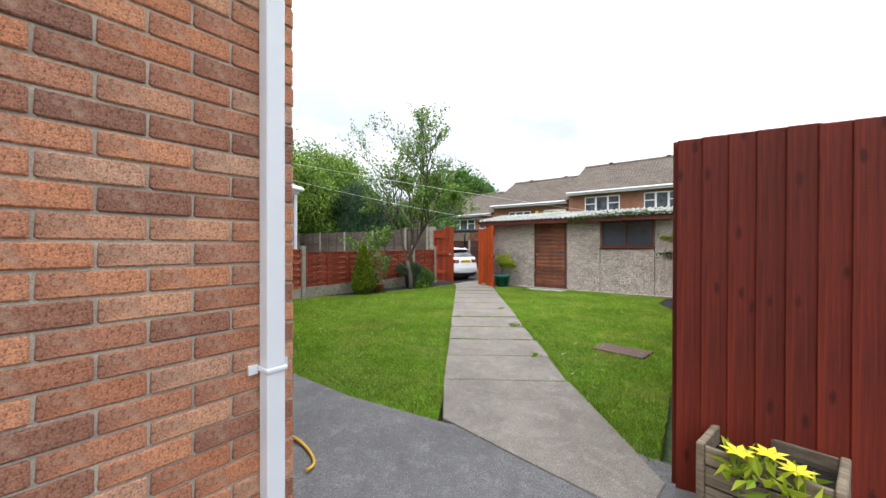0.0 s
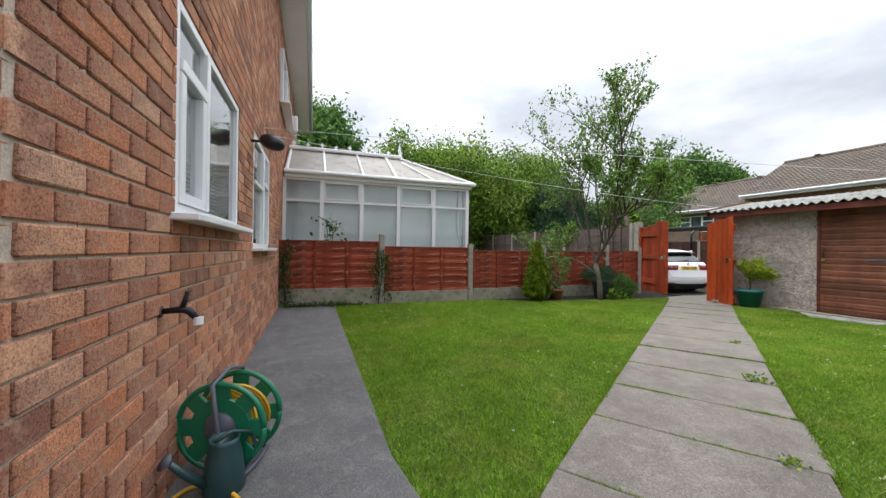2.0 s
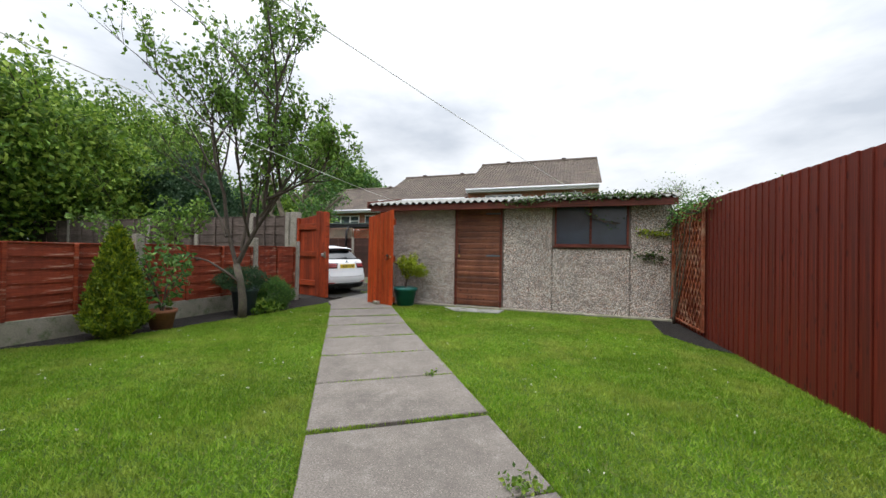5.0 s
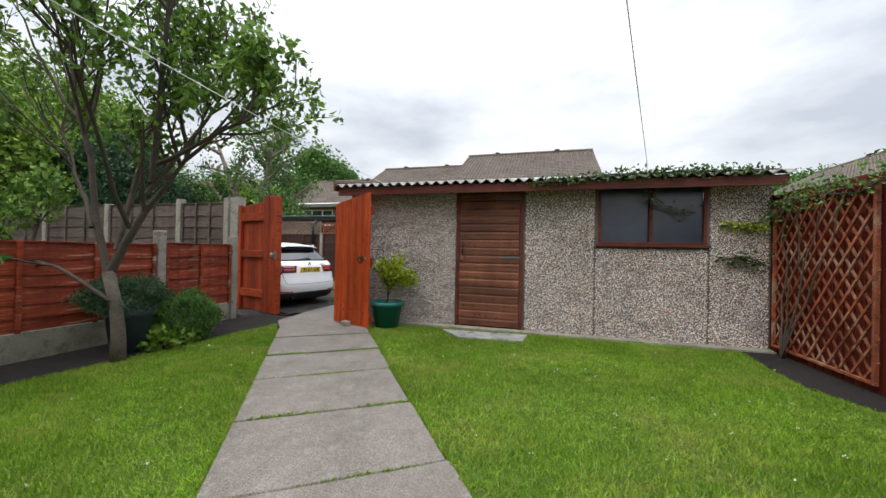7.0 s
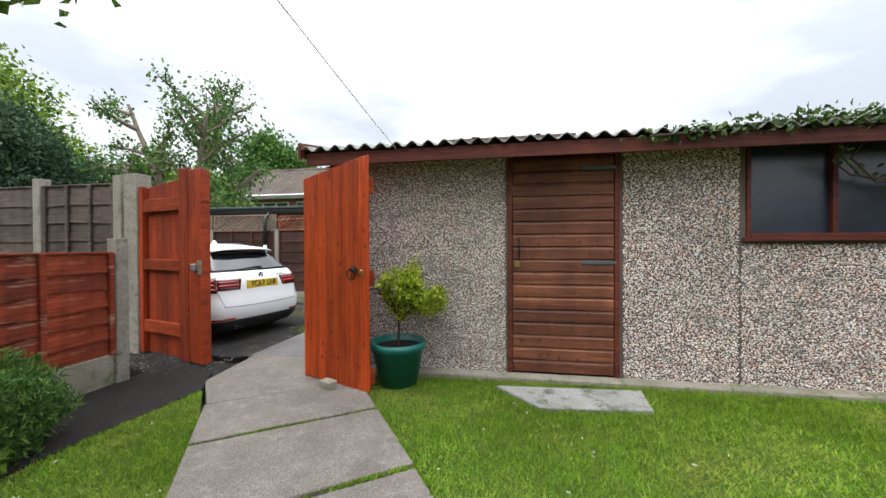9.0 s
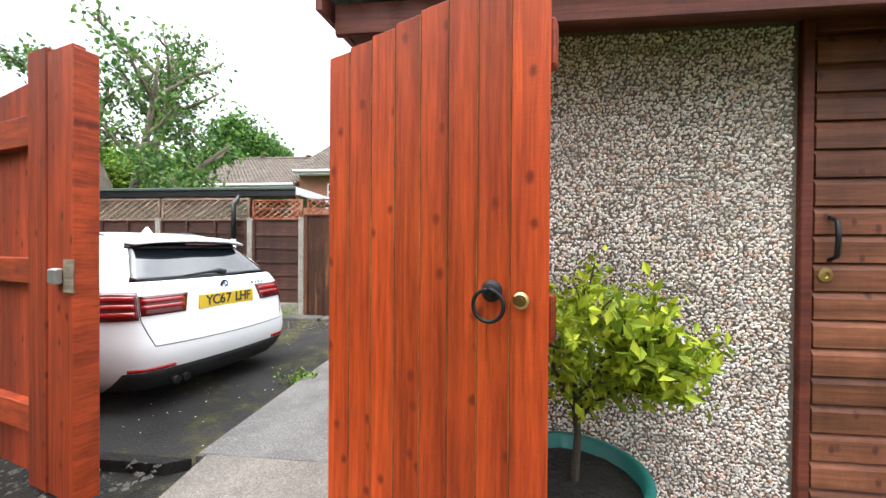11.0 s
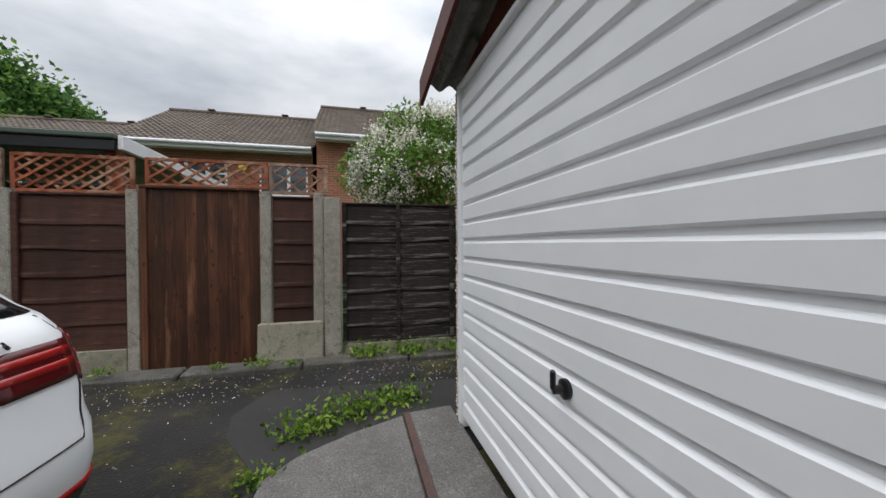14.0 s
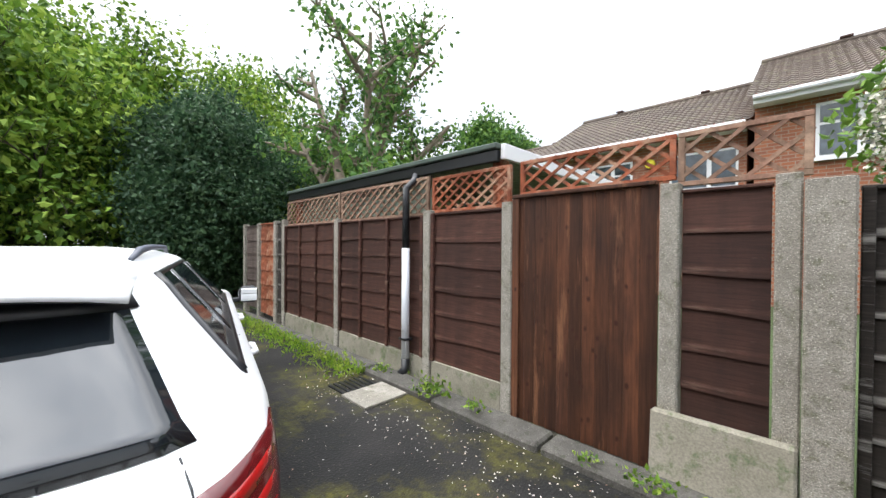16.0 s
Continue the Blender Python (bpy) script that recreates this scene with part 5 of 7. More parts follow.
# ---- far houses ----
def far_window(parent, x0, x1, z0, z1, y, mull=(0.33, 0.67), curtain=True, label="white window"):
    wob = world_part("window", boxed(x0, x1, y - 0.02, y + 0.03, z0, z1), "white", parent, label)
    xs2 = [x0] + [x0 + (x1 - x0) * f for f in mull] + [x1]
    for i, (a, b) in enumerate(zip(xs2, xs2[1:])):
        if i % 2 == 0 and len(xs2) > 3:
            zc = z0 + (z1 - z0) * 0.62
            world_part("pane", boxed(a + 0.06, b - 0.06, y - 0.035, y - 0.022, z0 + 0.06, zc - 0.03), "pane_far", wob)
            world_part("pane", boxed(a + 0.06, b - 0.06, y - 0.035, y - 0.022, zc + 0.03, z1 - 0.06), "pane_far", wob)
        else:
            world_part("pane", boxed(a + 0.05, b - 0.05, y - 0.035, y - 0.022, z0 + 0.06, z1 - 0.06), "pane_far", wob)
    world_part("sill", boxed(x0 - 0.05, x1 + 0.05, y - 0.1, y - 0.001, z0 - 0.06, z0 - 0.002), "white", wob)
    return wob


def tiled_slope(x0, x1, y0, z0, y1, z1, pitch=0.17, rows=18):
    """Interlocking tiles: waves across, steps up the slope."""
    nx = int((x1 - x0) / pitch) * 3
    X = np.linspace(x0, x1, nx + 1)
    W = 0.022 * np.cos(2 * math.pi * np.arange(nx + 1) / 3)
    Vs, Fs = [], []
    for r in range(rows):
        a, b = r / rows, (r + 1) / rows
        for k, (f, dz) in enumerate(((a, 0.035), (b, 0.0))):
            Vs.append(np.stack([X, np.full(nx + 1, y0 + (y1 - y0) * f), z0 + (z1 - z0) * f + W + dz], axis=1))
    N = nx + 1
    i = np.arange(nx)[:, None]
    for r in range(2 * rows - 1):
        Fs.append(np.concatenate([i + r * N, i + 1 + r * N, i + 1 + (r + 1) * N, i + (r + 1) * N], axis=1))
    return np.concatenate(Vs), np.concatenate(Fs)


def terrace(x0, x1, y0, yr, ze, zr, wins, label, ground=-0.1, y1=None, end_left=False):
    y1 = y1 or (2 * yr - y0)
    t = thing("terraced_house", ((x0 + x1) / 2, (y0 + y1) / 2, 0), label, "house", "terraced houses")
    c = Vector(t.location)
    world_part("wall", boxed(x0, x1, y0, y1, ground, ze), "far_brick", t, "red brick wall")
    # gables
    bm = bmesh.new()
    vs = [bm.verts.new((x, y, z)) for x in (x0, x1) for y, z in ((y0, ze), (y1, ze), (yr, zr - 0.06))]
    for f in ((0, 1, 2), (5, 4, 3), (0, 3, 4, 1), (1, 4, 5, 2), (2, 5, 3, 0)):
        bm.faces.new([vs[i] for i in f])
    world_part("gable", bm, "far_brick", t)
    s = (zr - ze) / (yr - y0)
    V, F = tiled_slope(x0 - 0.12, x1 + 0.12, y0 - 0.4, ze - 0.4 * s + 0.02, yr, zr)
    fast_mesh("roof", V - np.array(c), F, "roof_tile", parent=t, label="brown interlocking roof tiles")
    V, F = tiled_slope(x0 - 0.12, x1 + 0.12, y1 + 0.4, ze - 0.4 * s + 0.02, yr, zr)
    fast_mesh("roof", V - np.array(c), F, "roof_tile", parent=t)
    world_part("ridge_tiles", tube(bmesh.new(), [(x0 - 0.12, yr, zr + 0.02), (x1 + 0.12, yr, zr + 0.02)], 0.09, 8), "roof_tile", t)
    for f in (0.22, 0.72):
        xx = x0 + (x1 - x0) * f
        world_part("ridge_vent", boxed(xx, xx + 0.25, yr - 0.12, yr + 0.12, zr + 0.09, zr + 0.15, 0.02), "rust", t)
    world_part("fascia", boxed(x0, x1, y0 - 0.42, y0 - 0.38, ze - 0.4 * s - 0.16, ze - 0.4 * s + 0.0), "white", t, "white fascia")
    world_part("soffit", boxed(x0, x1, y0 - 0.379, y0 - 0.001, ze - 0.4 * s - 0.14, ze - 0.4 * s - 0.10), "white", t)
    world_part("gutter", tube(bmesh.new(), [(x0, y0 - 0.48, ze - 0.4 * s - 0.03), (x1, y0 - 0.48, ze - 0.4 * s - 0.03)], 0.055, 8), "grey_white", t)
    for wdef in wins:
        far_window(t, *wdef[:4], y0, *(wdef[4:] or ()))
    return t


terrace(-7.45, -0.95, 23.1, 26.7, 4.62, 6.6, [(-6.5, -4.6, 3.0, 4.12), (-3.4, -1.7, 3.0, 4.12)], "end terraced house of red brick with a brown tiled roof")
terrace(-12.85, -7.6, 23.4, 26.9, 4.22, 6.1, [(-11.65, -10.05, 2.6, 3.55), (-9.15, -7.75, 2.6, 3.55, (0.6,))], "terraced house of red brick with a yellow alarm box")
terrace(-18.0, -13.0, 23.7, 27.1, 3.75, 5.5, [(-16.6, -14.6, 2.35, 3.25), (-14.2, -13.2, 2.5, 3.25, (0.5,))], "lower terraced house of red brick")
side_house = terrace(-6.7, 6.7, -3.6, 0.0, 3.51, 5.4, [], "neighbouring house beyond the boundary fence, brown tiled roof")
side_house.matrix_basis = pose(10, 22.0, 0, 0, 0, -90)
al = thing("alarm_box", (-9.60, 23.34, 3.40), "yellow round alarm box", "alarm box")
part("cover", lathe(bmesh.new(), [(0.001, 0), (0.13, 0), (0.12, 0.06), (0.001, 0.07)], 8, Matrix.Rotation(radians(90), 4, "X")), "yellow_petal", al)


# ---- trees ----
def grow(bm, p, d, length, r, level, spec, rng, tips):
    """A bent limb with side shoots; tips collects the leafy places."""
    segs = 5 if level < 2 else 3
    pts, radii = [np.array(p, float)], [r]
    d = np.array(d, float)
    d /= np.linalg.norm(d)
    for i in range(segs):
        d = d + rng.normal(0, spec.get("wander", 0.16), 3) + np.array([0, 0, spec.get("lift", 0.06)])
        d /= np.linalg.norm(d)
        pts.append(pts[-1] + d * length / segs)
        radii.append(r * (1 - 0.75 * (i + 1) / segs) + 0.0015)
    tube(bm, [tuple(q) for q in pts], radii, 7 if level == 0 else (5 if level == 1 else 3), False)
    if level >= spec["leaf_level"]:
        for q in pts[1:]:
            tips.append(q)
    if level < spec["levels"]:
        n = spec["kids"][level]
        for k in range(n):
            f = rng.uniform(0.25, 1.0) if level else rng.uniform(0.4, 1.0)
            i = min(int(f * segs), segs - 1)
            q = pts[i] + (pts[i + 1] - pts[i]) * (f * segs - i)
            side = rng.normal(0, 1, 3)
            side -= side.dot(d) * d
            side /= np.linalg.norm(side)
            nd = d * spec.get("along", 0.75) + side * spec.get("spread", 0.75) + np.array([0, 0, spec.get("up", 0.15)])
            grow(bm, q, nd, length * spec["shrink"] * rng.uniform(0.7, 1.2), r * 0.5, level + 1, spec, rng, tips)


def tree(name, base, label, trunk, limbs, spec, leaf, leaf_size, per_tip, scatter, seed, category="tree", group="", trunk_mat="bark", droop=0.4, tagstuff=True):
    rng = np.random.default_rng(seed)
    t = thing(name, base, label, category, group)
    bm = bmesh.new()
    tube(bm, trunk[0], trunk[1], 10)
    part("trunk", bm, trunk_mat, t, "", True)
    tips = []
    bm = bmesh.new()
    for p, d, ln, r in limbs:
        grow(bm, p, d, ln, r, 0, spec, rng, tips)
    part("branchwork", bm, "twig" if trunk_mat == "bark" else trunk_mat, t, "", True)
    tips = np.array(tips)
    c = np.repeat(tips, per_tip, axis=0) + rng.normal(0, scatter, (len(tips) * per_tip, 3))
    leaves("crown", c, leaf_size, leaf, rng, t, droop=droop)
    return t


spec = dict(levels=3, kids=(6, 4, 3), shrink=0.56, leaf_level=2, wander=0.11, lift=0.09, up=0.3, spread=0.75, along=0.85)
tree("apple_tree", (-6.70, 8.26, 0), "young apple tree, loose pale leaves on thin upright branches",
     ([(0, 0, -0.05), (0.0, 0.0, 0.25), (-0.04, 0.0, 0.5), (-0.12, -0.02, 0.80)], [0.066, 0.055, 0.05, 0.046]),
     [((-0.12, -0.02, 0.78), (-0.4, -0.15, 1.0), 2.8, 0.032), ((-0.12, 0.0, 0.80), (0.5, 0.0, 0.95), 1.5, 0.040), ((0.35, 0.0, 1.6), (0.12, -0.1, 1.0), 2.5, 0.026), ((0.42, 0.0, 1.75), (1.0, -0.1, 0.15), 1.05, 0.022),
      ((0.3, 0.0, 1.5), (0.7, 0.3, 0.9), 1.4, 0.022), ((-0.05, 0.0, 1.0), (-0.2, 0.4, 1.0), 2.4, 0.026), ((-0.04, -0.05, 0.55), (-1.0, -0.35, 0.45), 1.35, 0.018), ((-0.3, -0.05, 1.2), (-0.9, 0.1, 0.8), 1.7, 0.02), ((0.1, 0, 1.2), (0.2, -0.7, 0.9), 1.6, 0.02)],
     spec, "leaf", 0.070, 4, 0.04, 21)

FAR = dict(levels=3, kids=(6, 5, 4), shrink=0.6, leaf_level=1, wander=0.14, lift=0.05, up=0.1, spread=0.9, along=0.7)


def far_tree(x, y, h, r, leaf, seed, label, per=26, size=0.17, low=0.12, scatter=0.33, trunk_r=0.16, group="lane trees", name="tree", limbs_n=9):
    rng = np.random.default_rng(seed)
    h, r = h * 0.84, r * 0.8
    limbs = []
    for k in range(limbs_n):
        a = rng.uniform(0, 2 * math.pi)
        z = h * rng.uniform(low, 0.6)
        out = r * rng.uniform(0.6, 1.0)
        limbs.append(((0, 0, z), (math.cos(a), math.sin(a), rng.uniform(0.2, 1.3)), math.hypot(out, h * 0.32), trunk_r * 0.45))
    limbs.append(((0, 0, h * 0.6), (0.1, 0, 1), h * 0.36, trunk_r * 0.45))
    return tree(name, (x, y, -0.1), label, ([(0, 0, 0), (0.1, 0.05, h * 0.3), (0, 0, h * 0.62)], [trunk_r, trunk_r * 0.75, trunk_r * 0.4]), limbs, FAR, leaf, size, per, scatter, seed, group=group)


for k, (x, y, h, r) in enumerate([(-20.5, 7.6, 6.8, 2.6), (-19.8, 10.6, 7.2, 2.7), (-20.5, 13.6, 7.6, 2.8), (-23.0, 16.6, 8.0, 3.0), (-22.5, 12.0, 8.0, 2.8), (-25.0, 20.0, 7.0, 3.0)]):
    far_tree(x, y, h, r, "leaf_far", 100 + k, "leafy bright green tree along the lane", 9, 0.18)
far_tree(-19.6, 30, 7.6, 1.6, "leaf_dark", 140, "dense round green tree behind the houses", 34, 0.26, 0.35, 0.4)
far_tree(-20.5, 0.9, 9.2, 2.0, "leaf_dark", 141, "dark green tree behind the neighbouring house", 30, 0.22, 0.3)
far_tree(-17.6, 15.6, 4.9, 1.9, "needle", 142, "dark green bushy conifer at the lane's end", 60, 0.11, 0.05, 0.25)
far_tree(-16.5, 18.6, 3.8, 1.6, "leaf_far", 143, "green tree behind the car port", 24, 0.15, 0.2)
far_tree(4.3, 33, 6.6, 3.4, "leaf", 144, "half-bare pale tree far beyond the garages", 1, 0.10, 0.25, 0.4, 0.12)
far_tree(11.7, 32.4, 6.2, 1.3, "leaf_dark", 145, "small round green tree far beyond the garages", 22, 0.2, 0.4, 0.3)
# cut-back tree with bare upright limbs
spec = dict(levels=2, kids=(7, 4), shrink=0.30, leaf_level=1, wander=0.07, lift=0.05, up=0.1, spread=0.9, along=0.5)
tree("pollarded_tree", (-13.5, 16.7, -0.1), "cut-back tree with bare stubs and tufts of fresh leaves",
     ([(0, 0, 0), (0.05, 0, 0.8), (0, 0.05, 1.5)], [0.26, 0.22, 0.22]),
     [((0, 0, 1.4), (-0.75, -0.3, 0.9), 2.6, 0.13), ((0, 0, 1.4), (-0.25, -0.1, 1.2), 4.1, 0.15), ((0, 0, 1.5), (0.30, 0.1, 1.2), 4.0, 0.14), ((0, 0, 1.5), (0.85, 0.2, 0.8), 3.0, 0.13), ((0, 0, 1.5), (0.1, 0.3, 1.2), 4.3, 0.13), ((0.1, 0, 1.4), (1.0, -0.3, 0.45), 2.3, 0.09), ((0, 0, 1.5), (0.55, -0.2, 1.0), 3.8, 0.12)],
     spec, "leaf_dark", 0.12, 8, 0.15, 150, trunk_mat="bare_bark")
# leafy undergrowth that closes the lane's end
rng = np.random.default_rng(8)
n = 26000
c = np.stack([rng.uniform(-21.5, -18.3, n), rng.uniform(2, 20, n), np.abs(rng.normal(0.0, 1.3, n)) + rng.uniform(-0.1, 0.5, n)], axis=1)
leaves("undergrowth", c, 0.17, "ivy", rng, label="dense ivy and undergrowth at the end of the lane", category="undergrowth", kind="stuff")


def shrub(name, base, label, leaf, size, n, radii, z0, seed, stem=None, category="shrub", aspect=0.6, droop=0.2, stems=7, hollow=0.55):
    rng = np.random.default_rng(seed)
    t = thing(name, base, label, category)
    v = rng.normal(size=(n, 3))
    v /= np.linalg.norm(v, axis=1)[:, None]
    r = rng.uniform(hollow, 1.0, n) ** 0.6
    lump = 1 + 0.22 * np.sin(v[:, 0] * 5 + seed) * np.cos(v[:, 1] * 4 + v[:, 2] * 5)
    c = v * (r * lump)[:, None] * np.array(radii) + np.array([0, 0, z0])
    c = c[c[:, 2] > 0.01]
    leaves("foliage", c, size, leaf, rng, t, droop=droop, aspect=aspect)
    bm = bmesh.new()
    for k in range(stems):
        a = rng.uniform(0, 6.28)
        tube(bm, [(0, 0, 0.0), (radii[0] * 0.25 * math.cos(a), radii[1] * 0.25 * math.sin(a), z0 * 0.6), (radii[0] * 0.8 * math.cos(a), radii[1] * 0.8 * math.sin(a), z0 + radii[2] * rng.uniform(-0.1, 0.7))], [stem or 0.012, (stem or 0.012) * 0.7, 0.003], 5)
    part("stem_work", bm, "twig", t)
    return t


def pot(base, r, h, mat, label, rim=0.02, soil=True):
    t = thing("plant_pot", base, label, "plant pot")
    part("pot", lathe(bmesh.new(), [(r * 0.68, 0), (r * 0.92, h * 0.82), (r, h * 0.83), (r + rim * 0.3, h), (r - rim, h), (r - rim, h - 0.05), (0.001, h - 0.05)], 28), mat, t, "", True)
    part("compost", lathe(bmesh.new(), [(r - rim - 0.002, h - 0.049), (0.001, h - 0.04)], 16), "soil", t)
    return t


# conical golden conifer
rng = np.random.default_rng(12)
t = thing("conifer", (-6.93, 6.80, 0), "dense golden-green conical conifer", "conifer")
part("trunk", tube(bmesh.new(), [(0, 0, -0.02), (0, 0, 1.0)], [0.04, 0.01], 8), "bark", t)
n = 15000
z = rng.beta(1.1, 1.5, n)
rad = 0.31 * np.minimum(1, (z + 0.02) / 0.16) ** 0.5 * (1 - z) ** 0.62 * rng.uniform(0.72, 1.0, n)
a = rng.uniform(0, 2 * math.pi, n)
rad *= 1 + 0.13 * np.sin(a * 6 + z * 17) + 0.08 * np.sin(a * 11 - z * 25)
c = np.stack([rad * np.cos(a), rad * np.sin(a), 0.03 + z * 1.22], axis=1)
leaves("foliage", c, 0.05, "conifer", rng, t, droop=-1.3, aspect=0.45)

pot((-6.95, 7.30, 0.0), 0.16, 0.25, "terracotta", "terracotta plant pot with a leafy shrub")
shrub("camellia", (-6.95, 7.30, 0.2), "open leafy shrub growing from a terracotta pot", "leaf_dark", 0.075, 430, (0.3, 0.3, 0.42), 0.5, 31, 0.012)
pot((-6.93, 8.50, 0.0), 0.20, 0.44, "blue_pot", "blue-grey square-shouldered plant pot")
shrub("lavender", (-6.98, 8.48, 0.40), "grey-green bushy plant in a blue-grey pot", "needle", 0.05, 4500, (0.36, 0.33, 0.2), 0.13, 32, 0.006, aspect=0.25, droop=-0.6)
shrub("rosemary", (-7.0, 9.1, 0.0), "low bushy dark green herb in the bed", "leaf_dark", 0.05, 9000, (0.34, 0.34, 0.31), 0.20, 33, 0.008, aspect=0.22, droop=-0.8)
shrub("perennial", (-6.80, 8.70, 0.0), "low clump of broad green leaves in the bed", "leaf_far", 0.09, 260, (0.2, 0.2, 0.12), 0.08, 34, 0.005)
shrub("perennial", (-6.78, 8.92, 0.0), "low clump of broad green leaves in the bed", "leaf_far", 0.08, 160, (0.16, 0.16, 0.1), 0.07, 35, 0.005)
pot((-5.13, 10.53, 0.0), 0.225, 0.35, "teal_pot", "round teal plastic plant pot")
rng = np.random.default_rng(41)
t = thing("potted_shrub", (-5.13, 10.53, 0.3), "bright yellow-green shrub with broad leaves in the teal pot", "shrub")
bm = bmesh.new()
tube(bm, [(0, 0, 0), (0.01, 0, 0.15), (0.0, 0.01, 0.27)], [0.014, 0.012, 0.011], 8)
tips = []
for k in range(10):
    a = k * 0.63 + 0.3
    grow(bm, (0, 0, 0.2 + 0.01 * k), (math.cos(a) * 0.95 + 0.35, math.sin(a) * 0.8, 0.75), 0.34, 0.007, 0, dict(levels=1, kids=(5,), shrink=0.55, leaf_level=0, wander=0.1, lift=0.03, up=0.2, spread=0.8), rng, tips)
part("stem_work", bm, "twig", t)
tips = np.array(tips)
tips = tips[(tips[:, 2] > 0.2) & (tips[:, 0] > -0.27)]
c = np.repeat(tips, 13, axis=0) + rng.normal(0, 0.022, (len(tips) * 13, 3))
c = c[c[:, 0] > -0.09]
leaves("foliage", c, 0.043, "leaf_yellow", rng, t, droop=-0.35, aspect=0.5)

# white-flowering shrub over the blackened fence
sh = shrub("flowering_shrub", (-5.35, 15.4, 0.0), "large shrub in white blossom leaning over the fence", "leaf", 0.062, 15000, (1.05, 0.75, 0.75), 1.85, 51, 0.03, hollow=0.6)
rng = np.random.default_rng(52)
v = rng.normal(size=(210, 3))
v /= np.linalg.norm(v, axis=1)[:, None]
v[:, 1] = -np.abs(v[:, 1])
cl = v * np.array([1.05, 0.76, 0.76]) * 1.02 + np.array([0, 0, 1.85])
c = np.repeat(cl, 70, axis=0) + rng.normal(0, 0.045, (210 * 70, 3))
leaves("blossom", c, 0.024, "petal", rng, sh, "clusters of small white flowers", aspect=0.9, droop=0)


# ---- car ----
CARX, CARY = -7.39, 12.0
car = thing("estate_car", (CARX, CARY, -0.16), "white estate car parked close to the gate, tailgate towards the garden", "car", turn=-13.0)
car.scale = (0.92, 0.84, 0.92)
LEN = 4.63
# z, rear set-back, half width, front set-back, squareness
LAYERS = [(0.26, 0.12, 0.80, 0.08, 5.0), (0.34, 0.05, 0.86, 0.03, 5.0), (0.42, 0.015, 0.89, 0.01, 5.0), (0.52, 0.0, 0.90, 0.0, 5.0), (0.62, 0.01, 0.905, 0.0, 5.0), (0.68, 0.035, 0.905, 0.02, 5.0), (0.78, 0.05, 0.905, 0.10, 5.0),
          (0.88, 0.075, 0.90, 0.25, 5.0), (0.97, 0.10, 0.885, 0.55, 5.0), (1.03, 0.16, 0.86, 1.10, 5.0), (1.07, 0.22, 0.80, 1.45, 4.6), (1.16, 0.31, 0.72, 1.65, 4.6), (1.25, 0.40, 0.64, 1.85, 4.6), (1.33, 0.48, 0.575, 2.05, 4.6), (1.38, 0.55, 0.52, 2.25, 4.2), (1.415, 0.75, 0.43, 2.45, 4.0), (1.435, 1.1, 0.26, 2.7, 3.0)]


def car_layer(z):
    for a, b in zip(LAYERS, LAYERS[1:]):
        if a[0] <= z <= b[0]:
            f = (z - a[0]) / (b[0] - a[0])
            return [p + (q - p) * f for p, q in zip(a, b)]
    return list(LAYERS[0] if z < LAYERS[0][0] else LAYERS[-1])


def corner(z):
    return 0.08 + lin(z, 1.0, 1.10, 0.22, 0.07)


def lin(z, z0, z1, a, b):
    f = max(0, min(1, (z - z0) / (z1 - z0)))
    return a + (b - a) * f


def car_flat(z, v):
    _, rear, w, front, n = car_layer(z)
    s, v = (1 if v >= 0 else -1), abs(v)
    if 1 < v < 2:
        f = v - 1
        xr, xf = -rear - corner(z), -(LEN - front) + corner(z)
        e = 1 - (1 - min(1, min(f, 1 - f) / 0.10)) ** 2
        return Vector((xr + (xf - xr) * f, s * w * (0.965 + 0.035 * e), z))
    q = v if v <= 1 else 3 - v
    d = 0.08 * q * q + (corner(z) - 0.08) * max(0, (q - 0.70) / 0.30) ** 2.6
    return Vector((-rear - d if v <= 1 else -(LEN - front) + d, s * w * 0.965 * q, z))


def car_point(z, v, out=0.0):
    """v runs from 0 at the middle of the tail to 1 at its corner, to 2 at the front corner, to 3 at the middle of the nose; negative on the other side."""
    p = car_flat(z, v)
    if out:
        t = car_flat(z, v + 0.004) - car_flat(z, v - 0.004) if abs(v) > 0.01 else Vector((0, 1, 0))
        p += Vector((t.y, -t.x, 0)).normalized() * out
    return p


def at_x(z, x):
    _, rear, w, front, n = car_layer(z)
    return 1 + (x + rear + corner(z)) / (-(LEN - front) + rear + 2 * corner(z))


VS = [i / 16 for i in range(16)] + [1 + i / 40 for i in range(40)] + [2 + i / 12 for i in range(13)]
VS = VS + [-v for v in VS[::-1][1:-1]]
bm = bmesh.new()
rings = [[bm.verts.new(car_point(l[0], v)) for v in VS] for l in LAYERS]
for a, b in zip(rings, rings[1:]):
    for i in range(len(VS)):
        j = (i + 1) % len(VS)
        bm.faces.new((a[i], a[j], b[j], b[i]))
bm.faces.new(rings[-1])
bm.faces.new(rings[0][::-1])
body = part("body", bm, "car_paint", car, "glossy white bodywork", True)


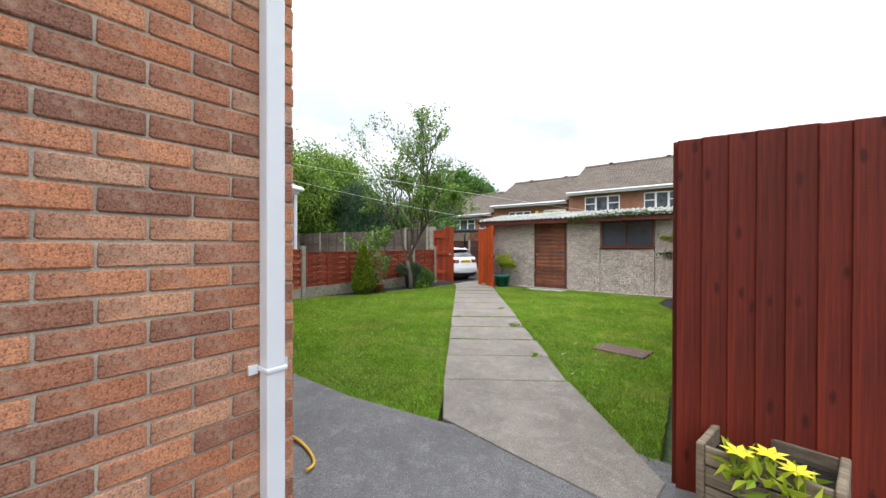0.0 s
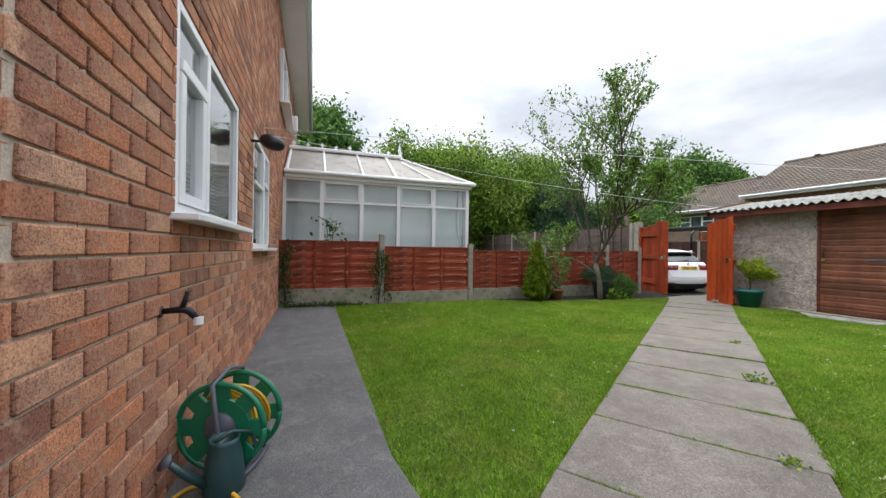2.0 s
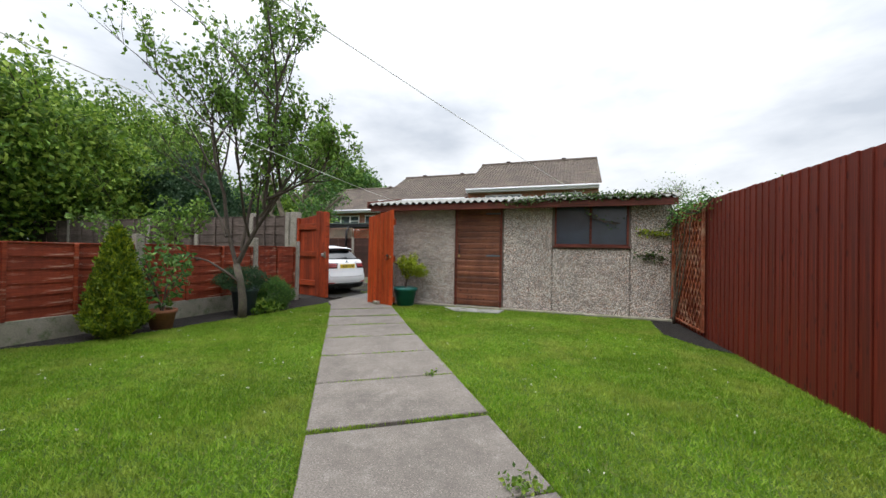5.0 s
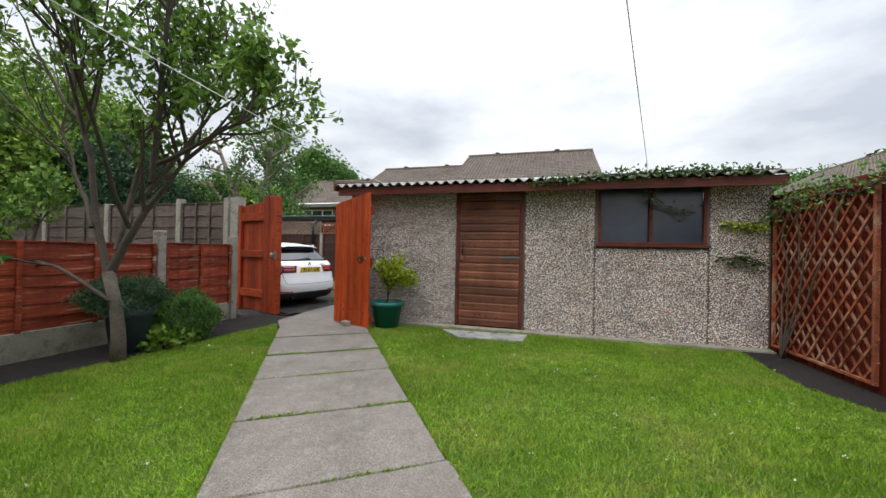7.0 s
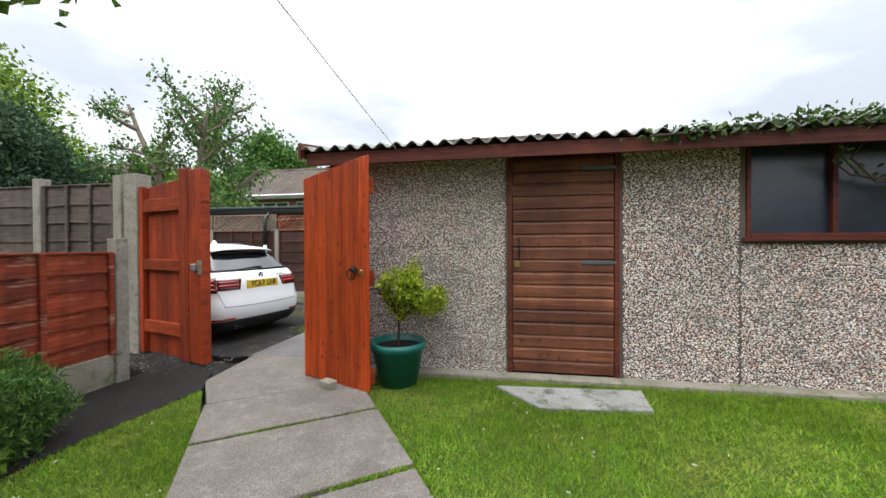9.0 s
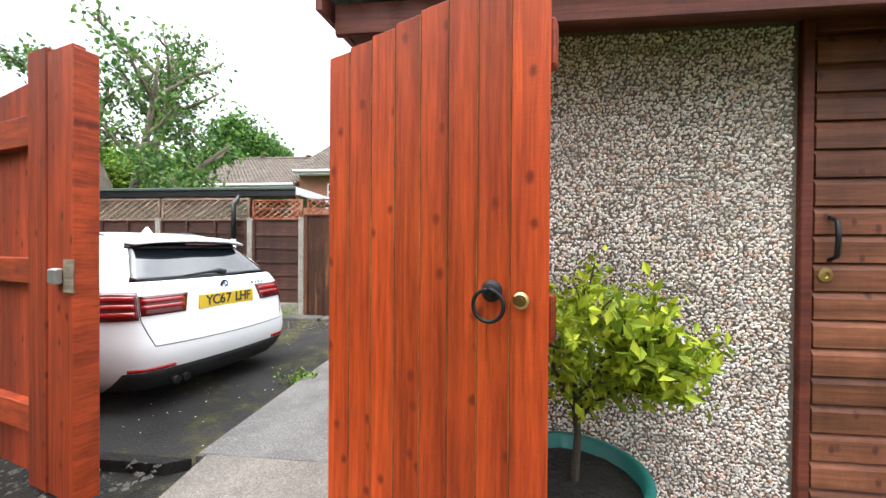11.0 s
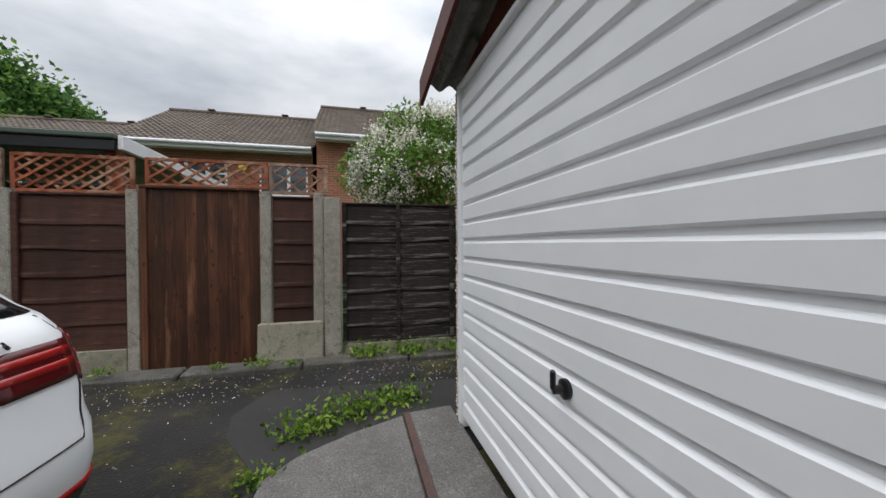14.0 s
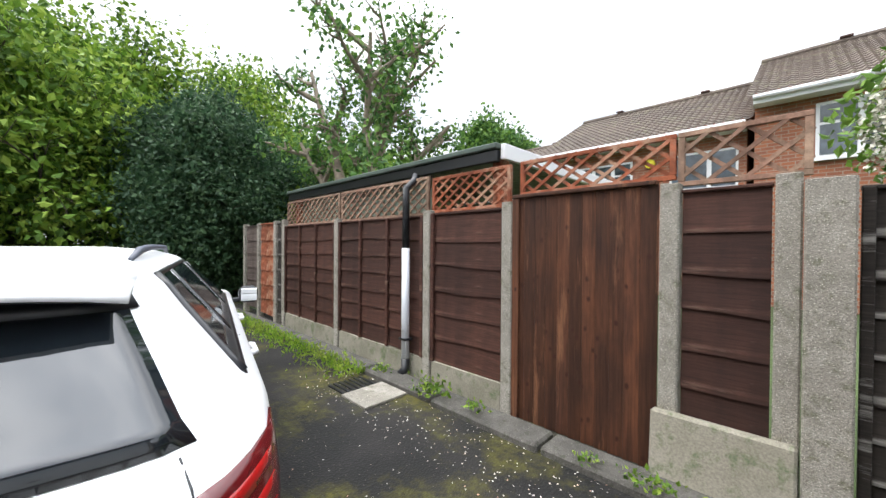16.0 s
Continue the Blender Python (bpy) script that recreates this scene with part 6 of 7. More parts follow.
def car_patch(name, zs, vf, mat, parent, label="", out=0.006, nv=10):
    """A shaped skin on the body: zs heights, vf(z) gives its two ends."""
    bm = bmesh.new()
    rows, back = [], []
    for z in zs:
        a, b = vf(z)
        rows.append([bm.verts.new(car_point(z, a + (b - a) * i / nv, out)) for i in range(nv + 1)])
        back.append([bm.verts.new(car_point(z, a + (b - a) * i / nv, -0.01)) for i in range(nv + 1)])
    for p, q in zip(rows, rows[1:]):
        for i in range(nv):
            bm.faces.new((p[i], p[i + 1], q[i + 1], q[i]))
    for i in range(nv):
        bm.faces.new((rows[0][i], back[0][i], back[0][i + 1], rows[0][i + 1]))
        bm.faces.new((rows[-1][i], rows[-1][i + 1], back[-1][i + 1], back[-1][i]))
    for k in range(len(zs) - 1):
        bm.faces.new((rows[k][0], rows[k + 1][0], back[k + 1][0], back[k][0]))
        bm.faces.new((rows[k][-1], back[k][-1], back[k + 1][-1], rows[k + 1][-1]))
    return part(name, bm, mat, parent, label, True)


def zr(a, b, n):
    return [a + (b - a) * i / n for i in range(n + 1)]


car_patch("rear_window", zr(1.05, 1.345, 8), lambda z: (-lin(z, 1.05, 1.345, 0.86, 0.92), lin(z, 1.05, 1.345, 0.86, 0.92)), "car_glass", body, "dark tinted rear window", 0.004, 24)
car_patch("window_shade", zr(1.295, 1.365, 3), lambda z: (-0.94, 0.94), "black", body, "black band under the spoiler", 0.008, 24)
for s in (1, -1):
    inner = car_patch("tail_lamp", zr(0.815, 0.955, 6), lambda z: (s * lin(z, 0.815, 0.955, 0.45, 0.41), s * 0.805), "red_dark", body, "red tail lamp on the tailgate", 0.007, 6)
    lamp = car_patch("tail_lamp", zr(0.79, 0.985, 7), lambda z: (s * 0.815, s * lin(z, 0.79, 0.985, 0.985, 1.035)), "red_dark", body, "red tail lamp wrapped round the corner", 0.009, 12)
    for z in (0.815, 0.87, 0.925):
        car_patch("light_bar", zr(z, z + 0.032, 2), lambda q: (s * 0.835, s * 0.985), "red_lamp", lamp, "", 0.0105, 8)
    for z in (0.86, 0.905):
        car_patch("light_bar", zr(z, z + 0.026, 2), lambda q: (s * 0.455, s * 0.80), "red_lamp", inner, "", 0.0085, 6)
    car_patch("reflector", zr(0.425, 0.450, 2), lambda z: (s * 0.58, s * 0.90), "red_lamp", body, "red bumper reflector", 0.006, 10)
    car_patch("side_window", zr(1.075, 1.345, 6), lambda z: (s * at_x(z, lin(z, 1.075, 1.33, -0.66, -0.88)), s * at_x(z, -1.20)), "car_glass", body, "dark side window", 0.004, 6)
    car_patch("side_window", zr(1.075, 1.345, 6), lambda z: (s * at_x(z, -1.235), s * at_x(z, -2.0)), "car_glass", body, "dark side window", 0.004, 6)
    car_patch("side_window", zr(1.075, 1.345, 6), lambda z: (s * at_x(z, -2.05), s * at_x(z, lin(z, 1.075, 1.33, -2.95, -2.65))), "car_glass", body, "dark side window", 0.004, 6)
    for a, b in ((1.06, 1.073), (1.347, 1.358)):
        car_patch("window_trim", zr(a, b, 1), lambda z: (s * at_x(z, lin(z, 1.06, 1.345, -0.63, -0.86)), s * at_x(z, -2.75)), "black", body, "", 0.006, 24)
    edge = [car_point(z, s * at_x(z, lin(z, 1.07, 1.345, -0.645, -0.87)), 0.004) for z in zr(1.065, 1.35, 8)]
    part("window_trim", tube(bmesh.new(), edge, 0.014, 6), "black", body, "", True)
    rail = tube(bmesh.new(), [(-0.92, s * 0.475, 1.40), (-1.10, s * 0.475, 1.428), (-1.4, s * 0.47, 1.436), (-2.2, s * 0.45, 1.43), (-2.45, s * 0.44, 1.38)], [0.008, 0.015, 0.013, 0.013, 0.010], 8)
    part("roof_rail", rail, "grey_plastic", body, "satin grey roof rail", True)
    for x in (-0.98, -3.79):
        wh = thing("wheel", (0, 0, 0), "", "")
        wh.parent = car
        wh.location = (x, s * 0.79, 0.44)
        part("tyre", lathe(bmesh.new(), [(0.215, -0.1), (0.295, -0.1), (0.32, -0.07), (0.32, 0.07), (0.295, 0.1), (0.215, 0.1)], 28, Matrix.Rotation(radians(90), 4, "X")), "rubber", wh, "black tyre", True)
        part("rim", lathe(bmesh.new(), [(0.001, -0.07), (0.06, -0.085), (0.17, -0.075), (0.22, -0.095), (0.22, 0.095), (0.17, 0.075), (0.001, 0.07)], 20, Matrix.Rotation(radians(90), 4, "X")), "steel", wh, "silver alloy rim", True)
        part("wheel_arch", lathe(bmesh.new(), [(0.36, -0.06), (0.36, 0.06), (0.001, 0.06)], 28, Matrix.Translation((x, s * 0.848, 0.45)) @ Matrix.Rotation(radians(-90 if s > 0 else 90), 4, "X")), "rubber", body, "dark wheel arch")
    mr = part("wing_mirror", boxed(-2.80, -2.69, s * 0.92, s * 1.07, 0.98, 1.11, 0.03), "black", body, "black wing mirror housing")
    part("mirror_glass", boxed(-2.689, -2.684, s * 0.935, s * 1.06, 0.995, 1.095, 0.002), "mirror", mr, "mirror glass")
    part("mirror_arm", boxed(-2.77, -2.72, s * 0.84, s * 0.93, 0.99, 1.02, 0.005), "black", mr)
    for x in (-1.45, -2.45):
        part("door_handle", tube(bmesh.new(), [(x, s * 0.885, 0.90), (x - 0.03, s * 0.93, 0.90), (x - 0.17, s * 0.93, 0.90), (x - 0.2, s * 0.885, 0.90)], 0.016, 8), "car_paint", body, "white door handle", True)
    seam_pts = [car_point(z, s * 1.30, 0.001) for z in zr(0.30, 1.05, 10)]
    part("seam", tube(bmesh.new(), seam_pts, 0.0028, 5), "black", body, "dark panel seam")
car_patch("valance", zr(0.262, 0.42, 4), lambda z: (-lin(z, 0.262, 0.42, 1.0, 0.92), lin(z, 0.262, 0.42, 1.0, 0.92)), "rubber", body, "matt black bumper valance", 0.006, 24)
car_patch("windscreen", zr(1.08, 1.34, 6), lambda z: (2.12, 3.0), "car_glass", body, "windscreen", 0.004, 10)
car_patch("windscreen", zr(1.08, 1.34, 6), lambda z: (-2.12, -3.0), "car_glass", body, "windscreen", 0.004, 10)


def seam(pts, label="dark panel seam"):
    part("seam", tube(bmesh.new(), pts, 0.0032, 5), "black", body, label)


for s in (1, -1):
    seam([car_point(z, s * (0.81 if z > 0.79 else lin(z, 0.60, 0.79, 0.74, 0.81)), 0.001) for z in zr(0.60, 1.04, 10)])
seam([car_point(0.60 - 0.012 * (1 - (v / 0.74) ** 2), v, 0.001) for v in [-0.74 + 1.48 * i / 20 for i in range(21)]])
bm = bmesh.new()
rows = []
for i in range(17):
    y = -0.545 + 1.09 * i / 16
    q = abs(y / 0.545)
    b = 0.09 * q ** 3
    e = 0.02 * q * q + 0.015 * q ** 6
    rows.append([bm.verts.new(p) for p in ((-0.355 - b, y, 1.352 - e), (-0.358 - b, y, 1.368 - e), (-0.50 - b * 0.6, y, 1.397 - e), (-0.86, y * 0.93, 1.420 - 1.5 * e), (-0.62, y * 0.96, 1.335))])
for a, b in zip(rows, rows[1:]):
    for k in range(5):
        bm.faces.new((a[k], a[(k + 1) % 5], b[(k + 1) % 5], b[k]))
bm.faces.new(rows[0])
bm.faces.new(rows[-1][::-1])
sp = part("roof_spoiler", bm, "car_paint", body, "white roof spoiler", True)
bm = bmesh.new()
rows = []
for i in range(17):
    y = -0.53 + 1.06 * i / 16
    q = abs(y / 0.545)
    b, e = 0.09 * q ** 3, 0.02 * q * q + 0.015 * q ** 6
    rows.append([bm.verts.new(p) for p in ((-0.366 - b, y, 1.347 - e), (-0.62, y * 0.96, 1.328))])
for a, b in zip(rows, rows[1:]):
    bm.faces.new((a[0], a[1], b[1], b[0]))
part("spoiler_underside", bm, "black", sp, "black underside of the spoiler")
part("brake_light", boxed(-0.385, -0.372, -0.16, 0.16, 1.325, 1.337), "red_dark", sp, "dark red high brake light")
part("aerial_fin", lathe(bmesh.new(), [(0.04, 0), (0.03, 0.02), (0.008, 0.06), (0.001, 0.062)], 10, Matrix.Translation((-1.1, 0, 1.43)) @ Matrix.Diagonal((2.0, 0.7, 1, 1))), "car_paint", body, "white roof aerial fin", True)
wp = part("wiper", tube(bmesh.new(), [(-0.19, 0.10, 1.085), (-0.23, 0.06, 1.10), (-0.235, -0.02, 1.095), (-0.215, -0.33, 1.075)], [0.02, 0.022, 0.013, 0.004], 8), "black", body, "black rear wiper", True)
badge = part("badge", lathe(bmesh.new(), [(0.001, 0), (0.041, 0), (0.041, 0.006), (0.034, 0.008), (0.001, 0.008)], 24, Matrix.Translation((-0.107, 0.0, 0.985)) @ Matrix.Rotation(radians(90), 4, "Y")), "iron", body, "round black and blue badge")
for k in range(4):
    bm = bmesh.new()
    cpt = bm.verts.new((-0.0975, 0, 0.985))
    arc = [bm.verts.new((-0.0975, 0.026 * math.cos(a), 0.985 + 0.026 * math.sin(a))) for a in [math.pi / 2 * (k + i / 6) for i in range(7)]]
    bm.faces.new([cpt] + arc)
    part("quadrant", bm, "white" if k % 2 == 0 else "blue", badge)
for y in (-0.485, -0.405):
    part("exhaust_pipe", lathe(bmesh.new(), [(0.025, 0), (0.032, 0.0), (0.032, 0.12), (0.025, 0.12)], 18, Matrix.Translation((-0.16, y, 0.31)) @ Matrix.Rotation(radians(90), 4, "Y")), "iron", body, "dark chrome exhaust pipe", True)


def lettering(name, text, size, material, m, parent, thick=0.0015, sx=1.0, bold=0.0):
    cu = bpy.data.curves.new(name, "FONT")
    cu.body, cu.size, cu.align_x, cu.align_y, cu.extrude = text, size, "CENTER", "CENTER", thick
    cu.offset = size * bold
    tmp = bpy.data.objects.new(name, cu)
    dg = bpy.context.evaluated_depsgraph_get()
    mesh = bpy.data.meshes.new_from_object(tmp.evaluated_get(dg))
    bpy.data.objects.remove(tmp)
    mesh.transform(m @ Matrix.Diagonal((sx, 1, 1, 1)))
    mesh.materials.clear()
    return finish(name, mesh, material, parent)


TXT = Matrix(((0, 0, 1, 0), (1, 0, 0, 0), (0, 1, 0, 0), (0, 0, 0, 1)))
plate = part("number_plate", boxed(-0.070, -0.058, -0.283, 0.283, 0.815, 0.925, 0.002), "plate_yellow", body, "yellow number plate")
plate_y = -0.223
for ch, wd in zip("YC67 LHF", (0.068, 0.065, 0.063, 0.061, 0.038, 0.057, 0.068, 0.057)):
    if ch != " ":
        lettering("letter", ch, 0.112, "black", Matrix.Translation((-0.0570, plate_y + wd / 2, 0.870)) @ TXT, plate, sx=0.98, bold=0.022)
    plate_y += wd
for k, ch in enumerate("320d"):
    lettering("model_letter", ch, 0.043, "iron", Matrix.Translation(car_point(0.972, 0.37 + 0.052 * k, 0.010) + Vector((0, 0, 0.006))) @ Matrix.Rotation(radians(8 + 9 * k), 4, "Z") @ TXT @ Matrix.Rotation(radians(-42), 4, "X"), body, 0.003, 1.3, 0.01)

# ---- small things ----
hr = thing("hose_reel", (-2.36, 1.99, 0.015), "green plastic hose reel wound with yellow hose", "hose reel", turn=72)
hr.scale = (0.86, 0.86, 0.86)
for y in (-0.10, 0.10):
    d = part("drum_side", lathe(bmesh.new(), [(0.001, -0.008), (0.10, -0.012), (0.155, -0.012), (0.155, 0.012), (0.10, 0.012), (0.001, 0.008)], 32, Matrix.Translation((0, y, 0.26)) @ Matrix.Rotation(radians(90), 4, "X")), "green_reel", hr, "green drum side")
    rim_ = part("drum_rim", tube(bmesh.new(), [(0.225 * math.cos(a), y, 0.26 + 0.225 * math.sin(a)) for a in [2 * math.pi * k / 36 for k in range(37)]], 0.016, 8), "green_reel", d, "", True)
    for k in range(8):
        a = 2 * math.pi * k / 8
        m = Matrix.Translation((0, y, 0.26)) @ Matrix.Rotation(-a, 4, "Y")
        part("spoke", boxed(0.14, 0.225, -0.01, 0.01, -0.045, 0.045, 0.004, m), "green_reel", d)
    part("hub", lathe(bmesh.new(), [(0.001, -0.02), (0.075, -0.02), (0.085, 0.0), (0.075, 0.02), (0.001, 0.03)], 20, Matrix.Translation((0, y * 1.08, 0.26)) @ Matrix.Rotation(radians(90 if y < 0 else -90), 4, "X")), "grey_plastic", hr, "grey hub", True)
part("wound_hose", tube(bmesh.new(), [((0.12 + 0.018 * (k // 48)) * math.cos(k * 0.26), -0.085 + 0.17 * abs(((k / 24) % 2) - 1), 0.26 + (0.12 + 0.018 * (k // 48)) * math.sin(k * 0.26)) for k in range(190)], 0.009, 6), "hose", hr, "yellow wound hose", True)
part("handle_frame", tube(bmesh.new(), [(0.12, -0.16, 0.0), (0.02, -0.165, 0.26), (-0.02, -0.15, 0.50), (-0.02, 0.0, 0.54), (-0.02, 0.15, 0.50), (0.02, 0.165, 0.26), (0.12, 0.16, 0.0)], 0.013, 8), "grey_plastic", hr, "grey tube handle", True)
part("foot", tube(bmesh.new(), [(0.12, -0.18, 0.012), (0.14, 0.0, 0.012), (0.12, 0.18, 0.012)], 0.013, 8), "grey_plastic", hr, "", True)
part("crank", tube(bmesh.new(), [(0, -0.165, 0.26), (0.09, -0.19, 0.16), (0.10, -0.25, 0.15)], 0.012, 8), "grey_plastic", hr, "", True)
lh = thing("loose_hose", (-1.9, 1.95, 0.02), "loose loop of yellow hose on the patio", "hose")
part("hose", tube(bmesh.new(), [(0.30 * math.cos(a) * (1 + 0.2 * math.sin(2 * a)), 0.17 * math.sin(a), 0.008 + 0.004 * math.sin(5 * a)) for a in [0.2 + 5.6 * k / 40 for k in range(41)]], 0.009, 6), "hose", lh, "", True)
wc = thing("watering_can", (-2.17, 2.00, 0.015), "dark green plastic watering can", "watering can", turn=-60)
wc.scale = (0.75, 0.75, 0.75)
part("body", lathe(bmesh.new(), [(0.10, 0), (0.11, 0.02), (0.095, 0.20), (0.075, 0.27), (0.08, 0.30), (0.07, 0.30), (0.06, 0.26), (0.001, 0.25)], 24), "can", wc, "", True)
part("spout", tube(bmesh.new(), [(0.08, 0, 0.06), (0.20, 0, 0.18), (0.27, 0, 0.27)], [0.028, 0.02, 0.016], 10), "can", wc, "", True)
part("rose", lathe(bmesh.new(), [(0.016, 0), (0.045, 0.03), (0.001, 0.035)], 16, Matrix.Translation((0.26, 0, 0.26)) @ Matrix.Rotation(radians(50), 4, "Y")), "grey_plastic", wc, "", True)
part("handle", tube(bmesh.new(), [(-0.08, 0, 0.05), (-0.18, 0, 0.15), (-0.15, 0, 0.28), (-0.04, 0, 0.32), (0.06, 0, 0.29)], 0.012, 8), "can", wc, "", True)
tap = thing("garden_tap", (-2.12, HY, 0.80), "old brass garden tap on the brick wall", "tap")
part("wall_plate", lathe(bmesh.new(), [(0.001, 0), (0.025, 0), (0.022, 0.01), (0.001, 0.012)], 14, Matrix.Rotation(radians(-90), 4, "X")), "rust", tap)
part("body", tube(bmesh.new(), [(0, 0.0, 0), (0, 0.075, 0.005), (0, 0.10, 0.0), (0, 0.13, -0.035)], [0.011, 0.014, 0.016, 0.011], 10), "iron", tap, "", True)
part("stem", tube(bmesh.new(), [(0, 0.075, 0.0), (0, 0.095, 0.075)], [0.013, 0.008], 8), "iron", tap, "", True)
part("cross_handle", tube(bmesh.new(), [(-0.035, 0.10, 0.08), (0.035, 0.10, 0.08)], 0.006, 6), "rust", tap, "", True)
part("spout_cap", lathe(bmesh.new(), [(0.001, -0.02), (0.018, -0.018), (0.018, 0.012), (0.001, 0.014)], 12, Matrix.Translation((0, 0.135, -0.04))), "white", tap)
sl = thing("flood_lamp", (-4.25, HY, 2.08), "black bulkhead lamp on a bracket", "outdoor lamp")
part("bracket", tube(bmesh.new(), [(0, 0, 0), (0, 0.08, 0.0)], 0.012, 8), "iron", sl)
bm = bmesh.new()
bmesh.ops.create_uvsphere(bm, u_segments=16, v_segments=10, radius=1.0)
bmesh.ops.transform(bm, matrix=Matrix.Translation((0.0, 0.19, 0.0)) @ Matrix.Rotation(radians(-15), 4, "X") @ Matrix.Diagonal((0.09, 0.12, 0.075, 1)), verts=bm.verts)
part("housing", bm, "black", sl, "", True)
vb = thing("wall_vent", (-9.4, HY, 3.85), "white box on the neighbouring wall", "vent")
part("box", boxed(-0.15, 0.15, 0.001, 0.2, -0.15, 0.2, 0.01), "white", vb)
mh = thing("manhole_cover", (-0.81, 5.42, 0.012), "rusty brown metal manhole cover set in the lawn", "manhole cover", turn=-8)
part("cover", boxed(-0.27, 0.27, -0.17, 0.17, -0.03, 0.012, 0.006), "rust", mh)
for k in range(2):
    part("lifting_hole", boxed(-0.24 + 0.42 * k, -0.20 + 0.42 * k, -0.015, 0.015, 0.0125, 0.014), "black", mh)
pl = thing("planter", (0.225, 2.79, 0.0), "weathered slatted wooden planter", "planter", turn=-12)
pl.scale = (0.8, 0.8, 0.8)
for k in range(4):
    part("slat", boxed(-0.23, 0.23, -0.02, 0.0, 0.03 + k * 0.105, 0.125 + k * 0.105, 0.005), "old_wood", pl)
    part("slat", boxed(-0.23, 0.23, 0.34, 0.36, 0.03 + k * 0.105, 0.125 + k * 0.105, 0.005), "old_wood", pl)
for x in (-0.25, 0.25):
    part("end_board", boxed(x - 0.018, x + 0.018, -0.025, 0.365, 0, 0.45, 0.006), "old_wood", pl)
part("compost", boxed(-0.23, 0.23, 0.002, 0.338, 0.02, 0.36), "soil", pl)
shrub("golden_plant", (0.24, 2.76, 0.28), "bright golden-leaved plant in the wooden planter", "leaf_yellow", 0.075, 110, (0.14, 0.10, 0.05), 0.03, 71, 0.005, aspect=0.45, droop=-0.8)
rng = np.random.default_rng(73)
for fx, fy, fz in ((0.15, 2.74, 0.385), (0.24, 2.76, 0.40), (0.31, 2.75, 0.37)):
    fl = thing("flower", (fx, fy, fz - 0.12), "open yellow flower in the wooden planter", "flower", "yellow flowers")
    bm = bmesh.new()
    for k in range(7):
        a = 2 * math.pi * k / 7 + fx * 9
        ca, sa = math.cos(a), math.sin(a)
        q = [bm.verts.new(v) for v in ((0, 0, 0.12), (0.03 * ca - 0.013 * sa, 0.03 * sa + 0.013 * ca, 0.135), (0.062 * ca, 0.062 * sa, 0.138), (0.03 * ca + 0.013 * sa, 0.03 * sa - 0.013 * ca, 0.135))]
        bm.faces.new(q)
    part("petal_ring", bm, "yellow_petal", fl)
    part("stalk", tube(bmesh.new(), [(0, 0, -0.05), (0, 0, 0.118)], 0.003, 5), "grass", fl)
# washing lines
def line(name, p, q, sag=0.15, r=0.0027, label="thin pale plastic washing line"):
    t = thing(name, tuple((Vector(p) + Vector(q)) / 2), label, "washing line", "washing lines")
    pts = [Vector(p).lerp(Vector(q), f / 14) - Vector((0, 0, sag * 4 * (f / 14) * (1 - f / 14))) for f in range(15)]
    bm = tube(bmesh.new(), pts, r, 5)
    world_part("cord", bm, "line", t)


line("washing_line", (-4.3, HY + 0.12, 2.17), (-5.15, GY - 0.27, 1.93), 0.10)
line("washing_line", (-4.2, HY + 0.12, 2.2), (-1.93, GY - 0.27, 1.97), 0.05)
# drain by the lane fence
dr = thing("drain_cover", (-9.30, 14.17, -0.05), "pale drain slab and iron grating in the lane", "drain")
part("slab", boxed(-0.02, 0.32, -0.2, 0.2, 0, 0.022, 0.004), "post", dr)
for k in range(7):
    part("grate_bar", boxed(-0.30, -0.05, -0.17 + k * 0.05, -0.145 + k * 0.05, 0, 0.012, 0.002), "iron", dr)
bk = thing("brick_stop", (-5.62, 10.28, 0.018), "grey brick lying against the gate", "brick", turn=-25)
part("brick", boxed(-0.06, 0.06, -0.04, 0.04, 0, 0.065, 0.006), "gravel_board", bk)

# climbers
rng = np.random.default_rng(77)
def climber(name, pts, n, spread, size, mat, label, seed, stem=True, category="climbing plant"):
    rng = np.random.default_rng(seed)
    t = thing(name, pts[0], label, category)
    P = np.array(pts, float)
    seg = rng.integers(0, len(P) - 1, n)
    f = rng.uniform(0, 1, n)[:, None]
    c = P[seg] * (1 - f) + P[seg + 1] * f + rng.normal(0, 1, (n, 3)) * np.array(spread)
    leaves("foliage", c - np.array(pts[0]), size, mat, rng, t)
    if stem:
        bm = bmesh.new()
        for k in range(3):
            q = [Vector(p) + Vector(tuple(rng.normal(0, 1, 3) * np.array(spread) * 0.6)) for p in pts]
            tube(bm, [v - Vector(pts[0]) for v in q], 0.007, 5)
        part("stem_work", bm, "twig", t)
    return t


climber("ivy", [(-7.40, 3.6, 0.0), (-7.38, 3.6, 0.6), (-7.38, 3.6, 1.0)], 700, (0.02, 0.10, 0.07), 0.05, "ivy", "dark ivy on a concrete fence post", 81)
climber("ivy", [(-7.38, 1.95, 0.0), (-7.38, 1.85, 0.6), (-7.38, 1.9, 1.1)], 600, (0.04, 0.07, 0.1), 0.05, "ivy", "dark ivy at the foot of the fence", 82)
climber("ivy", [(-7.3, 1.95, 0.03), (-7.3, 2.5, 0.04), (-7.32, 3.1, 0.02)], 600, (0.06, 0.15, 0.03), 0.05, "ivy", "low ivy spreading over the patio edge", 83)
climber("climber", [(-0.72, 10.72, 1.45), (-0.66, 10.5, 1.62), (-0.64, 10.2, 1.72), (-0.62, 9.8, 1.66), (-0.62, 9.3, 1.75)], 560, (0.06, 0.16, 0.075), 0.044, "leaf_dark", "climber scrambling over the top of the trellis", 84)
woody = thing("bare_climber", (-0.66, 10.55, 0), "bare twisting woody stems of the climber before the trellis", "climbing plant")
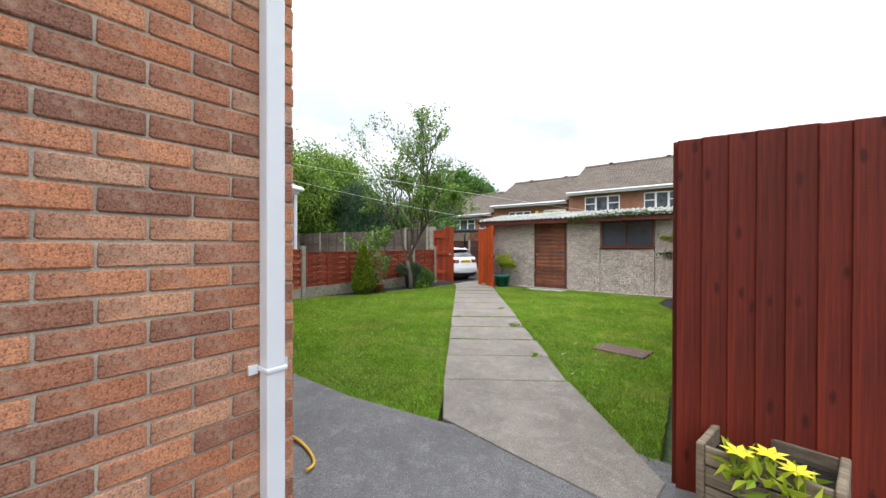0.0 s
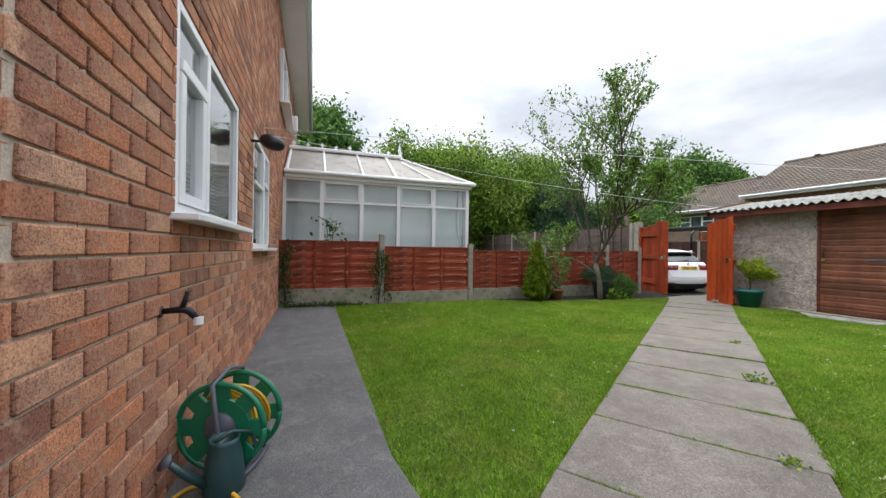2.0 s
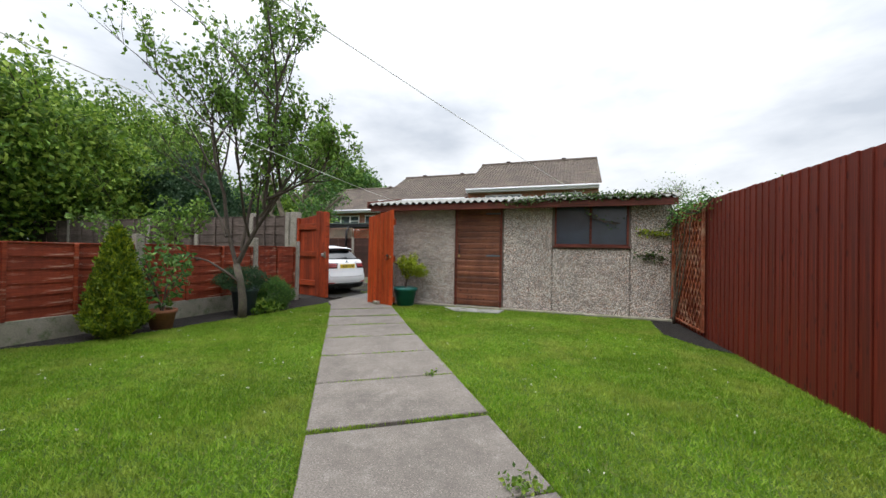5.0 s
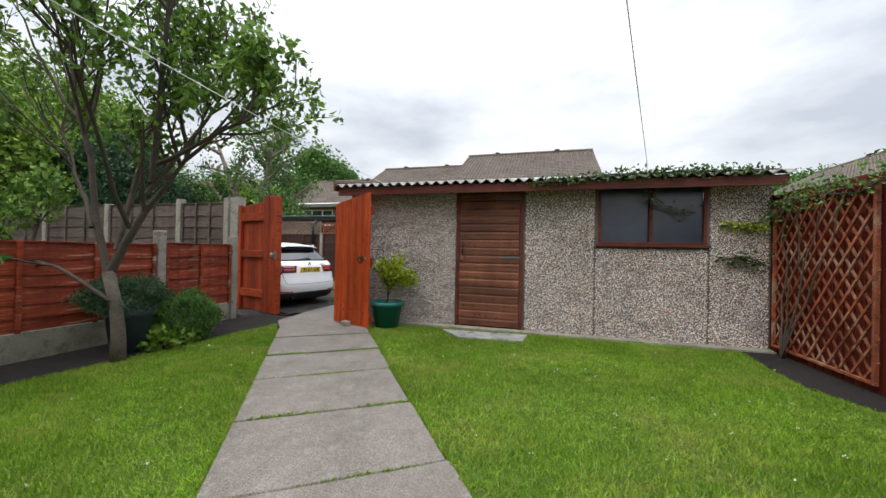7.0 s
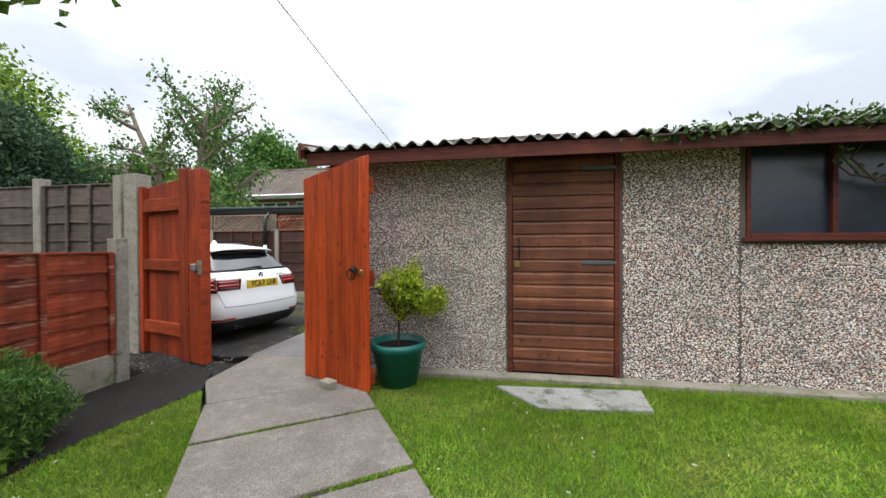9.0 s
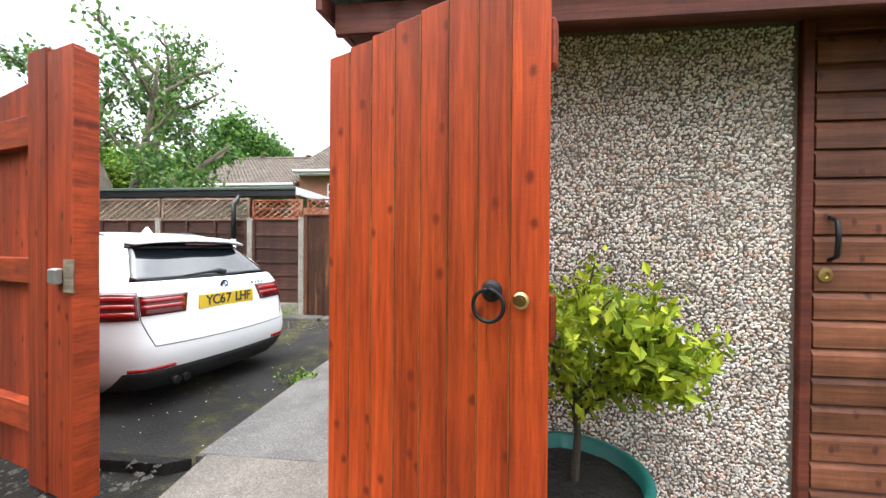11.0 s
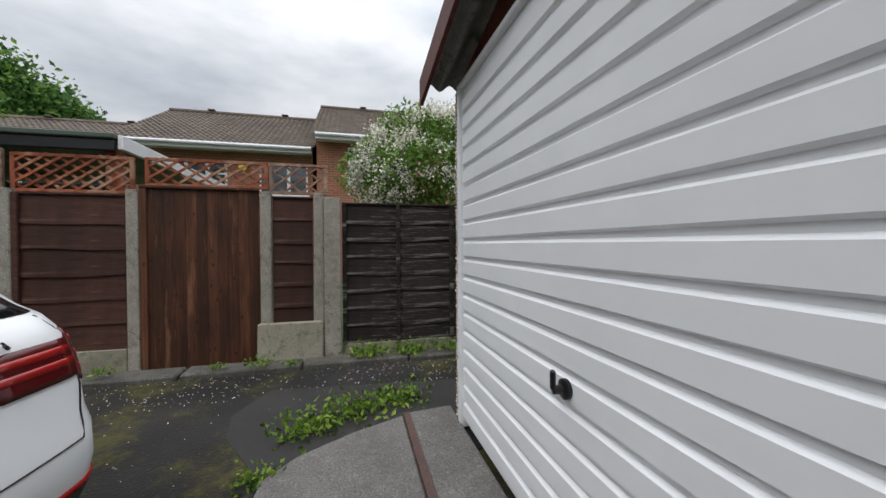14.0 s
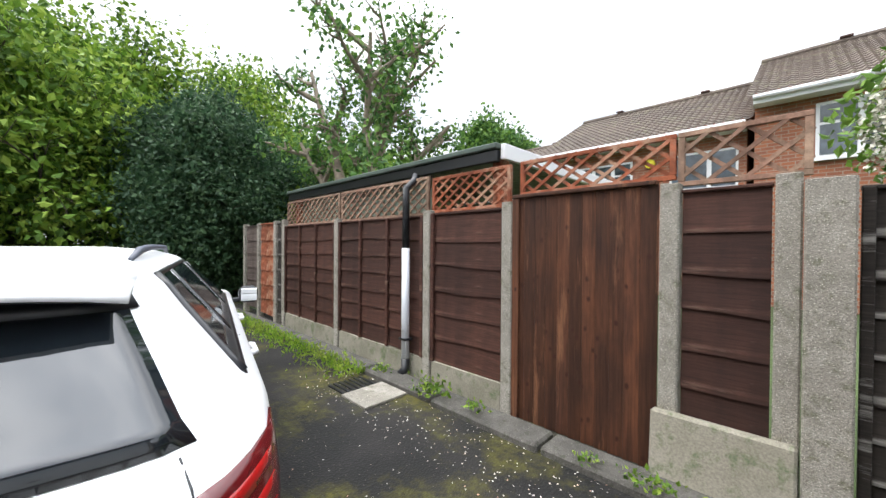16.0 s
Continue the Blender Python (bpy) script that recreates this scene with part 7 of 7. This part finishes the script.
for k in range(4):
    rs = random.Random(400 + k)
    pts = [(-0.66 + rs.uniform(-0.03, 0.02), 10.55, -0.02)]
    for i in range(1, 9):
        pts.append((-0.655 + rs.uniform(-0.02, 0.02), 10.55 - k * 0.035 * i + rs.uniform(-0.05, 0.05), i * 0.205))
    world_part("stem", tube(bmesh.new(), pts, [0.011 - 0.0009 * i for i in range(9)], 6), "bark", woody, "", True)
climber("climber", [(-1.1, GY - 0.05, 1.42), (-0.9, GY - 0.05, 1.40), (-0.72, GY - 0.05, 1.42)], 130, (0.05, 0.03, 0.03), 0.05, "leaf_yellow", "leafy sprig of the climber across the pebbledash", 89)
climber("climber", [(-0.8, GY - 0.25, 1.98), (-1.6, GY - 0.27, 2.0), (-2.3, GY - 0.27, 1.98), (-3.2, GY - 0.27, 1.93)], 900, (0.1, 0.05, 0.035), 0.05, "ivy", "climber trailing along the garage eaves", 85)
climber("climber", [(-1.8, GY - 0.26, 1.95), (-1.85, GY - 0.12, 1.75), (-1.7, GY - 0.06, 1.6), (-1.45, GY - 0.05, 1.55)], 50, (0.08, 0.02, 0.05), 0.05, "ivy", "thin climber hanging before the garage window", 86)
climber("climber", [(-1.1, GY - 0.05, 1.02), (-0.9, GY - 0.05, 1.05), (-0.75, GY - 0.06, 1.0)], 70, (0.06, 0.03, 0.04), 0.06, "ivy", "climber on the pebbledash", 87)
climber("climber", [(-7.7, 2.6, -0.05), (-7.7, 2.6, 0.9), (-7.7, 2.7, 1.4), (-7.7, 2.5, 1.6)], 130, (0.05, 0.15, 0.08), 0.09, "leaf_dark", "rose shoots before the conservatory", 88)

# weeds
def tuft(x, y, z, r, n, mat, seed, label="small fresh green weed clump"):
    rng = np.random.default_rng(seed)
    t = thing("weed", (x, y, z), label, "weed", "weeds")
    c = rng.normal(0, 1, (n, 3)) * np.array([r, r * 0.7, r * 0.5])
    c[:, 2] = np.abs(c[:, 2])
    leaves("leaves", c, 0.02 + r * 0.22, mat, rng, t, droop=-0.4)


for k, (x, y, z, r, n) in enumerate([(-1.47, 4.58, 0.02, 0.04, 40), (-2.32, 5.78, 0.02, 0.06, 90), (-6.86, 12.1, -0.04, 0.09, 200), (-6.7, 13.25, -0.04, 0.13, 220), (-6.45, 13.4, -0.04, 0.14, 260), (-6.15, 13.55, -0.04, 0.13, 260), (-6.85, 12.85, -0.04, 0.08, 120),
                                     (-7.2, 14.40, 0.02, 0.07, 80), (-6.95, 14.42, 0.0, 0.05, 50), (-7.5, 14.40, 0.02, 0.05, 50), (-8.3, 14.42, 0.03, 0.06, 60), (-8.75, 14.42, 0.03, 0.11, 160), (-6.3, 14.50, 0.0, 0.13, 220), (-5.9, 14.50, 0.0, 0.13, 220), (-5.5, 14.50, 0.0, 0.12, 160), (-9.5, 14.50, 0.0, 0.07, 90), (-3.2, 6.95, 0.02, 0.04, 40)]):
    tuft(x, y, z, r * 0.75, n, "leaf_far", 200 + k)
rng = np.random.default_rng(91)
n = 5000
c = np.stack([rng.uniform(-17, -9.6, n), 14.42 - np.abs(rng.normal(0, 0.16, n)), np.abs(rng.normal(0, 0.04, n)) - 0.04], axis=1)
leaves("verge_weeds", c, 0.05, "grass", rng, label="straggling weeds along the lane's kerb", category="weeds", kind="stuff", droop=-1.0, aspect=0.3)
# loose stones and litter on the lane
n = 1200
rng = np.random.default_rng(92)
x = rng.uniform(-10, -5.2, n)
y = np.where(rng.uniform(0, 1, n) < 0.6, rng.uniform(13.85, 14.38, n), rng.uniform(11.1, 14.38, n))
ok = ~((x > -6.95) & (y < 13.5))
x, y = x[ok], y[ok]
s = rng.uniform(0.002, 0.0065, len(x))
base = np.array([[1, 0, 0], [-1, 0, 0], [0, 1, 0], [0, -1, 0], [0, 0, 0.7], [0, 0, -0.3]])
tri = np.array([[0, 2, 4], [2, 1, 4], [1, 3, 4], [3, 0, 4], [2, 0, 5], [1, 2, 5], [3, 1, 5], [0, 3, 5]])
V = (base[None] * s[:, None, None] + np.stack([x, y, np.full(len(x), -0.048)], axis=1)[:, None]).reshape(-1, 3)
F = (tri[None] + (np.arange(len(x)) * 6)[:, None, None]).reshape(-1, 3)
fast_mesh("gravel", V, F, "pebble", "stuff", label="loose gravel on the lane", category="gravel")


# rubble at the gate's foot
m_ = 420
x, y = rng.uniform(-8.35, -6.9, m_), rng.uniform(10.35, 10.9, m_)
s = rng.uniform(0.006, 0.026, m_) * rng.uniform(0.4, 1.0, m_)
V = (base[None] * s[:, None, None] * rng.uniform(0.5, 1.4, (m_, 6, 1)) + np.stack([x, y, np.full(m_, 0.008)], axis=1)[:, None]).reshape(-1, 3)
F = (tri[None] + (np.arange(m_) * 6)[:, None, None]).reshape(-1, 3)
fast_mesh("rubble", V, F, "kerb", "stuff", label="dark rubble and litter at the gate's foot", category="rubble")


# ---- lawn ----
def inside(px, py, poly):
    ok = np.zeros(len(px), bool)
    for (x0, y0), (x1, y1) in zip(poly, poly[1:] + poly[:1]):
        hit = ((y0 > py) != (y1 > py)) & (px < (x1 - x0) * (py - y0) / ((y1 - y0) or 1e-9) + x0)
        ok ^= hit
    return ok


def turf(name, poly, n, seed, edge=0.02):
    rng = np.random.default_rng(seed)
    P = np.array(poly)
    x = rng.uniform(P[:, 0].min(), P[:, 0].max(), n)
    y = rng.uniform(P[:, 1].min(), P[:, 1].max(), n)
    ok = inside(x, y, poly)
    x, y = x[ok], y[ok]
    m = len(x)
    patchy = 0.5 + 0.5 * np.sin(x * 2.3 + np.sin(y * 1.7) * 2) * np.cos(y * 2.9 + x)
    h = rng.uniform(0.012, 0.03, m) * (0.75 + 0.5 * patchy)
    a = rng.uniform(0, 2 * math.pi, m)
    w = rng.uniform(0.0025, 0.005, m)
    lean = rng.normal(0, 0.012, (m, 2))
    b0 = np.stack([x - w * np.cos(a), y - w * np.sin(a), np.zeros(m)], axis=1)
    b1 = np.stack([x + w * np.cos(a), y + w * np.sin(a), np.zeros(m)], axis=1)
    tp = np.stack([x + lean[:, 0], y + lean[:, 1], h], axis=1)
    V = np.stack([b0, b1, tp], axis=1).reshape(-1, 3)
    F = np.arange(m * 3).reshape(-1, 3)
    return fast_mesh(name, V, F, "grass", "stuff", label="short mown lawn grass", category="grass")


turf("lawn_grass", LAWN, 620000, 301)
turf("lawn_grass", LAWN2, 470000, 302)
n = 240
rng = np.random.default_rng(303)
x, y = rng.uniform(-7.2, -0.8, n), rng.uniform(3.3, 10.4, n)
ok = inside(x, y, LAWN) | inside(x, y, LAWN2)
c = np.stack([x[ok], y[ok], np.full(ok.sum(), 0.025)], axis=1)
c = np.repeat(c, 5, axis=0) + rng.normal(0, 0.004, (len(c) * 5, 3)) * np.array([1, 1, 0.2])
leaves("daisies", c, 0.010, "petal", rng, label="scattered daisies in the lawn", category="daisies", kind="stuff", droop=0, aspect=0.8)
for nm, (lo, hi) in {"joint_grass": (1, 12)}.items():
    C = []
    for s_ in JOINTS[lo:hi]:
        k = 900
        f = rng.uniform(0.49, 1.57, k)
        keep = np.sin(f * 9 + s_ * 5) + rng.normal(0, 0.5, k) > -0.25
        f = f[keep]
        p = np.array(PU)[None] * (s_ + rng.normal(0, 0.006, len(f)))[:, None] + np.array(PN)[None] * f[:, None]
        C.append(np.concatenate([p, np.full((len(f), 1), 0.004)], axis=1))
    for side in (0.48, 1.58):
        k = 3500
        s_ = rng.uniform(3.4, 11.6, k)
        p = np.array(PU)[None] * s_[:, None] + np.array(PN)[None] * (side + rng.normal(0, 0.012, k))[:, None]
        C.append(np.concatenate([p, np.full((k, 1), 0.002)], axis=1))
    leaves(nm, np.concatenate(C), 0.028, "grass", rng, label="grass creeping over the slab joints and edges", category="grass", kind="stuff", droop=-1.2, aspect=0.2)

# ---- brick courses ----
brick_wall(side_wall, (HX, HY), (0, -1), 4.2, 3.0, [], 300, lambda s: abs(s[1] - 1.0) * 0.6 + s[0])
brick_wall(rear_wall, (-12.0, HY), (1, 0), 12.0 + HX, 5.15, [(12 + W1[0], 12 + W1[1], W1[2] - 0.03, W1[3]), (12 + W2[0], 12 + W2[1], W2[2] - 0.03, W2[3])] + [(12 + a, 12 + b, c, d) for a, b, c, d in UP], 300, lambda s: (12.0 + HX - s[0]) + abs(s[1] - 1.1), True)
